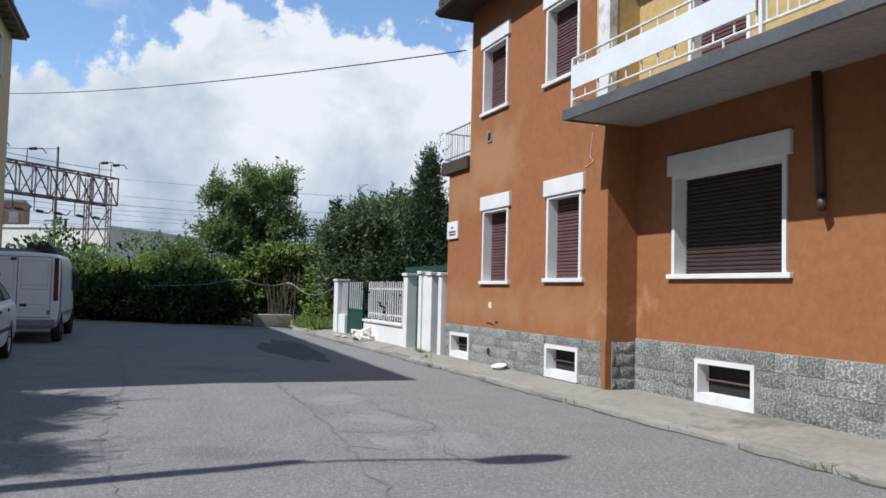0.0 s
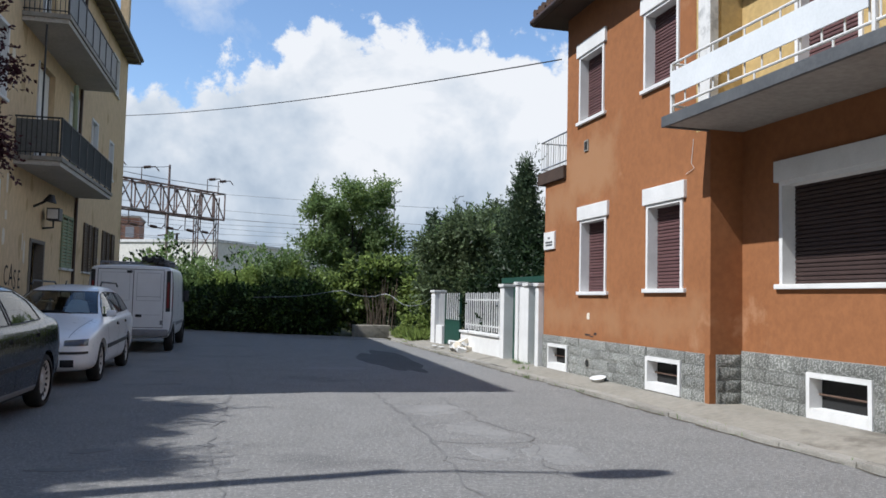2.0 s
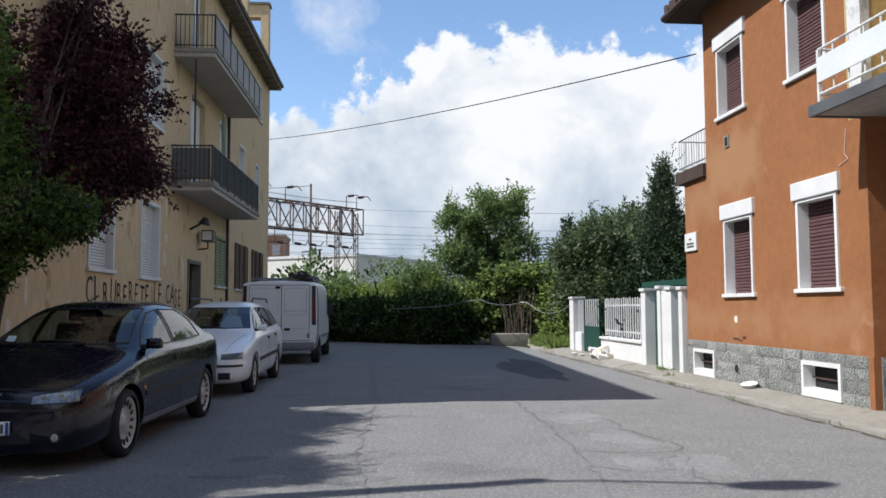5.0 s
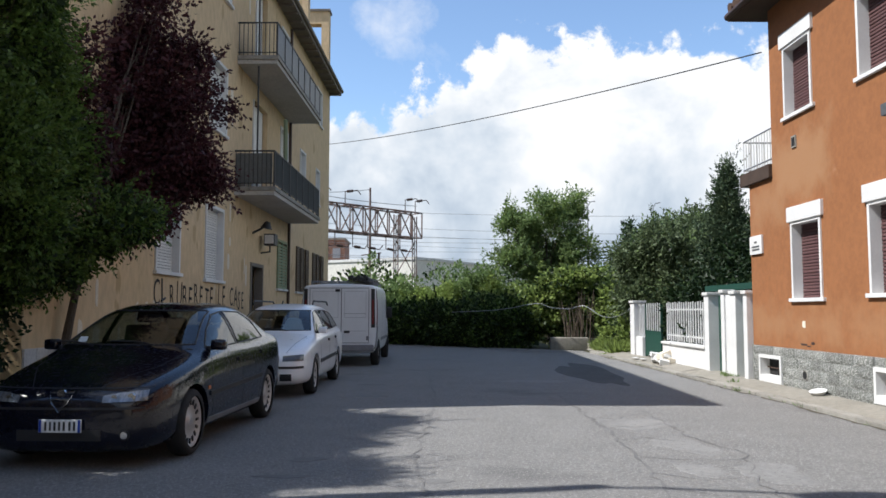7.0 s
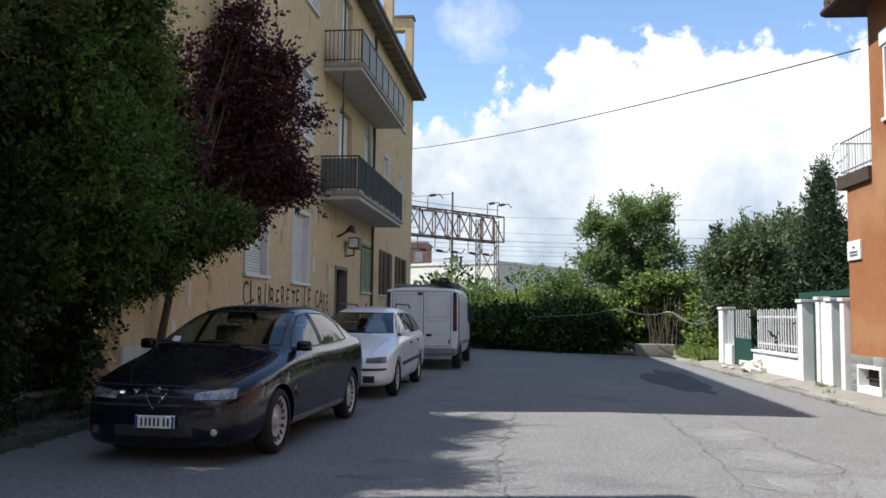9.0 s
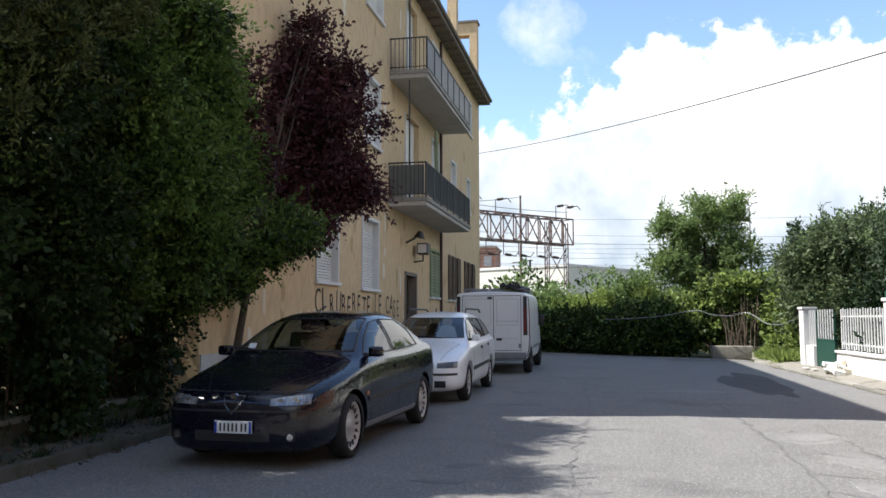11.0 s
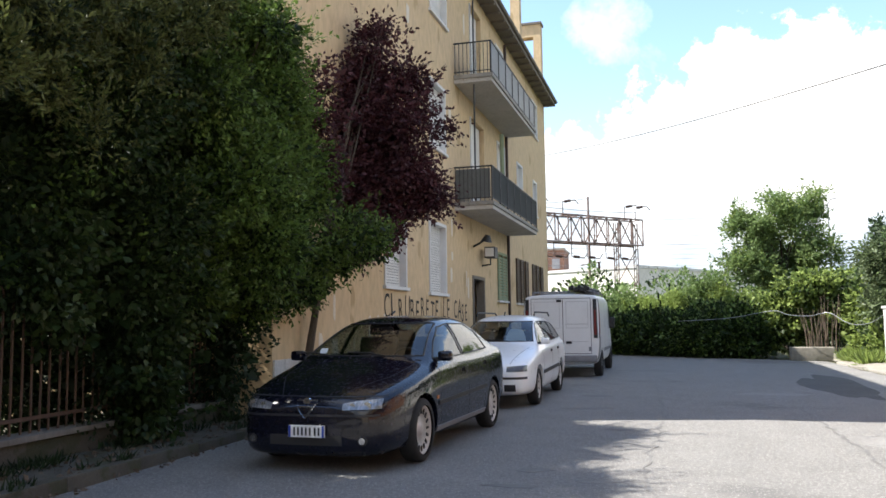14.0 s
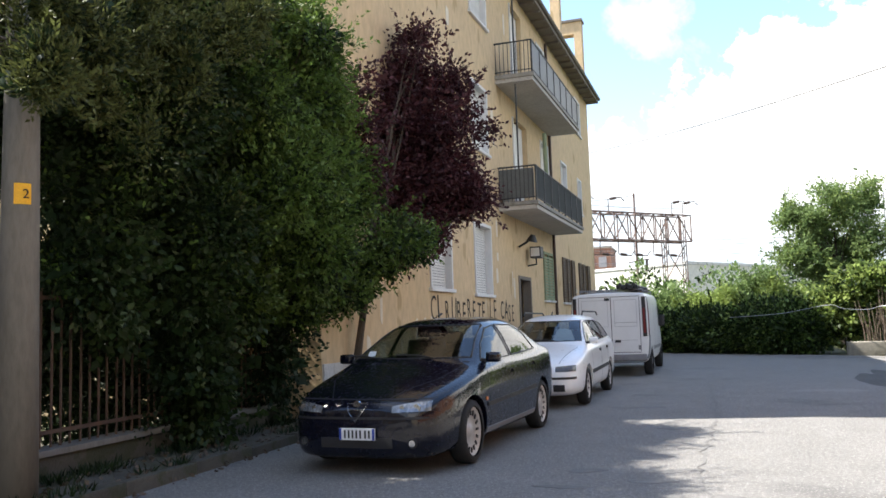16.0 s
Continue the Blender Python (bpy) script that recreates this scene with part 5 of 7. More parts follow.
tree("evergreen_oak", "dark grey-green evergreen behind the garden wall", (7.4, 23.8, 0.0),
     [(7.2, 23.8, 2.3, 1.3, 1.3, 1.4), (6.6, 24.4, 1.6, 0.9, 0.9, 1.1), (8.3, 23.6, 2.7, 1.1, 1.1, 1.2), (7.0, 23.6, 3.3, 0.8, 0.8, 0.6), (6.3, 25.0, 2.6, 0.7, 0.7, 0.7), (8.9, 25.5, 3.2, 1.2, 1.2, 1.3), (7.6, 25.6, 3.3, 0.9, 0.9, 0.8)],
     2.0, 0.12, 0.13, "leaf_grey", 2300, 0.15, 18, 81, 10, 0.45, 0.05, (("leaf_mid", 260, 0.12),), 0.5, 200, 0.18, twigs=420, split=8, qs=(0.25, 0.5))
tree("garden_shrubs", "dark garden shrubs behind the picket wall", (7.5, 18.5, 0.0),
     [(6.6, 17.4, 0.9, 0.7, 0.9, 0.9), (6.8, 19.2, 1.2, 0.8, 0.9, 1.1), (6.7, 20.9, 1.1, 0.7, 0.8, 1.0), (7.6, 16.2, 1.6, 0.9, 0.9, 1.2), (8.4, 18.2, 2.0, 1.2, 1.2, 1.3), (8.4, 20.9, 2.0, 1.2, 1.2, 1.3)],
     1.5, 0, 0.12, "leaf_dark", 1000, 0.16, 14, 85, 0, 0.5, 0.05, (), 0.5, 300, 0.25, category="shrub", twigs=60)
tree("cypress", "tall dark pointed cypress behind the garden", (8.15, 21.8, 0.0),
     [(8.15 + 0.05 * math.sin(i * 2.4), 21.8, 1.2 + i * 0.40, 1.02 - 0.098 * i, 1.02 - 0.098 * i, 0.55) for i in range(10)] + [(8.15, 21.8, 5.1, 0.09, 0.09, 0.3)],
     5.0, 0.1, 0.085, "leaf_cypress", 2300, 0.09, 22, 91, 4, 0.4, -0.4, (("leaf_grey", 500, 0.085),), 0.6, 300, 0.16, twigs=420)
tree("conifer", "small dark pointed conifer far off", (11.3, 45.0, 0.0),
     [(11.3, 45.0, 1.2 + i * 0.65, 0.95 - 0.11 * i, 0.95 - 0.11 * i, 0.75) for i in range(8)], 5, 0.1, 0.22, "leaf_cypress", 500, 0.14, 18, 95, 3, 0.4, -0.3, (), 0.6, 80, 0.3)
tree("broadleaf_tree", "distant green tree beyond the gardens", (13.0, 38.0, 0.0),
     [(13.0, 38, 3.4, 1.8, 1.6, 1.7), (14.0, 38, 4.8, 1.2, 1.2, 1.0), (11.8, 37.8, 4.2, 1.1, 1.1, 1.0), (15.6, 38, 4.0, 1.5, 1.4, 1.5)], 3.0, 0.15, 0.26, "leaf_mid", 900, 0.24, 14, 97, 10, 0.5, 0.1, (), 0.5, 100, 0.4, twigs=140, split=5)
tree("vine_shrubs", "bright green creepers beside the dry branches", (5.6, 27.4, 0.0),
     [(5.3, 28.4, 1.5, 0.9, 0.6, 0.8), (6.5, 27.2, 1.4, 0.6, 0.7, 0.9), (4.2, 28.6, 1.3, 0.7, 0.6, 0.9), (6.1, 25.9, 0.5, 0.4, 0.6, 0.5), (6.2, 24.6, 0.4, 0.4, 0.5, 0.4), (5.2, 28.2, 2.3, 0.8, 0.5, 0.4)],
     1, 0, 0.14, "leaf_light", 700, 0.15, 14, 101, 0, 0.7, 0.2, (("leaf_green", 300, 0.14),), 0.4, 120, 0.25, category="shrub", twigs=90)
tree("woods", "dark greenery along the railway", (2.0, 41.0, 0.0),
     [(x, 40.5 + 0.8 * math.sin(x), 1.3, 1.6, 1.4, 1.5 + 0.5 * math.sin(x * 1.7)) for x in np.linspace(-16, 24, 22)],
     1, 0, 0.2, "leaf_mid", 1700, 0.28, 16, 105, 0, 0.6, 0.0, (("leaf_dark", 700, 0.26),), 0.5, 500, 0.5, category="woods", twigs=200)
bpy.data.objects["woods"]["kind"] = "stuff"


def tufts(name, spots, height, mat, seed, label, category="weeds"):
    r = np.random.RandomState(seed)
    P, N = [], []
    for x, y, z, rad, n in spots:
        a = r.uniform(0, 6.28, n)
        d = rad * np.sqrt(r.uniform(0, 1, n))
        P.append(np.stack([x + d * np.cos(a), y + d * np.sin(a), np.full(n, z)], 1))
        N.append(np.stack([np.cos(a) * 0.5, np.sin(a) * 0.5, np.full(n, 1.3)], 1))
    ob = leaves(name, np.concatenate(P), np.concatenate(N), height, M[mat], None, seed, 0.14)
    return tagged(ob, label, category, "", "stuff")


rw = random.Random(2)
tufts("weeds", [(-4.62 + rw.uniform(-.12, .12), rw.uniform(3.5, 13), 0.07, 0.10, 26) for _ in range(26)] + [(-5.15 + rw.uniform(-.1, .1), rw.uniform(4.5, 10), 0.08, 0.16, 40) for _ in range(22)], 0.10, "leaf_dark", 6, "weeds along the mossy kerb")
tufts("weeds", [(5.42, 14.5, 0.11, 0.16, 130), (5.46, 14.9, 0.11, 0.1, 60), (5.05, 13.4, 0.1, 0.08, 40), (4.93, 12.9, 0.0, 0.08, 40)] + [(4.945, rw.uniform(4, 24), 0.0, 0.03, 5) for _ in range(40)], 0.07, "leaf_mid", 8, "weeds at the foot of pillars and kerb")
tufts("weeds", [(rw.uniform(5.4, 6.3), rw.uniform(23.0, 26.2), 0.05, 0.25, 120) for _ in range(18)], 0.35, "leaf_light", 9, "tall grass at the end of the pavement")
r = np.random.RandomState(3)
n = 900
P = np.stack([r.uniform(-5.2, -4.3, n), r.uniform(3.5, 12, n), np.full(n, 0.092)], 1)
P[P[:, 0] > -4.5, 2] = 0.012
tagged(leaves("fallen_leaves", P, r.normal(0, 1, (n, 3)) * np.array([1, 1, 0.08]), 0.06, M["deadwood"], None, 4, 0.6), "dry fallen leaves along the kerb", "leaves", "", "stuff")

# ---- parked vehicles ----
from mathutils.bvhtree import BVHTree

M["navy"] = surf("navy_car_paint", (0.0035, 0.004, 0.0105), (0.004, 0.0046, 0.0125), 2, 0.22, 0, coat=0.55, spec=0.25, mott=0.03)
M["white_car"] = surf("white_car_paint", (0.87, 0.87, 0.86), (0.90, 0.90, 0.89), 1, 0.35, 0, coat=0.7, c3=(0.76, 0.75, 0.73), s3=1.0, t3=0.6, w3=0.3, mott=0.04)
M["white_van"] = surf("white_van_paint", (0.68, 0.685, 0.69), (0.75, 0.755, 0.76), 1, 0.45, 0, coat=0.35, c3=(0.64, 0.63, 0.61), s3=1.1, t3=0.58, w3=0.25, mott=0.05)
# darker than the van's white, for shade drawn along pressed creases
M["van_line"] = surf("van_crease_shade", (0.42, 0.42, 0.43), (0.50, 0.50, 0.51), 3, 0.5, 0)
M["trim"] = surf("black_plastic", (0.018, 0.018, 0.019), (0.028, 0.028, 0.03), 6, 0.55, 0.1, 120)
M["grey_trim"] = surf("grey_plastic", (0.16, 0.16, 0.17), (0.22, 0.22, 0.23), 6, 0.55, 0.1, 120)
M["rubber"] = surf("tyre_rubber", (0.016, 0.016, 0.016), (0.03, 0.029, 0.028), 8, 0.85, 0.4, 80)
M["hubcap"] = surf("silver_hubcap", (0.46, 0.455, 0.445), (0.56, 0.555, 0.54), 8, 0.45, 0.1, 60, metal=0.3)
M["chrome"] = surf("chrome", (0.62, 0.62, 0.63), (0.70, 0.70, 0.71), 4, 0.12, 0, metal=1.0)
M["lamp_glass"] = surf("headlamp_lens", (0.07, 0.07, 0.075), (0.38, 0.39, 0.40), 16, 0.12, 0.3, 40, metal=0.5, coat=1.0, stretch=(3, 1, 1))
M["smoke"] = surf("smoky_lens", (0.05, 0.05, 0.05), (0.10, 0.10, 0.10), 12, 0.15, 0, coat=0.6)
M["amber"] = surf("amber_lens", (0.40, 0.12, 0.02), (0.5, 0.16, 0.03), 12, 0.2, 0, coat=0.8)
M["red_lens"] = surf("red_lens", (0.11, 0.003, 0.005), (0.16, 0.005, 0.007), 12, 0.35, 0, coat=0.3)
M["plate"] = surf("plate_white", (0.56, 0.57, 0.58), (0.62, 0.63, 0.64), 6, 0.5, 0)
M["plate_blue"] = surf("plate_blue", (0.01, 0.04, 0.26), (0.015, 0.05, 0.30), 6, 0.5, 0)
M["seat"] = surf("grey_seat_cloth", (0.035, 0.035, 0.038), (0.055, 0.055, 0.06), 12, 0.95, 0.3, 150)
M["window"] = glass("car_glass", (0.84, 0.92, 0.90), 0.0, 0.60, 1.55)
M["sticker"] = surf("paper_sticker", (0.55, 0.6, 0.62), (0.65, 0.7, 0.72), 9, 0.7, 0)


def loft(stations, sub=2):
    """A closed body from cross-sections (y, half width, underside, shoulder, top), smoothed."""
    bm = B()
    rings = []
    for y, hw, zb, zs, zt in stations:
        h = zs - zb
        half = [(0.80 * hw, zb), (0.95 * hw, zb + 0.05), (hw, zb + 0.30 * h), (hw, zb + 0.64 * h), (0.975 * hw, zs - 0.03), (0.90 * hw, zs + 0.30 * (zt - zs)), (0.5 * hw, zs + 0.92 * (zt - zs)), (0.0, zt)]
        pts = [(0.0, zb)] + half + [(-x, z) for x, z in half[-2::-1]]
        rings.append([bm.verts.new((x, y, z)) for x, z in pts])
    n = len(rings[0])
    for a, b in zip(rings, rings[1:]):
        for i in range(n):
            bm.faces.new((a[i], a[(i + 1) % n], b[(i + 1) % n], b[i]))
    bm.faces.new(rings[0])
    bm.faces.new(rings[-1][::-1])
    bmesh.ops.recalc_face_normals(bm, faces=bm.faces)
    return bm


def finish(bm, sub, cutters):
    """Smooth a cage and cut the wheel arches; gives a plain mesh."""
    me = bpy.data.meshes.new("cage")
    bm.to_mesh(me)
    bm.free()
    ob = new("cage", me)
    s = ob.modifiers.new("s", "SUBSURF")
    s.levels = s.render_levels = sub
    made = [ob]
    for y, z, r, hw in cutters:
        cb = B()
        for sx in (-1, 1):
            rod(cb, (sx * (hw - 0.27), y, z), (sx * (hw + 0.2), y, z), r, n=40)
        cm = bpy.data.meshes.new("cut")
        cb.to_mesh(cm)
        cb.free()
        co = new("cut", cm)
        made.append(co)
        m = ob.modifiers.new("b", "BOOLEAN")
        m.operation, m.object, m.solver = "DIFFERENCE", co, "EXACT"
    res = bpy.data.meshes.new_from_object(ob.evaluated_get(bpy.context.evaluated_depsgraph_get()))
    for o in made:
        bpy.data.objects.remove(o)
    return res


def body_part(me, mat, parent, name="body", label=""):
    me.materials.clear()
    me.materials.append(mat)
    ob = new(name, me)
    ob.parent = parent
    b = B()
    b.from_mesh(me)
    tree_ = BVHTree.FromBMesh(b)
    for f in b.faces:
        f.smooth = True
    for e in b.edges:
        if len(e.link_faces) == 2 and e.calc_face_angle(0) > 0.7:
            e.smooth = False
    b.to_mesh(me)
    b.free()
    return tagged(ob, label), tree_


def decal(tr, way, path, w0, w1, lift=0.004, thick=0.006, n=10):
    """A thin raised strip or plate that follows a body. way: 'R','L' (from the sides), 'F','K' (front, rear), 'T' (top).
    path: points along the middle in the two remaining axes; w0, w1: half width at its ends."""
    org = {"R": lambda a, b: ((3, a, b), (-1, 0, 0)), "L": lambda a, b: ((-3, a, b), (1, 0, 0)), "F": lambda a, b: ((a, 4, b), (0, -1, 0)),
           "K": lambda a, b: ((a, -4, b), (0, 1, 0)), "T": lambda a, b: ((a, b, 4), (0, 0, -1))}[way]
    pts = []
    for (a0, b0), (a1, b1) in zip(path, path[1:]):
        for i in range(n):
            pts.append((a0 + (a1 - a0) * i / n, b0 + (b1 - b0) * i / n))
    pts.append(path[-1])
    bm = B()
    prev = None
    N = len(pts)
    for i, (a, b) in enumerate(pts):
        q = pts[min(i + 1, N - 1)]
        p = pts[max(i - 1, 0)]
        d = Vector((q[0] - p[0], q[1] - p[1])).normalized()
        w = w0 + (w1 - w0) * i / (N - 1)
        row = []
        for s in (-1, -0.33, 0.33, 1):
            o, dr = org(a - d.y * w * s, b + d.x * w * s)
            hit = tr.ray_cast(Vector(o), Vector(dr))
            if hit[0] is None:
                row = None
                break
            row.append((hit[0] + hit[1] * lift, hit[0] - hit[1] * thick))
        if row:
            cur = [[bm.verts.new(v) for v in r] for r in row]
            if prev:
                for k in range(3):
                    bm.faces.new((prev[k][0], prev[k + 1][0], cur[k + 1][0], cur[k][0]))
                bm.faces.new((prev[0][1], prev[0][0], cur[0][0], cur[0][1]))
                bm.faces.new((prev[3][0], prev[3][1], cur[3][1], cur[3][0]))
            else:
                for k in range(3):
                    bm.faces.new((cur[k][0], cur[k + 1][0], cur[k + 1][1], cur[k][1]))
            prev = cur
        else:
            prev = None
    bmesh.ops.recalc_face_normals(bm, faces=bm.faces)
    return bm


def pane(c, nu=8, nv=6, bulge=0.03, out=(0, 0, 1)):
    """A curved four-cornered sheet."""
    c = [Vector(p) for p in c]
    o = Vector(out)
    bm = B()
    g = []
    for j in range(nv + 1):
        for i in range(nu + 1):
            u, v = i / nu, j / nv
            p = c[0].lerp(c[1], u).lerp(c[3].lerp(c[2], u), v) + o * bulge * (4 * u * (1 - u) * 0.6 + 4 * v * (1 - v) * 0.4)
            g.append(bm.verts.new(p))
    for j in range(nv):
        for i in range(nu):
            a = j * (nu + 1) + i
            f = bm.faces.new((g[a], g[a + 1], g[a + nu + 2], g[a + nu + 1]))
            f.normal_update()
            if f.normal.dot(o) < 0:
                f.normal_flip()
    return bm


def thicken(bm, t):
    bmesh.ops.recalc_face_normals(bm, faces=bm.faces)
    bmesh.ops.solidify(bm, geom=bm.faces[:], thickness=t)
    return bm


def beam(a, b, w, d, out):
    """A pillar of rectangular section from a to b; out: the outward side."""
    a, b, o = Vector(a), Vector(b), Vector(out).normalized()
    t = (b - a).normalized()
    s = t.cross(o).normalized()
    bm = B()
    q = [[p + s * sx * w + o * so * d for sx, so in ((-1, -1), (1, -1), (1, 1), (-1, 1))] for p in (a - t * 0.02, b + t * 0.02)]
    v = [[bm.verts.new(p) for p in r] for r in q]
    for i in range(4):
        bm.faces.new((v[0][i], v[0][(i + 1) % 4], v[1][(i + 1) % 4], v[1][i]))
    bm.faces.new(v[0][::-1])
    bm.faces.new(v[1])
    bmesh.ops.recalc_face_normals(bm, faces=bm.faces)
    return bm


def wheel(parent, x, y, r, w, slots, cap_r):
    s = 1 if x > 0 else -1
    bm = B()
    prof = [(-w / 2, cap_r), (-w / 2, r - 0.03), (-w / 2 + 0.02, r - 0.008), (-w / 2 + 0.05, r), (w / 2 - 0.05, r), (w / 2 - 0.02, r - 0.008), (w / 2, r - 0.03), (w / 2, cap_r)]
    n = 36
    rings = [[bm.verts.new((px, rr * math.cos(2 * math.pi * i / n), rr * math.sin(2 * math.pi * i / n))) for px, rr in prof] for i in range(n)]
    for i in range(n):
        a, b = rings[i], rings[(i + 1) % n]
        for k in range(len(prof) - 1):
            bm.faces.new((a[k], b[k], b[k + 1], a[k + 1]))
    bmesh.ops.recalc_face_normals(bm, faces=bm.faces)
    wh = thing_part("wheel", parent, (x, y, r))
    part("tyre", bm, M["rubber"], wh, "", True)
    bm = B()
    prof = [(0.05, 0.0), (0.052, 0.05), (0.035, 0.06), (0.032, cap_r * 0.55), (0.05, cap_r * 0.86), (0.075, cap_r * 0.95), (0.07, cap_r), (0.0, cap_r + 0.005)]
    rings = [[bm.verts.new((s * px, rr * math.cos(2 * math.pi * i / n), rr * math.sin(2 * math.pi * i / n))) for px, rr in prof] for i in range(n)]
    for i in range(n):
        a, b = rings[i], rings[(i + 1) % n]
        for k in range(len(prof) - 1):
            if (a[k].co - b[k].co).length < 1e-6:
                bm.faces.new((a[k], a[k + 1], b[k + 1]))
            else:
                bm.faces.new((a[k], b[k], b[k + 1], a[k + 1]))
    bmesh.ops.remove_doubles(bm, verts=bm.verts, dist=1e-5)
    bmesh.ops.recalc_face_normals(bm, faces=bm.faces)
    part("rim", bm, M["hubcap"], wh, "silver wheel trim", True)
    bm = B()
    box(bm, -0.006, 0.006, -0.013, 0.013, -0.026, 0.026, 0.004)
    for i in range(slots):
        t = 2 * math.pi * i / slots
        m = Matrix.Translation((s * 0.052, 0.76 * cap_r * math.cos(t), 0.76 * cap_r * math.sin(t))) @ Matrix.Rotation(t - math.pi / 2, 4, "X")
        if i == 0:
            s0 = part("slot", bm, M["trim"], wh)
            s0.matrix_basis = m
        else:
            share("slot", s0.data, wh, m)


def thing_part(name, parent, at):
    ob = new(name)
    ob.empty_display_size = 0.1
    ob.parent = parent
    ob.location = at
    return ob


def seat(parent, x, y, z, h=0.62):
    bm = B()
    box(bm, x - 0.24, x + 0.24, y - 0.22, y + 0.26, z - 0.12, z + 0.04, 0.04)
    s = part("seat", bm, M["seat"], parent, "", True)
    bm = B()
    box(bm, -0.24, 0.24, -0.06, 0.06, 0.0, h, 0.05)
    bmesh.ops.transform(bm, matrix=pose(x, y - 0.24, z, 14, 0, 0), verts=bm.verts)
    part("seat_back", bm, M["seat"], s, "", True)
    bm = B()
    box(bm, -0.13, 0.13, -0.045, 0.045, h + 0.03, h + 0.2, 0.04)
    bmesh.ops.transform(bm, matrix=pose(x, y - 0.24, z, 14, 0, 0), verts=bm.verts)
    part("headrest", bm, M["seat"], s, "", True)


def mirror_pair(car, x, y, z, mat):
    for s in (-1, 1):
        bm = B()
        box(bm, s * x - 0.0, s * (x + 0.15), y - 0.04, y + 0.06, z - 0.05, z + 0.055, 0.035)
        part("mirror", bm, mat, car, "", True)
        part("mirror_arm", box(B(), s * (x - 0.06), s * (x + 0.02), y - 0.02, y + 0.03, z - 0.05, z - 0.01), M["trim"], car)


def plate(car, tr, way, x, z):
    y = tr.ray_cast(Vector((x, 4 if way == "F" else -4, z)), Vector((0, -1 if way == "F" else 1, 0)))[0].y
    s = 1 if way == "F" else -1
    y0 = y + s * 0.035
    p = part("number_plate", box(B(), x - 0.18, x + 0.18, y0 - 0.02, y0, z - 0.052, z + 0.052, 0.004), M["plate"], car, "number plate with dark bars")
    for e in (-1, 1):
        part("plate_band", box(B(), x + e * 0.166 - 0.011, x + e * 0.166 + 0.011, min(y0, y0 + s * 0.002), max(y0, y0 + s * 0.002), z - 0.05, z + 0.05), M["plate_blue"], p)
    for i in range(7):
        xx = x - 0.125 + i * 0.039 + (0.01 if i > 1 else 0)
        part("plate_bar", box(B(), xx - 0.009, xx + 0.009, min(y0, y0 + s * 0.002), max(y0, y0 + s * 0.002), z - 0.035, z + 0.035), M["trim"], p)


def shell_cage(stations, cowl):
    """A car body with its greenhouse from cross-sections: y, half width, underside, shoulder, glass foot, roof edge, roof flank, crown."""
    bm = B()
    rings = []
    for y, hw, zb, zs, foot, edge, flank, zt in stations:
        h = zs - zb
        half = [(0.80 * hw, zb), (0.95 * hw, zb + 0.05), (hw, zb + 0.30 * h), (hw, zb + 0.68 * h), (0.98 * hw, zs), foot, edge, flank, (0.0, zt)]
        pts = [(0.0, zb)] + half + [(-x, z) for x, z in half[-2::-1]]
        rings.append([bm.verts.new((x, y, z)) for x, z in pts])
    n = len(rings[0])
    for a, b in zip(rings, rings[1:]):
        for i in range(n):
            bm.faces.new((a[i], a[(i + 1) % n], b[(i + 1) % n], b[i]))
    bm.faces.new(rings[0])
    bm.faces.new(rings[-1][::-1])
    bmesh.ops.recalc_face_normals(bm, faces=bm.faces)
    crease = bm.edges.layers.float.new("crease_edge")
    bm.edges.ensure_lookup_table()
    for e in bm.edges:
        for r, st in zip(rings, stations):
            if st[0] == cowl and e.verts[0] in r and e.verts[1] in r and min(e.verts[0].co.z, e.verts[1].co.z) > st[3] + 0.04:
                e[crease] = 0.75
    for i in (6, n - 6):                                   # the belt line under the side glass
        for a, b, st in zip(rings, rings[1:], stations[1:]):
            e = bm.edges.get((a[i], b[i]))
            if e and st[0] < cowl:
                e[crease] = 0.45
    return bm


def cut_panes(me, panes):
    """Cut panes out of a body along straight sight lines. panes: axis (0 from the side, 1 from the ends), sign, outline (u, z). Gives a bmesh for each."""
    bm = B()
    bm.from_mesh(me)
    res = []
    for k, sg, poly in panes:
        u = 1 - k
        cu, cz = sum(p[0] for p in poly) / len(poly), sum(p[1] for p in poly) / len(poly)
        lo = min(p[1] for p in poly) - 0.12
        near = lambda f: f.calc_center_median()[k] * sg > 0.1 and f.normal[k] * sg > 0.12 and f.calc_center_median().z > lo
        lines = []
        for p, q in zip(poly, poly[1:] + poly[:1]):
            nv = (-(q[1] - p[1]), q[0] - p[0])
            if nv[0] * (cu - p[0]) + nv[1] * (cz - p[1]) < 0:
                nv = (-nv[0], -nv[1])
            lines.append((p, nv))
            co, no = Vector((0, 0, p[1])), Vector((0, 0, nv[1]))
            co[u], no[u] = p[0], nv[0]
            bm.normal_update()
            fs = [f for f in bm.faces if near(f)]
            geom = set(fs)
            for f in fs:
                geom.update(f.verts)
                geom.update(f.edges)
            bmesh.ops.bisect_plane(bm, geom=list(geom), dist=1e-5, plane_co=co, plane_no=no.normalized())
        bm.normal_update()
        take = []
        for f in bm.faces:
            if near(f):
                c = f.calc_center_median()
                if all(nv[0] * (c[u] - p[0]) + nv[1] * (c.z - p[1]) > 0 for p, nv in lines):
                    take.append(f)
        pb = B()
        vm = {}
        for f in take:
            for v in f.verts:
                if v not in vm:
                    vm[v] = pb.verts.new(v.co)
            pb.faces.new([vm[v] for v in f.verts])
        pb.normal_update()
        res.append(pb)
        bmesh.ops.delete(bm, geom=take, context="FACES")
    bm.to_mesh(me)
    bm.free()
    return res


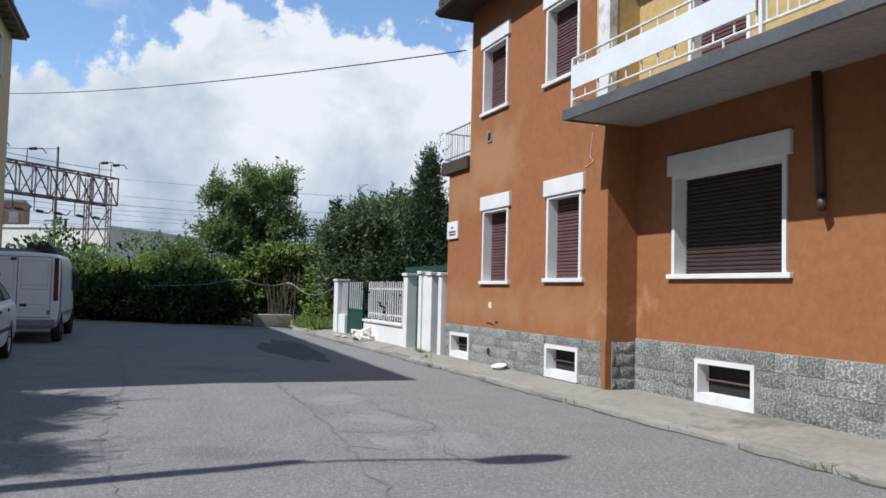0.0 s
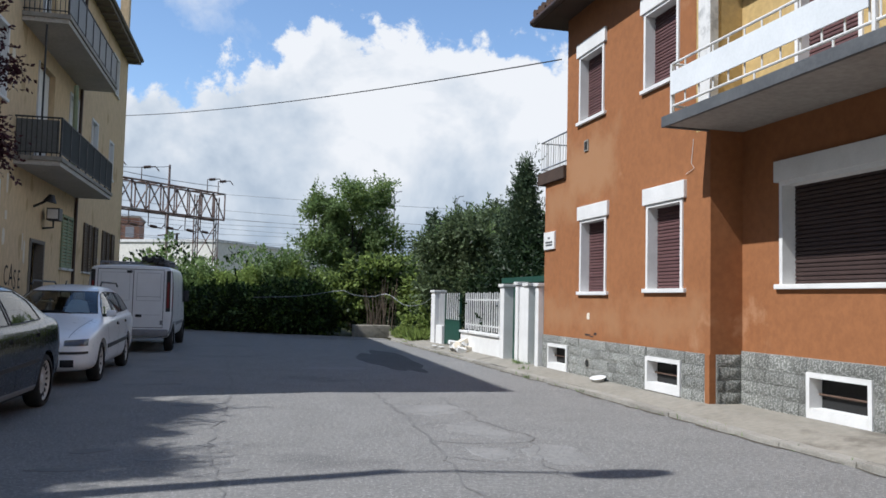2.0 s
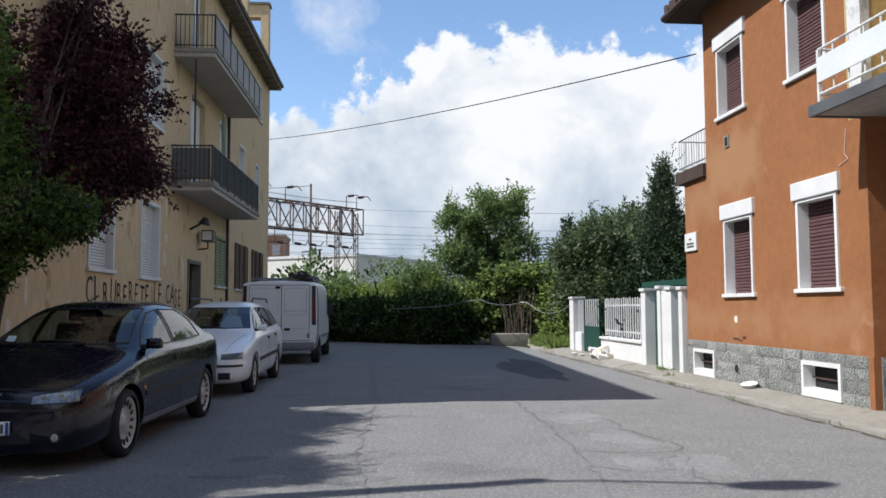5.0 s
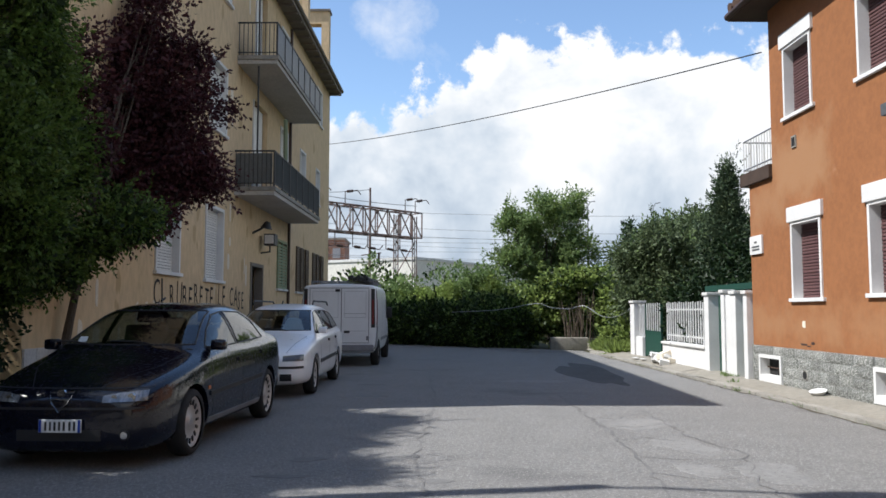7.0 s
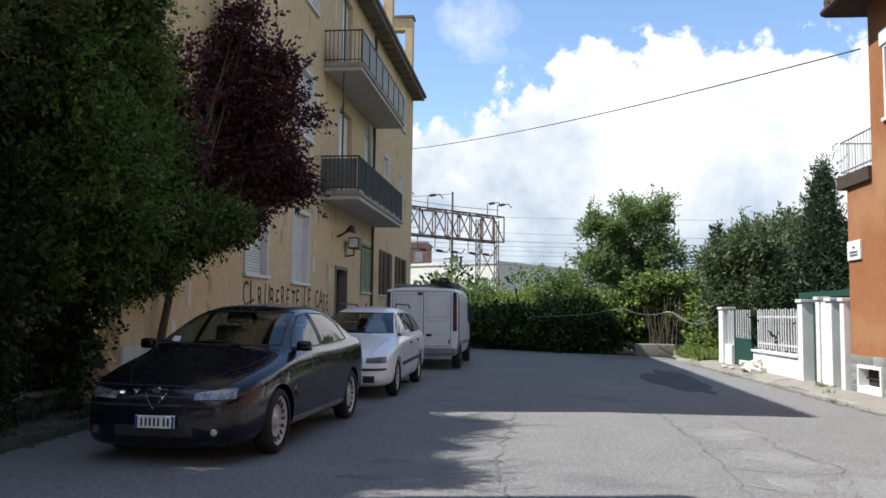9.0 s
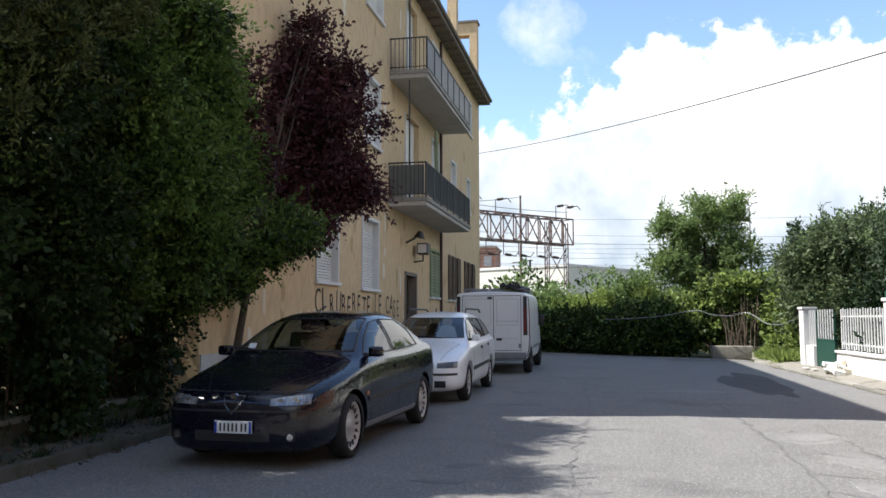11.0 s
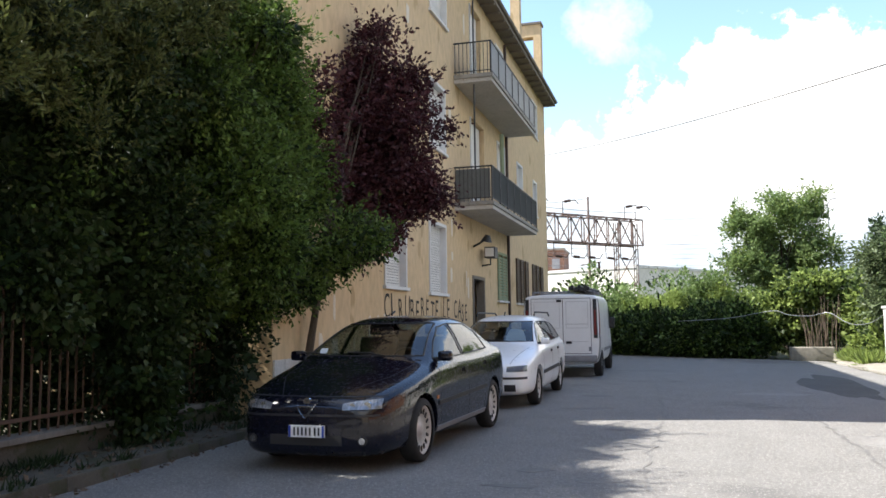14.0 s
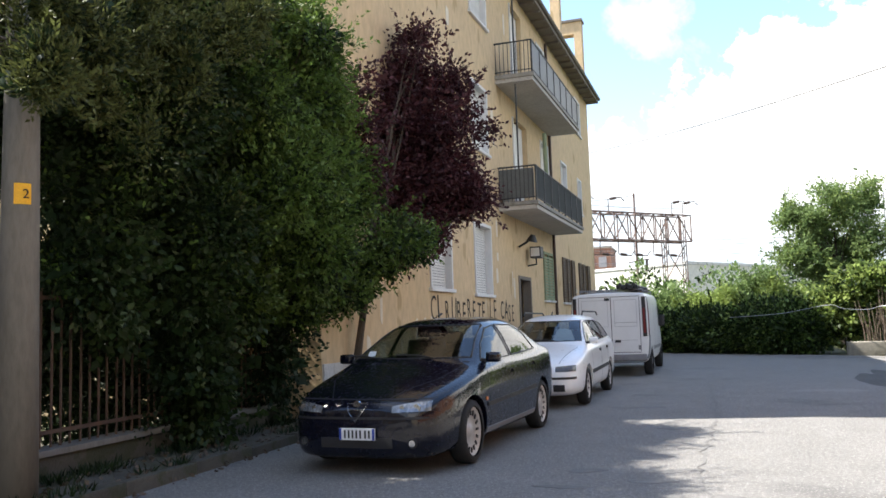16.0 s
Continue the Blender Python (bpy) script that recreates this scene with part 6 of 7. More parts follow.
def rim_loop(bm):
    """Points round the open edge of a sheet."""
    nxt = {}
    for e in bm.edges:
        if len(e.link_faces) == 1:
            for a, b in ((e.verts[0], e.verts[1]), (e.verts[1], e.verts[0])):
                nxt.setdefault(a, []).append(b)
    first = next(iter(nxt))
    pts, prev, cur = [first.co.copy()], None, first
    while True:
        step = [v for v in nxt[cur] if v is not prev]
        if not step or step[0] is first or len(pts) > 2000:
            break
        prev, cur = cur, step[0]
        pts.append(cur.co.copy())
    return pts + pts[:1]


def glazing(car, sheets, names, seal=0.009):
    for bm, name in zip(sheets, names):
        pts = rim_loop(bm)
        g = part(name, bm, M["window"], car, "", True)
        part("window_seal", path_rod(B(), pts, seal, 5), M["trim"], g)


# dark blue hatchback saloon
def blue_car(m):
    car = thing("blue_car", "dark blue hatchback parked at the kerb", "car", m)
    st = [(2.13, 0.44, 0.23, 0.48, (0.38, 0.52), (0.31, 0.54), (0.16, 0.555), 0.56), (2.08, 0.63, 0.155, 0.55, (0.56, 0.60), (0.48, 0.62), (0.25, 0.645), 0.655),
          (1.93, 0.745, 0.13, 0.61, (0.68, 0.665), (0.60, 0.69), (0.30, 0.72), 0.73), (1.60, 0.82, 0.14, 0.70, (0.76, 0.75), (0.68, 0.78), (0.35, 0.815), 0.825),
          (1.20, 0.852, 0.15, 0.78, (0.79, 0.825), (0.70, 0.86), (0.36, 0.895), 0.905), (0.98, 0.857, 0.155, 0.83, (0.79, 0.875), (0.71, 0.915), (0.36, 0.958), 0.97),
          (0.56, 0.857, 0.155, 0.865, (0.79, 0.91), (0.655, 1.155), (0.34, 1.19), 1.205), (0.15, 0.857, 0.155, 0.88, (0.79, 0.925), (0.58, 1.340), (0.31, 1.376), 1.382),
          (-0.30, 0.857, 0.155, 0.875, (0.79, 0.918), (0.575, 1.375), (0.31, 1.408), 1.413), (-0.92, 0.857, 0.155, 0.89, (0.78, 0.935), (0.575, 1.368), (0.30, 1.402), 1.408),
          (-1.38, 0.85, 0.18, 0.915, (0.76, 0.965), (0.575, 1.255), (0.31, 1.305), 1.315), (-1.80, 0.83, 0.20, 0.945, (0.73, 1.0), (0.61, 1.05), (0.33, 1.085), 1.095),
          (-2.02, 0.78, 0.24, 0.94, (0.68, 0.99), (0.55, 1.02), (0.30, 1.04), 1.045), (-2.11, 0.70, 0.32, 0.88, (0.60, 0.93), (0.48, 0.95), (0.25, 0.965), 0.97)]
    me = finish(shell_cage(st, 0.98), 3, [(1.27, 0.30, 0.345, 0.855), (-1.27, 0.30, 0.345, 0.855)])
    front = [(0.78, 0.948), (0.50, 1.115), (0.14, 1.268), (-0.15, 1.302), (-0.12, 0.958)]
    rear = [(-0.20, 0.962), (-0.23, 1.306), (-0.82, 1.300), (-1.12, 1.19), (-1.24, 0.995)]
    sheets = cut_panes(me, [(0, 1, front), (0, 1, rear), (0, -1, front), (0, -1, rear), (1, 1, [(-0.66, 0.985), (0.66, 0.985), (0.52, 1.315), (-0.52, 1.315)]), (1, -1, [(-0.56, 1.10), (0.56, 1.10), (0.46, 1.32), (-0.46, 1.32)])])
    body, tr = body_part(me, M["navy"], car)
    glazing(car, sheets, ["side_window"] * 4 + ["windscreen", "rear_window"])
    for x in (-0.30, 0.32):
        part("wiper", path_rod(B(), [(x, 0.965, 0.985), (x + 0.22, 0.92, 1.015), (x + 0.46, 0.91, 1.02)], 0.009), M["trim"], car)
    for x in (-0.745, 0.745):
        for y in (1.27, -1.27):
            wheel(car, x, y, 0.30, 0.185, 16, 0.232)
    part("floor_pan", box(B(), -0.6, 0.6, -1.8, 1.5, 0.22, 0.30), M["trim"], car)
    part("headliner", pane([(-0.5, 0.05, 1.315), (0.5, 0.05, 1.315), (0.5, -0.95, 1.33), (-0.5, -0.95, 1.33)], 8, 8, 0.03), M["seat"], car)
    part("rear_bench", box(B(), -0.62, 0.62, -1.20, -1.05, 0.45, 1.08, 0.05), M["seat"], car, "", True)
    part("parcel_shelf", box(B(), -0.62, 0.62, -1.55, -1.12, 0.90, 0.94, 0.01), M["trim"], car)
    part("dashboard", box(B(), -0.68, 0.68, 0.55, 0.95, 0.70, 0.955, 0.05), M["trim"], car, "", True)
    for x in (-0.36, 0.36):
        seat(car, x, 0.0, 0.55)
        seat(car, x, -0.85, 0.55, 0.50)
    bm = B()
    for i in range(24):
        a, b = 2 * math.pi * i / 24, 2 * math.pi * (i + 1) / 24
        rod(bm, (-0.36 + 0.19 * math.cos(a), 0.45 + 0.07 * math.sin(a), 0.88 + 0.17 * math.sin(a)), (-0.36 + 0.19 * math.cos(b), 0.45 + 0.07 * math.sin(b), 0.88 + 0.17 * math.sin(b)), 0.014, n=6)
    part("steering_wheel", bm, M["trim"], car)
    part("rear_view_mirror", box(B(), -0.11, 0.11, 0.30, 0.33, 1.20, 1.27, 0.01), M["trim"], car)
    mirror_pair(car, 0.79, 0.70, 0.975, M["navy"])
    for s in (-1, 1):
        h = part("headlamp", decal(tr, "F", [(s * 0.36, 0.586), (s * 0.47, 0.598), (s * 0.68, 0.610)], 0.026, 0.040, 0.010, 0.02, 14), M["lamp_glass"], car, "clear headlamp")
        for hx, hr in ((0.45, 0.026), (0.58, 0.036)):
            q = tr.ray_cast(Vector((s * hx, 4, 0.60)), Vector((0, -1, 0)))[0]
            part("reflector", rod(B(), (q.x, q.y - 0.03, q.z), (q.x, q.y + 0.013, q.z), hr, n=18), M["chrome"], h)
        way = "R" if s > 0 else "L"
        part("turn_lamp", decal(tr, way, [(0.96, 0.58), (0.90, 0.58)], 0.018, 0.018, 0.006, 0.01), M["amber"], car)
        part("side_moulding", decal(tr, way, [(0.90, 0.52), (-0.90, 0.56)], 0.022, 0.022, 0.012, 0.01, 24), M["trim"], car)
        part("sill_trim", decal(tr, way, [(0.90, 0.265), (-0.90, 0.265)], 0.025, 0.025, 0.008, 0.01, 24), M["grey_trim"], car)
        for seam in ([(0.80, 0.86), (0.83, 0.6), (0.80, 0.30)], [(-0.15, 0.89), (-0.17, 0.30)], [(-1.02, 0.92), (-0.98, 0.72), (-0.86, 0.6), (-0.84, 0.30)]):
            part("door_seam", decal(tr, way, seam, 0.0035, 0.0035, 0.0012, 0.004, 16), M["trim"], car)
        part("door_handle", decal(tr, way, [(0.02, 0.80), (-0.11, 0.805)], 0.022, 0.022, 0.02, 0.01, 6), M["navy"], car)
        part("door_handle", decal(tr, way, [(-0.88, 0.83), (-1.0, 0.835)], 0.022, 0.022, 0.02, 0.01, 6), M["navy"], car)
        part("waist_crease", decal(tr, way, [(1.45, 0.735), (0.4, 0.80), (-1.0, 0.86)], 0.004, 0.004, 0.004, 0.002, 24), M["navy"], car)
        q = tr.ray_cast(Vector((s * 0.55, 4, 0.30)), Vector((0, -1, 0)))[0]
        f = part("fog_lamp", rod(B(), (q.x, q.y - 0.04, q.z), (q.x, q.y + 0.012, q.z), 0.042, n=20), M["trim"], car)
        part("lens", rod(B(), (q.x, q.y, q.z), (q.x, q.y + 0.016, q.z), 0.03, n=18), M["chrome"], f)
        part("tail_lamp", decal(tr, "K", [(s * 0.40, 0.80), (s * 0.66, 0.80)], 0.06, 0.06, 0.008, 0.02, 8), M["red_lens"], car)
        part("bonnet_seam", decal(tr, "T", [(s * 0.30, 2.0), (s * 0.56, 1.5), (s * 0.64, 1.0)], 0.004, 0.004, 0.0015, 0.004, 16), M["trim"], car)
    part("bumper_groove", decal(tr, "F", [(-0.68, 0.515), (0.68, 0.515)], 0.010, 0.010, 0.002, 0.01, 40), M["trim"], car)
    part("lower_intake", decal(tr, "F", [(-0.36, 0.30), (0.36, 0.30)], 0.045, 0.045, 0.003, 0.01, 30), M["trim"], car)
    bm = B()
    sh = [(-0.105, 0.645), (0.105, 0.645), (0.07, 0.565), (0.0, 0.485), (-0.07, 0.565)]
    fr = [tr.ray_cast(Vector((x, 4, z)), Vector((0, -1, 0)))[0] for x, z in sh]
    g = part("grille_frame", path_rod(bm, [(p.x, p.y + 0.012, p.z) for p in fr + fr[:1]], 0.0025), M["chrome"], car, "chrome shield frame")
    bm = B()
    bm.faces.new([bm.verts.new((p.x, p.y + 0.006, p.z)) for p in fr])
    part("grille", thicken(bm, 0.02), M["trim"], g)
    part("emblem", rod(B(), (0, fr[0].y + 0.0, 0.632), (0, fr[0].y + 0.03, 0.632), 0.035, n=20), M["chrome"], car, "small round emblem")
    for z in (0.59,):
        part("grille_bar", box(B(), -0.08, 0.08, fr[2].y + 0.008, fr[2].y + 0.02, z - 0.004, z + 0.004), M["chrome"], car)
    part("bonnet_gap", decal(tr, "F", [(-0.70, 0.672), (0.70, 0.672)], 0.004, 0.004, 0.002, 0.006, 40), M["trim"], car)
    plate(car, tr, "F", -0.03, 0.38)
    part("sticker", pane([(0.44, 0.865, 1.0), (0.53, 0.865, 1.0), (0.52, 0.82, 1.06), (0.44, 0.82, 1.06)], 2, 2, 0), M["sticker"], car, "paper sticker behind the windscreen")
    part("aerial", rod(B(), (0.0, 0.1, 1.42), (0.0, 0.0, 1.45), 0.012), M["trim"], car)
    return car


blue_car(pose(-2.75, 8.68, 0.0, 0, 0, 176.3) @ Matrix.Diagonal((0.94, 1, 0.965, 1)))


def white_estate(m):
    car = thing("white_estate_car", "white estate car with black side strips", "car", m)
    st = [(2.24, 0.52, 0.30, 0.50, (0.44, 0.53), (0.35, 0.55), (0.17, 0.565), 0.57), (2.18, 0.70, 0.23, 0.57, (0.62, 0.62), (0.54, 0.645), (0.27, 0.67), 0.68),
          (2.02, 0.80, 0.19, 0.64, (0.73, 0.69), (0.64, 0.72), (0.32, 0.75), 0.76), (1.68, 0.85, 0.18, 0.72, (0.78, 0.775), (0.69, 0.81), (0.35, 0.845), 0.855),
          (1.27, 0.868, 0.18, 0.79, (0.80, 0.84), (0.71, 0.88), (0.36, 0.92), 0.93), (1.03, 0.87, 0.18, 0.83, (0.80, 0.88), (0.72, 0.925), (0.36, 0.97), 0.985),
          (0.62, 0.87, 0.18, 0.865, (0.795, 0.91), (0.66, 1.165), (0.34, 1.20), 1.215), (0.22, 0.87, 0.18, 0.88, (0.795, 0.925), (0.60, 1.36), (0.31, 1.41), 1.42),
          (-0.30, 0.87, 0.18, 0.895, (0.795, 0.935), (0.595, 1.41), (0.31, 1.455), 1.465), (-1.20, 0.87, 0.18, 0.91, (0.79, 0.95), (0.595, 1.40), (0.31, 1.45), 1.46),
          (-1.75, 0.86, 0.19, 0.92, (0.775, 0.96), (0.59, 1.37), (0.31, 1.42), 1.43), (-2.05, 0.84, 0.21, 0.93, (0.76, 0.97), (0.61, 1.18), (0.32, 1.22), 1.23),
          (-2.18, 0.80, 0.25, 0.93, (0.73, 0.96), (0.62, 1.0), (0.33, 1.02), 1.03), (-2.23, 0.72, 0.32, 0.88, (0.66, 0.91), (0.55, 0.93), (0.28, 0.94), 0.945)]
    me = finish(shell_cage(st, 1.03), 3, [(1.27, 0.30, 0.345, 0.87), (-1.27, 0.30, 0.345, 0.87)])
    front = [(0.80, 0.968), (0.52, 1.135), (0.17, 1.292), (-0.10, 1.332), (-0.07, 0.985)]
    rear = [(-0.15, 0.987), (-0.18, 1.335), (-0.98, 1.335), (-0.98, 1.0)]
    cargo = [(-1.06, 1.003), (-1.06, 1.332), (-1.62, 1.295), (-1.86, 1.03)]
    sheets = cut_panes(me, [(0, 1, front), (0, 1, rear), (0, 1, cargo), (0, -1, front), (0, -1, rear), (0, -1, cargo), (1, 1, [(-0.68, 1.0), (0.68, 1.0), (0.54, 1.335), (-0.54, 1.335)]), (1, -1, [(-0.58, 1.07), (0.58, 1.07), (0.50, 1.33), (-0.50, 1.33)])])
    body, tr = body_part(me, M["white_car"], car)
    glazing(car, sheets, ["side_window"] * 6 + ["windscreen", "rear_window"])
    for x in (-0.30, 0.32):
        part("wiper", path_rod(B(), [(x, 1.01, 1.0), (x + 0.22, 0.96, 1.03), (x + 0.46, 0.95, 1.035)], 0.009), M["trim"], car)
    for x in (-0.76, 0.76):
        for y in (1.27, -1.27):
            wheel(car, x, y, 0.30, 0.185, 9, 0.215)
        s = 1 if x > 0 else -1
        rk = part("roof_rack_rail", path_rod(B(), [(s * 0.56, 0.05, 1.44), (s * 0.56, -0.05, 1.50), (s * 0.56, -1.55, 1.50), (s * 0.56, -1.70, 1.44)], 0.016), M["trim"], car)
    part("floor_pan", box(B(), -0.6, 0.6, -2.0, 1.5, 0.22, 0.30), M["trim"], car)
    part("dashboard", box(B(), -0.68, 0.68, 0.6, 1.0, 0.70, 0.955, 0.05), M["trim"], car, "", True)
    for x in (-0.36, 0.36):
        seat(car, x, 0.05, 0.55)
        seat(car, x, -0.85, 0.55, 0.5)
    mirror_pair(car, 0.81, 0.78, 1.0, M["white_car"])
    for s in (-1, 1):
        way = "R" if s > 0 else "L"
        part("headlamp", decal(tr, "F", [(s * 0.48, 0.605), (s * 0.77, 0.615)], 0.036, 0.045, 0.010, 0.02, 14), M["smoke"], car, "dark-shaded headlamp")
        part("fog_lamp", decal(tr, "F", [(s * 0.44, 0.33), (s * 0.62, 0.33)], 0.05, 0.05, 0.006, 0.01, 8), M["trim"], car)
        part("side_moulding", decal(tr, way, [(0.90, 0.50), (-0.90, 0.53)], 0.03, 0.03, 0.012, 0.01, 24), M["trim"], car)
        for seam in ([(0.82, 0.88), (0.84, 0.28)], [(-0.14, 0.90), (-0.16, 0.28)], [(-1.05, 0.92), (-0.9, 0.6), (-0.86, 0.28)]):
            part("door_seam", decal(tr, way, seam, 0.004, 0.004, 0.0012, 0.004, 16), M["grey_trim"], car)
        part("door_handle", decal(tr, way, [(0.0, 0.82), (-0.12, 0.82)], 0.022, 0.022, 0.02, 0.01, 6), M["trim"], car)
        part("door_handle", decal(tr, way, [(-0.85, 0.84), (-0.97, 0.84)], 0.022, 0.022, 0.02, 0.01, 6), M["trim"], car)
        part("bonnet_seam", decal(tr, "T", [(s * 0.52, 2.1), (s * 0.66, 1.1)], 0.004, 0.004, 0.0015, 0.004, 16), M["grey_trim"], car)
        part("tail_lamp", decal(tr, "K", [(s * 0.60, 0.70), (s * 0.72, 0.70)], 0.12, 0.12, 0.008, 0.02, 8), M["red_lens"], car)
    part("bumper_strip", decal(tr, "F", [(-0.78, 0.475), (0.78, 0.475)], 0.018, 0.018, 0.006, 0.01, 40), M["trim"], car)
    part("grille", decal(tr, "F", [(-0.25, 0.625), (0.25, 0.625)], 0.028, 0.028, 0.006, 0.01, 20), M["trim"], car)
    part("lower_intake", decal(tr, "F", [(-0.32, 0.33), (0.32, 0.33)], 0.05, 0.05, 0.004, 0.01, 30), M["trim"], car)
    plate(car, tr, "F", 0.0, 0.42)
    part("paper", pane([(-0.55, 0.80, 1.0), (-0.15, 0.86, 0.985), (-0.2, 0.55, 1.2), (-0.45, 0.58, 1.18)], 4, 4, 0.03), M["sticker"], car, "pale sunshade behind the windscreen")
    part("aerial", rod(B(), (0.0, 0.1, 1.45), (0.0, 0.03, 1.50), 0.012), M["trim"], car)
    return car


white_estate(pose(-2.43, 14.0, 0.0, 0, 0, 178.7) @ Matrix.Diagonal((0.90, 1, 0.955, 1)))


def van(m):
    car = thing("white_van", "white panel van with closed rear doors", "van", m)
    st = [(-2.28, 0.90, 0.40, 1.87, 1.915), (-2.265, 0.925, 0.35, 1.90, 1.945), (-2.15, 0.94, 0.30, 1.915, 1.965), (-1.55, 0.945, 0.28, 1.92, 1.975), (-0.5, 0.95, 0.28, 1.92, 1.975), (0.5, 0.95, 0.28, 1.92, 1.975), (0.85, 0.945, 0.28, 1.84, 1.95),
          (1.1, 0.94, 0.28, 1.62, 1.82), (1.45, 0.93, 0.28, 1.30, 1.48), (1.75, 0.92, 0.28, 1.08, 1.18), (2.15, 0.88, 0.28, 0.86, 0.98), (2.42, 0.78, 0.32, 0.70, 0.78), (2.48, 0.66, 0.40, 0.60, 0.64)]
    body, tr = body_part(finish(loft(st), 2, [(1.55, 0.32, 0.37, 0.945), (-1.55, 0.32, 0.37, 0.945)]), M["white_van"], car)
    for x in (-0.83, 0.83):
        for y in (1.55, -1.55):
            wheel(car, x, y, 0.32, 0.20, 8, 0.20)
    for s in (-1, 1):
        way = "R" if s > 0 else "L"
        part("corner_column", decal(tr, "K", [(s * 0.84, 0.92), (s * 0.83, 1.84)], 0.05, 0.045, 0.006, 0.02, 12), M["trim"], car, "black corner strip")
        part("corner_column", decal(tr, way, [(-2.20, 0.92), (-2.17, 1.84)], 0.05, 0.045, 0.006, 0.02, 12), M["trim"], car, "black corner strip")
        part("tail_lamp", decal(tr, "K", [(s * 0.835, 1.0), (s * 0.83, 1.58)], 0.03, 0.026, 0.012, 0.02, 12), M["red_lens"], car, "tall red tail lamp")
        part("tail_lamp", decal(tr, way, [(-2.215, 1.0), (-2.19, 1.58)], 0.035, 0.03, 0.012, 0.02, 12), M["red_lens"], car, "tall red tail lamp")
        part("corner_guard", decal(tr, way, [(-2.14, 0.95), (-2.14, 0.42)], 0.09, 0.09, 0.01, 0.01, 10), M["grey_trim"], car)
        part("window", decal(tr, way, [(0.98, 1.38), (0.42, 1.38)], 0.26, 0.26, 0.006, 0.01, 10), M["trim"], car, "dark cab door window")
        part("side_moulding", decal(tr, way, [(1.05, 0.62), (-1.05, 0.62)], 0.04, 0.04, 0.01, 0.01, 20), M["grey_trim"], car)
        for seam in ([(1.05, 1.1), (1.05, 0.35)], [(0.30, 1.78), (0.30, 0.35)], [(-0.75, 1.78), (-0.75, 0.35)]):
            part("door_seam", decal(tr, way, seam, 0.005, 0.005, 0.0015, 0.004, 20), M["grey_trim"], car)
        bm = B()
        box(bm, s * 0.93, s * 1.08, 1.05, 1.15, 1.12, 1.42, 0.03)
        part("mirror", bm, M["trim"], car, "", True)
        part("hinge", decal(tr, "K", [(s * 0.70, 0.62), (s * 0.70, 0.72)], 0.03, 0.03, 0.012, 0.01, 4), M["grey_trim"], car)
    part("door_gap", decal(tr, "K", [(0.05, 0.58), (0.05, 1.84)], 0.008, 0.008, 0.002, 0.006, 20), M["trim"], car)
    for z in (0.56, 1.855):
        part("door_gap", decal(tr, "K", [(-0.74, z), (0.74, z)], 0.006, 0.006, 0.002, 0.006, 20), M["trim"], car)
    for x in (-0.73, 0.73):
        part("door_gap", decal(tr, "K", [(x, 0.58), (x, 1.84)], 0.006, 0.006, 0.002, 0.006, 20), M["trim"], car)
    # strips that paint crease shade on the smooth rear doors
    for x0, x1 in ((-0.66, -0.03), (0.13, 0.66)):
        for path in ([(x0, 1.16), (x0, 1.78), (x1, 1.78), (x1, 1.16), (x0, 1.16)], [(x0, 0.84), (x1, 0.84)]):
            part("panel_crease", decal(tr, "K", path, 0.006, 0.006, 0.002, 0.004, 10), M["van_line"], car)
    part("number_plate", decal(tr, "K", [(-0.62, 0.70), (-0.16, 0.70)], 0.055, 0.055, 0.008, 0.01, 6), M["plate"], car)
    # grey strip drawn as the shade of a recess
    part("door_recess", decal(tr, "K", [(0.12, 1.25), (0.66, 1.25)], 0.004, 0.004, 0.004, 0.004, 10), M["grey_trim"], car)
    part("door_handle", decal(tr, "K", [(-0.10, 1.80), (0.02, 1.80)], 0.03, 0.03, 0.012, 0.01, 4), M["trim"], car)
    part("door_handle", decal(tr, "K", [(0.12, 0.82), (0.26, 0.82)], 0.03, 0.03, 0.012, 0.01, 4), M["trim"], car)
    part("rear_bumper", box(B(), -0.86, 0.86, -2.36, -2.2, 0.36, 0.52, 0.03), M["grey_trim"], car, "", True)
    part("windscreen", decal(tr, "T", [(-0.72, 1.25), (0.72, 1.25)], 0.26, 0.26, 0.006, 0.01, 20), M["trim"], car, "windscreen")
    for y in (-1.7, -0.4, 0.6):
        part("roof_bar", rod(B(), (-0.8, y, 2.03), (0.8, y, 2.03), 0.02), M["grey_trim"], car)
        for x in (-0.78, 0.78):
            part("bar_foot", rod(B(), (x, y, 1.90), (x, y, 2.03), 0.018), M["grey_trim"], car)
    bm = B()
    for i in range(9):
        rod(bm, (0.22 + 0.055 * i, -2.1, 2.10 + 0.04 * math.sin(i * 2)), (0.26 + 0.05 * i, 0.9, 2.10 + 0.04 * math.cos(i * 3)), 0.045, n=8)
    part("roof_load", bm, M["trim"], car, "bundle of dark tubes on the roof")
    return car


van(pose(-1.93, 20.95, 0.0, 0, 0, -1.1) @ Matrix.Diagonal((0.92, 1, 0.96, 1)))

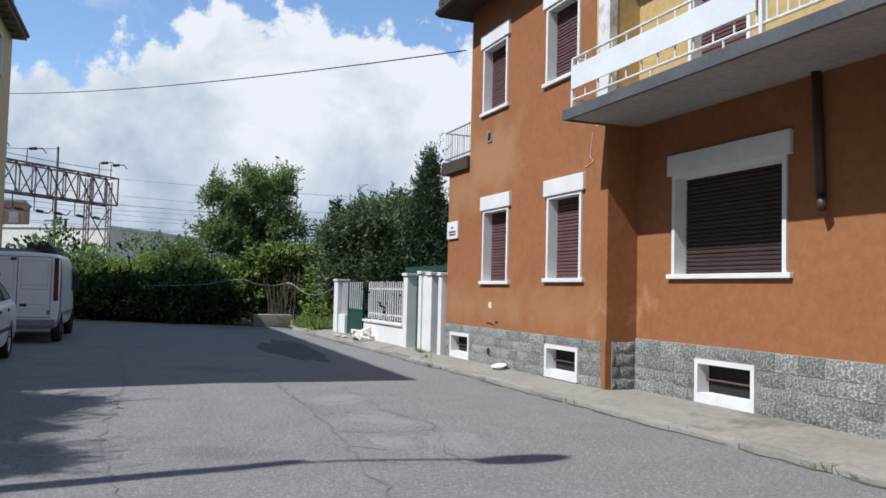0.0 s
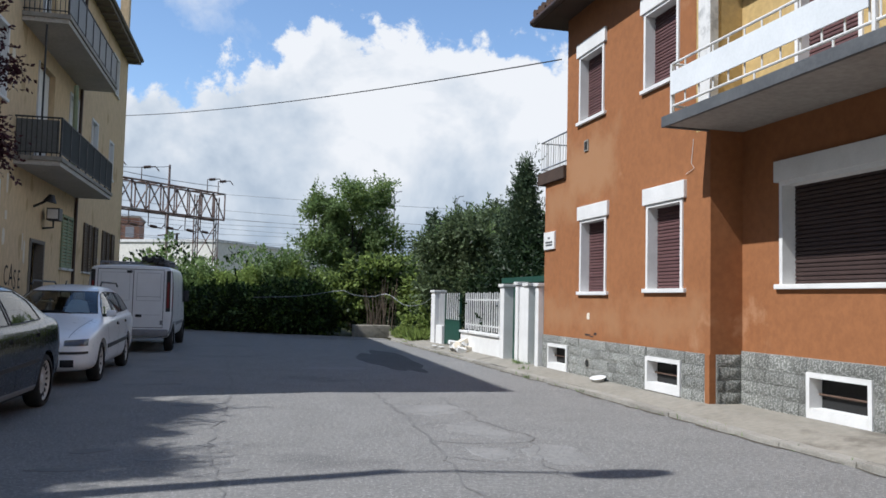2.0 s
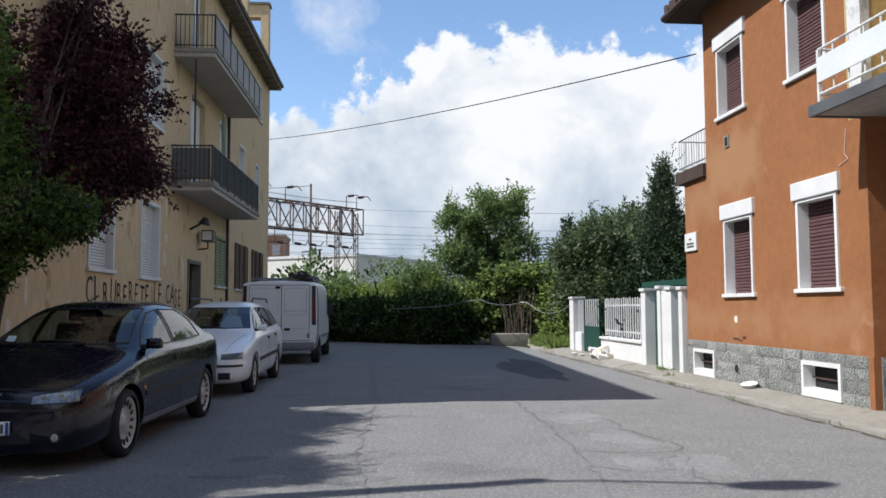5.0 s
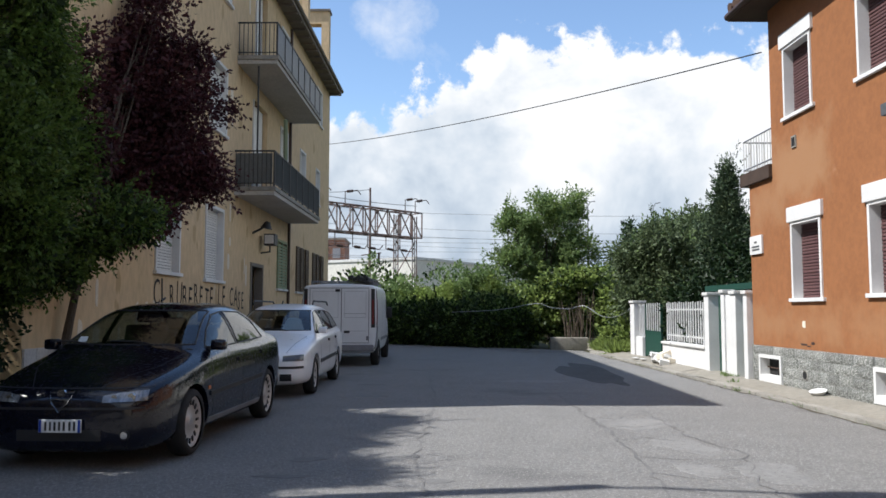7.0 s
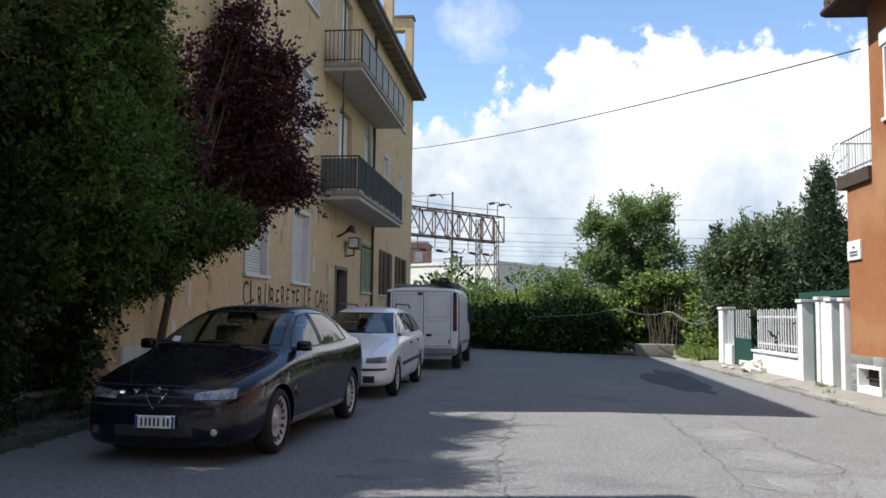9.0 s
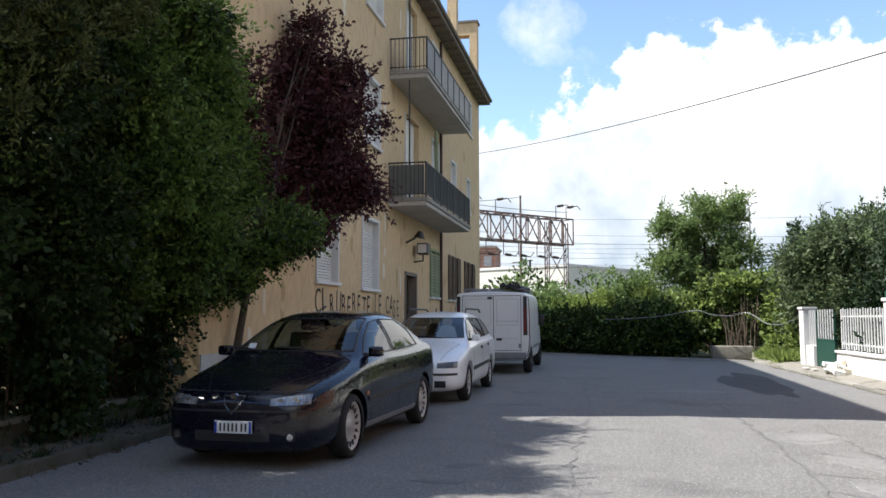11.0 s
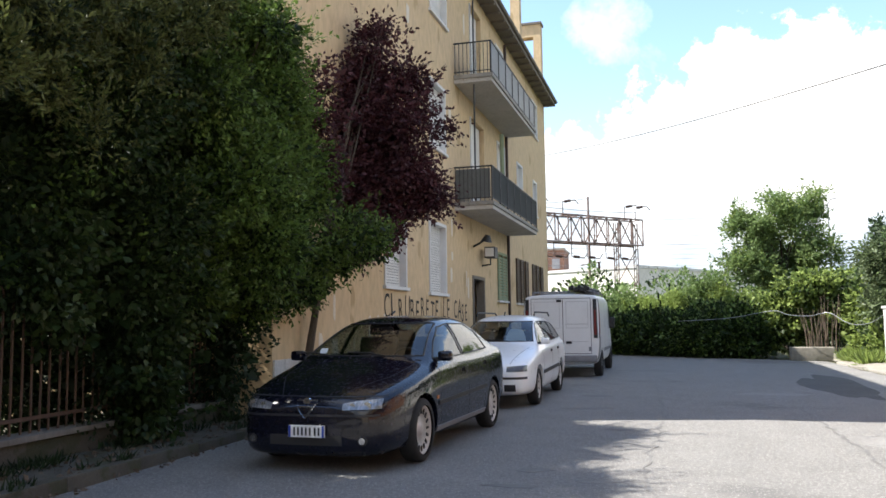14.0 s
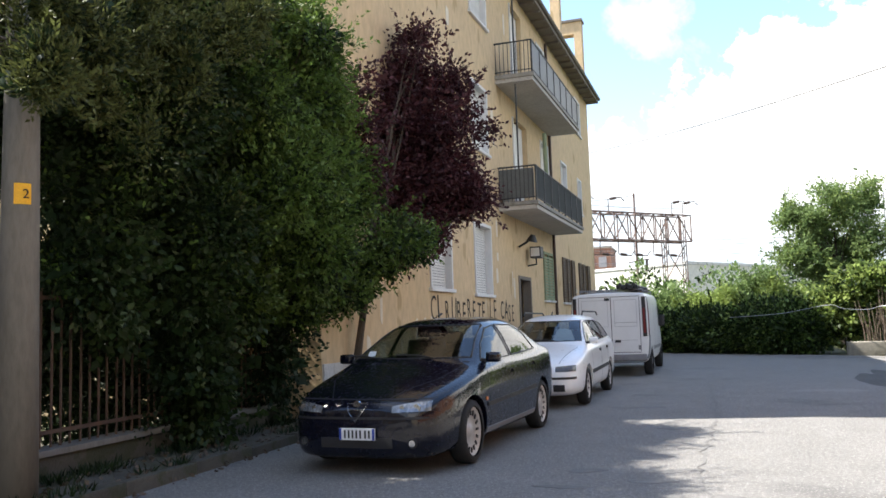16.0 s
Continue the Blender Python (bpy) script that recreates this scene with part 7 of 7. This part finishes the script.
# ---- the street's end: low wall, dry branches, hose, litter ----
lw = thing("low_wall", "low cracked concrete wall at the hedge's end", "wall", pose(4.75, 26.75, 0.0, 0, 0, -3))
part("block", box(B(), -0.68, 0.55, -0.2, 0.2, -0.02, 0.40, 0.03), M["concrete"], lw, "", True)
part("block", box(B(), 0.50, 1.2, -0.5, -0.02, -0.02, 0.22, 0.03), M["concrete"], lw, "", True)
rb = random.Random(8)
br = thing("dry_branches", "bundle of upright dry branches leaning in the hedge", "branches", pose(5.05, 27.05, 0.0))
for i in range(26):
    bm = B()
    x, y = rb.uniform(-0.45, 0.45), rb.uniform(-0.2, 0.2)
    h = rb.uniform(1.2, 2.0)
    t = (x * 1.3 + rb.uniform(-.15, .15), y + rb.uniform(-.15, .15), h)
    rod(bm, (x, y, 0.0), (x * 1.1, y, h * 0.5), 0.020, 0.015, 5)
    rod(bm, (x * 1.1, y, h * 0.5), t, 0.015, 0.006, 5)
    part("branch", bm, M["deadwood"], br)
bm = B()
pts = [(0.9, 28.4, 1.22), (2.4, 27.4, 1.30), (3.6, 26.6, 1.50), (4.0, 26.4, 1.38), (4.6, 26.3, 1.33), (5.1, 26.2, 1.42), (5.4, 25.0, 1.10), (5.6, 23.6, 1.13), (5.66, 22.0, 1.45)]
fine = []
for k in range(len(pts) - 1):
    p0, p1, p2, p3 = [Vector(pts[min(max(k + j, 0), len(pts) - 1)]) for j in (-1, 0, 1, 2)]
    for i in range(6):
        t = i / 6
        fine.append(0.5 * ((2 * p1) + (p2 - p0) * t + (2 * p0 - 5 * p1 + 4 * p2 - p3) * t * t + (3 * p1 - p0 - 3 * p2 + p3) * t ** 3))
solid("garden_hose", path_rod(bm, fine, 0.010), M["galv"], "slack pale hose strung through the hedge", "hose")
rub = thing("rubble_heap", "small heap of plaster rubble on the pavement", "rubble", pose(5.35, 18.4, 0.118))
for i in range(16):
    s = rb.uniform(0.05, 0.17)
    bm = B()
    box(bm, -s, s, -s * 0.7, s * 0.7, -s * 0.4, s * 0.4, 0.01)
    p = part("piece", bm, M["white_old"] if i % 3 else M["peeled"], rub)
    p.matrix_basis = pose(rb.uniform(-0.18, 0.18), rb.uniform(-0.4, 0.4), 0.04 + max(0, 0.14 - 0.02 * i), rb.uniform(-30, 30), rb.uniform(-30, 30), rb.uniform(0, 180))
bm = B()
bmesh.ops.create_cone(bm, cap_ends=True, segments=24, radius1=0.10, radius2=0.15, depth=0.05, matrix=pose(0, 0, 0.025))
bmesh.ops.scale(bm, vec=(0.7, 1.2, 1), verts=bm.verts)
solid("plastic_dish", bm, M["white"], "white plastic dish on the pavement", "dish", m=pose(5.44, 11.3, 0.12, 0, -16, 0))
for x, y in ((5.2, 19.6), (5.15, 20.1)):
    solid("paper_scrap", box(B(), x - 0.05, x + 0.05, y - 0.12, y + 0.12, 0.12, 0.128), M["white"], "scrap of white litter on the pavement", "litter", group="scraps of litter")

# ---- fence on the low wall, and the lamp pole ----
fence = thing("iron_fence", "rusty iron bar fence on a low concrete wall", "fence", pose(-5.40, 5.8, 0.0))
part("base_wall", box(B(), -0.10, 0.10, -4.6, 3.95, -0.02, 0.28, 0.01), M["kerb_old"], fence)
part("coping", box(B(), -0.14, 0.14, -4.6, 3.95, 0.28, 0.335, 0.012), M["pole"], fence)
bm = B()
box(bm, -0.008, 0.008, -0.008, 0.008, 0.33, 1.72)
bar = part("bar", bm, M["rust"], fence)
bar.location = (0, -4.5, 0)
for i in range(1, 71):
    share("bar", bar.data, fence, pose(0.005 * math.sin(i * 1.7), -4.5 + i * 0.118, 0.008 * math.sin(i * 2.9), 0.5 * math.sin(i * 3.3), 0, 0))
for z in (0.45, 1.60):
    part("rail", box(B(), 0.009, 0.019, -4.55, 3.9, z, z + 0.035), M["rust"], fence)
part("end_post", box(B(), -0.09, 0.09, 3.90, 4.02, 0.0, 1.9, 0.01), M["brownpipe"], fence, "dark red-brown end post")

lp = thing("lamp_pole", "grey concrete street-lamp pole with an orange tag", "lamp pole", pose(-4.93, 4.95, 0.08))
part("pole", rod(B(), (0, 0, 0), (0, 0, 7.8), 0.155, 0.085, 28), M["pole"], lp, "", True)
part("arm", path_rod(B(), [(0, 0, 7.6), (0.25, -0.06, 7.95), (1.1, -0.28, 8.1)], 0.03), M["galv"], lp)
bm = B()
bmesh.ops.create_uvsphere(bm, u_segments=20, v_segments=10, radius=1, matrix=pose(1.45, -0.36, 8.1) @ Matrix.Diagonal((0.42, 0.17, 0.10, 1)))
part("lantern", bm, M["grey_trim"], lp, "oval lantern", True)
ang = math.atan2(-5.0, 4.93) + 0.10
bm = B()
g = []
for i in range(9):
    a = ang - 0.42 + 0.84 * i / 8
    g.append((bm.verts.new((0.146 * math.cos(a), 0.146 * math.sin(a), 2.20)), bm.verts.new((0.145 * math.cos(a), 0.145 * math.sin(a), 2.36))))
for a, b in zip(g, g[1:]):
    bm.faces.new((a[0], b[0], b[1], a[1]))
tag = part("number_tag", thicken(bm, 0.004), M["tag"], lp, "orange tag with a black figure")
a = ang + 0.18
lettering("2", 0.10, Matrix.Translation((0.153 * math.cos(a), 0.153 * math.sin(a), 2.245)) @ Matrix.Rotation(a + math.pi / 2, 4, "Z") @ Matrix.Rotation(math.pi / 2, 4, "X") @ Matrix.Translation((-0.03, 0, 0)), M["black"], tag, "tag_figure")

# ---- railway: gantry, masts, wires, factory ----
def truss(a, b, h, w, n):
    g = thing("railway_gantry", "rusty lattice gantry over the railway", "gantry", pose(*a))
    a, b = Vector(a), Vector(b)
    d = b - a
    side = Vector((-d.y, d.x, 0)).normalized() * w / 2
    c = [side, side + Vector((0, 0, h)), -side, -side + Vector((0, 0, h))]
    for o in c:
        part("chord", rod(B(), o, o + d, 0.05, n=6), M["gantry"], g)
    for i in range(n + 1):
        p = d * i / n
        part("strut", rod(B(), c[0] + p, c[1] + p, 0.045, n=5), M["gantry"], g)
        part("strut", rod(B(), c[2] + p, c[3] + p, 0.045, n=5), M["gantry"], g)
        part("strut", rod(B(), c[1] + p, c[3] + p, 0.035, n=5), M["gantry"], g)
        if i < n:
            q = d * (i + 1) / n
            lo, hi = (0, 1) if i % 2 else (1, 0)
            part("brace", rod(B(), c[lo] + p, c[hi] + q, 0.045, n=5), M["gantry"], g)
            part("brace", rod(B(), c[2 + lo] + p, c[2 + hi] + q, 0.04, n=5), M["gantry"], g)
            part("brace", rod(B(), c[hi] + p, c[2 + hi] + q, 0.03, n=5), M["gantry"], g)
            part("brace", rod(B(), c[lo * 2] + p, c[2 - lo * 2] + q, 0.03, n=5), M["gantry"], g)
    return g


gt = truss((-11.0, 41.2, 5.85), (-0.6, 52.0, 5.85), 1.6, 0.9, 15)
for x, y in ((-1.9, 51.2), (-0.75, 52.3)):
    leg = part("leg", rod(B(), (x + 11.0, y - 41.2, -5.88), (x + 11.0, y - 41.2, 1.4), 0.03, n=5), M["gantry"], gt)
    off = Vector((x + 11.0, y - 41.2, -5.85))
    for s in (-0.13, 0.13):
        part("upright", rod(B(), off + Vector((s, 0, -0.03)), off + Vector((s, 0, 7.3)), 0.045, n=6), M["gantry"], leg)
    for i in range(13):
        part("lacing", rod(B(), off + Vector((-0.13, 0, 0.3 + i * 0.5)), off + Vector((0.13, 0, 0.8 + i * 0.5)), 0.02, n=5), M["gantry"], leg)
for z0, z1 in ((0.0, 2.2), (2.2, 0.0), (0.0, 0.0)):
    part("brace", rod(B(), (9.1, 10.05, z0 - 2.4), (10.25, 11.1, z1 - 2.4), 0.035, n=5), M["gantry"], gt)
for x, y, h in ((-3.4, 49.2, 8.7), (-6.2, 46.5, 6.2)):
    m_ = thing("railway_mast", "thin steel mast beside the railway", "mast", pose(x, y, 0.0), "railway masts")
    part("shaft", rod(B(), (0, 0, -0.03), (0, 0, h), 0.10, 0.06, 8), M["gantry"], m_)
    part("cross_arm", rod(B(), (-0.5, 0, 4.6), (0.7, 0, 4.75), 0.035, n=6), M["gantry"], m_)
    part("insulator", rod(B(), (0.55, 0, 4.3), (0.55, 0, 4.75), 0.07, n=8), M["brownpipe"], m_)
for i, (u, top) in enumerate(((0.55, 0), (0.64, 0), (0.82, 0), (0.99, 1), (0.93, 1), (0.40, 0), (0.48, 0), (0.72, 0), (0.90, 0), (0.30, 0), (0.60, 1), (0.45, 1))):
    x, y, z, k = 10.4 * u, 10.8 * u, 1.6 * top, 1 if top else -1
    arm = part("insulator_arm", path_rod(B(), [(x, y, z), (x, y, z + k * 0.8), (x + 0.7, y + 0.2, z + k * 0.9), (x + 0.9, y + 0.2, z + k * 0.65)], 0.03), M["brownpipe"], gt)
    part("insulator", rod(B(), (x + 0.1, y, z + k * 0.8), (x + 0.45, y + 0.1, z + k * 0.86), 0.08, n=8), M["brownpipe"], arm)


def wire(a, b, sag, r=0.013, n=24, label="thin overhead railway wire", grp="railway wires"):
    bm = B()
    a, b = Vector(a), Vector(b)
    pts = [a.lerp(b, i / n) - Vector((0, 0, sag * 4 * (i / n) * (1 - i / n))) for i in range(n + 1)]
    return solid("overhead_wire", path_rod(bm, pts, r, 5), M["galv"] if grp == "railway wires" else M["iron"], label, "wire", group=grp)


for i, (z, y, s) in enumerate(((7.5, 52.0, 0.3), (6.6, 53.0, 0.35), (6.2, 55.0, 0.25), (5.7, 53.0, 0.15), (5.3, 56.0, 0.1), (5.0, 58.0, 0.2), (6.0, 60.0, 0.3), (6.9, 62.0, 0.3), (4.6, 54.0, 0.1))):
    wire((-14, y - 12, z), (-0.4, y, z), s * 0.5)
    wire((-0.4, y, z), (48, y - 8 + i, z + 0.4), s * 2.2)
wire((-0.6, 51.6, 7.9), (-12, 41.0, 8.6), 0.35, 0.02)
wire((-3.4, 49.2, 8.6), (-12, 41.5, 8.3), 0.5, 0.02)
wire((-4.15, 34.25, 8.3), (5.62, 13.3, 5.6), 0.2, 0.012, 30, "black overhead cable between the houses", "cable")
for x, y in ((13.5, 48), (9.5, 47.5)):
    m_ = thing("railway_mast", "thin steel mast beside the railway", "mast", pose(x, y, 0.0), "railway masts")
    part("shaft", rod(B(), (0, 0, -0.03), (0, 0, 7.4), 0.05, 0.035, 8), M["galv"], m_)
    part("hook", path_rod(B(), [(0, 0, 7.4), (0.15, 0, 7.65), (0.45, 0, 7.7)], 0.03), M["galv"], m_)

fac = thing("factory", "long pale flat-roofed factory beyond the railway", "factory", pose(-1.0, 74.0, 0.0, 0, 0, -33))
part("wall", box(B(), -30.0, 0.0, 0.0, 26.0, -0.03, 5.9), M["factory"], fac)
part("parapet", box(B(), -30.1, 0.1, -0.1, 26.1, 5.9, 6.15), M["white_old"], fac)
for i in range(6):
    part("window", box(B(), -27.5 + i * 2.4, -26.0 + i * 2.4, -0.04, 0.02, 3.6, 4.8), M["grey_trim"], fac)
tw = thing("brown_tower_block", "brown building far behind the railway", "building", pose(-11.2, 96.0, 0.0))
part("wall", box(B(), -3.0, 1.6, 0.0, 6.0, -0.03, 9.6), M["brick"], tw)
part("parapet", box(B(), -3.1, 1.7, -0.1, 6.1, 9.6, 9.8), M["eave_grey"], tw)
for i in range(3):
    part("window", box(B(), -2.6 + i * 1.4, -1.7 + i * 1.4, -0.05, 0.02, 7.4, 8.6), M["grey_trim"], tw)

# ---- pieces: kerbs and plinth stones, last ----
rk = random.Random(13)
def kerb_line(x, y0, y1, mat, w, z1, parent, seed):
    first = []
    for k in range(4):
        bm = B()
        L_ = 0.96
        box(bm, -w / 2, w / 2, 0.001, L_ - 0.001, -0.1, z1, 0.018)
        for v in bm.verts:
            v.co += Vector((noise.noise((v.co * 4) + Vector((k * 9 + seed, 0, 0))), 0, noise.noise((v.co * 3) + Vector((0, k * 7 + seed, 0))))) * 0.022
        me = bpy.data.meshes.new("kerb_stone")
        bm.to_mesh(me)
        bm.free()
        me.materials.append(mat)
        first.append(me)
    y = y0
    while y < y1:
        share("kerb_stone", rk.choice(first), parent, pose(x + rk.uniform(-0.008, 0.008), y, rk.uniform(-0.008, 0.006), 0, 0, rk.uniform(-0.4, 0.4)))
        y += 0.96


gut = random.Random(3)
solid("gutter_dirt", strip([(4.925 + gut.uniform(-0.015, 0.02), -4 + i * 0.7) for i in range(40)], 0.045, 0.005, 7), M["gutter"], "dark dirt and litter gathered along the kerb", "dirt", "structure")
kerb_line(5.01, -5.0, 24.5, M["kerb"], 0.13, 0.056, bpy.data.objects["pavement_right"], 1)
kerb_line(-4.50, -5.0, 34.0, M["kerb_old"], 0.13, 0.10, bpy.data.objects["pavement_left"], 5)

stones = []
for k in range(5):
    bm = B()
    g = []
    nu, nv = 4, 3
    for j in range(nv + 1):
        for i in range(nu + 1):
            edge = i in (0, nu) or j in (0, nv)
            g.append(bm.verts.new((0.0 if edge else -0.006 - 0.012 * random.Random(k * 99 + i * 7 + j).random(), i / nu, j / nv)))
    for j in range(nv):
        for i in range(nu):
            a = j * (nu + 1) + i
            bm.faces.new((g[a], g[a + nu + 1], g[a + nu + 2], g[a + 1]))
    me = bpy.data.meshes.new("stone")
    rim = [e for e in bm.edges if len(e.link_faces) == 1]
    ex = bmesh.ops.extrude_edge_only(bm, edges=rim)
    for v in [v for v in ex["geom"] if isinstance(v, bmesh.types.BMVert)]:
        v.co.x = 0.02
    bmesh.ops.recalc_face_normals(bm, faces=bm.faces)
    bm.to_mesh(me)
    bm.free()
    me.materials.append(M["stone"])
    stones.append(me)
rs = random.Random(17)
for parent, face, u0, u1, holes, along in plinth_parts:
    rows_ = [(0.11, 0.255), (0.262, 0.405), (0.412, 0.555), (0.562, 0.70)]
    if face > 5.9 and along == "y":
        rows_[-1] = (0.562, 0.742)
    for j, (z0, z1) in enumerate(rows_):
        u = u1
        while u > u0 + 0.02:
            w = rs.uniform(0.22, 0.46)
            a = max(u0, u - w)
            segs = [(a + 0.004, u - 0.004)]
            for h in holes:
                if h[2] < z1 - 0.01 and h[3] > z0 + 0.01:
                    nxt = []
                    for p, q in segs:
                        if q <= h[0] or p >= h[1]:
                            nxt.append((p, q))
                        else:
                            if p < h[0] - 0.03:
                                nxt.append((p, h[0] - 0.004))
                            if q > h[1] + 0.03:
                                nxt.append((h[1] + 0.004, q))
                    segs = nxt
            for p, q in segs:
                d = rs.uniform(-0.012, -0.003)
                if along == "y":
                    mm = Matrix.Translation((face + d, p, z0)) @ Matrix.Diagonal((1, q - p, z1 - z0, 1))
                else:
                    mm = Matrix(((0, 1, 0, 0), (1, 0, 0, 0), (0, 0, 1, 0), (0, 0, 0, 1)))
                    mm = Matrix.Translation((p, face + d, z0)) @ mm @ Matrix.Diagonal((1, q - p, z1 - z0, 1))
                share("stone", rs.choice(stones), parent, mm)
            u = a
    for h in holes:
        if rows_[-1][0] < h[3] - 0.01:
            for k in range(3):
                w = (h[1] - h[0]) / 3
                mm = Matrix.Translation((face - 0.006, h[0] + k * w + 0.004, h[3] + 0.006)) @ Matrix.Diagonal((1, w - 0.008, rows_[-1][1] - h[3] - 0.006, 1))
                share("stone", rs.choice(stones), parent, mm)
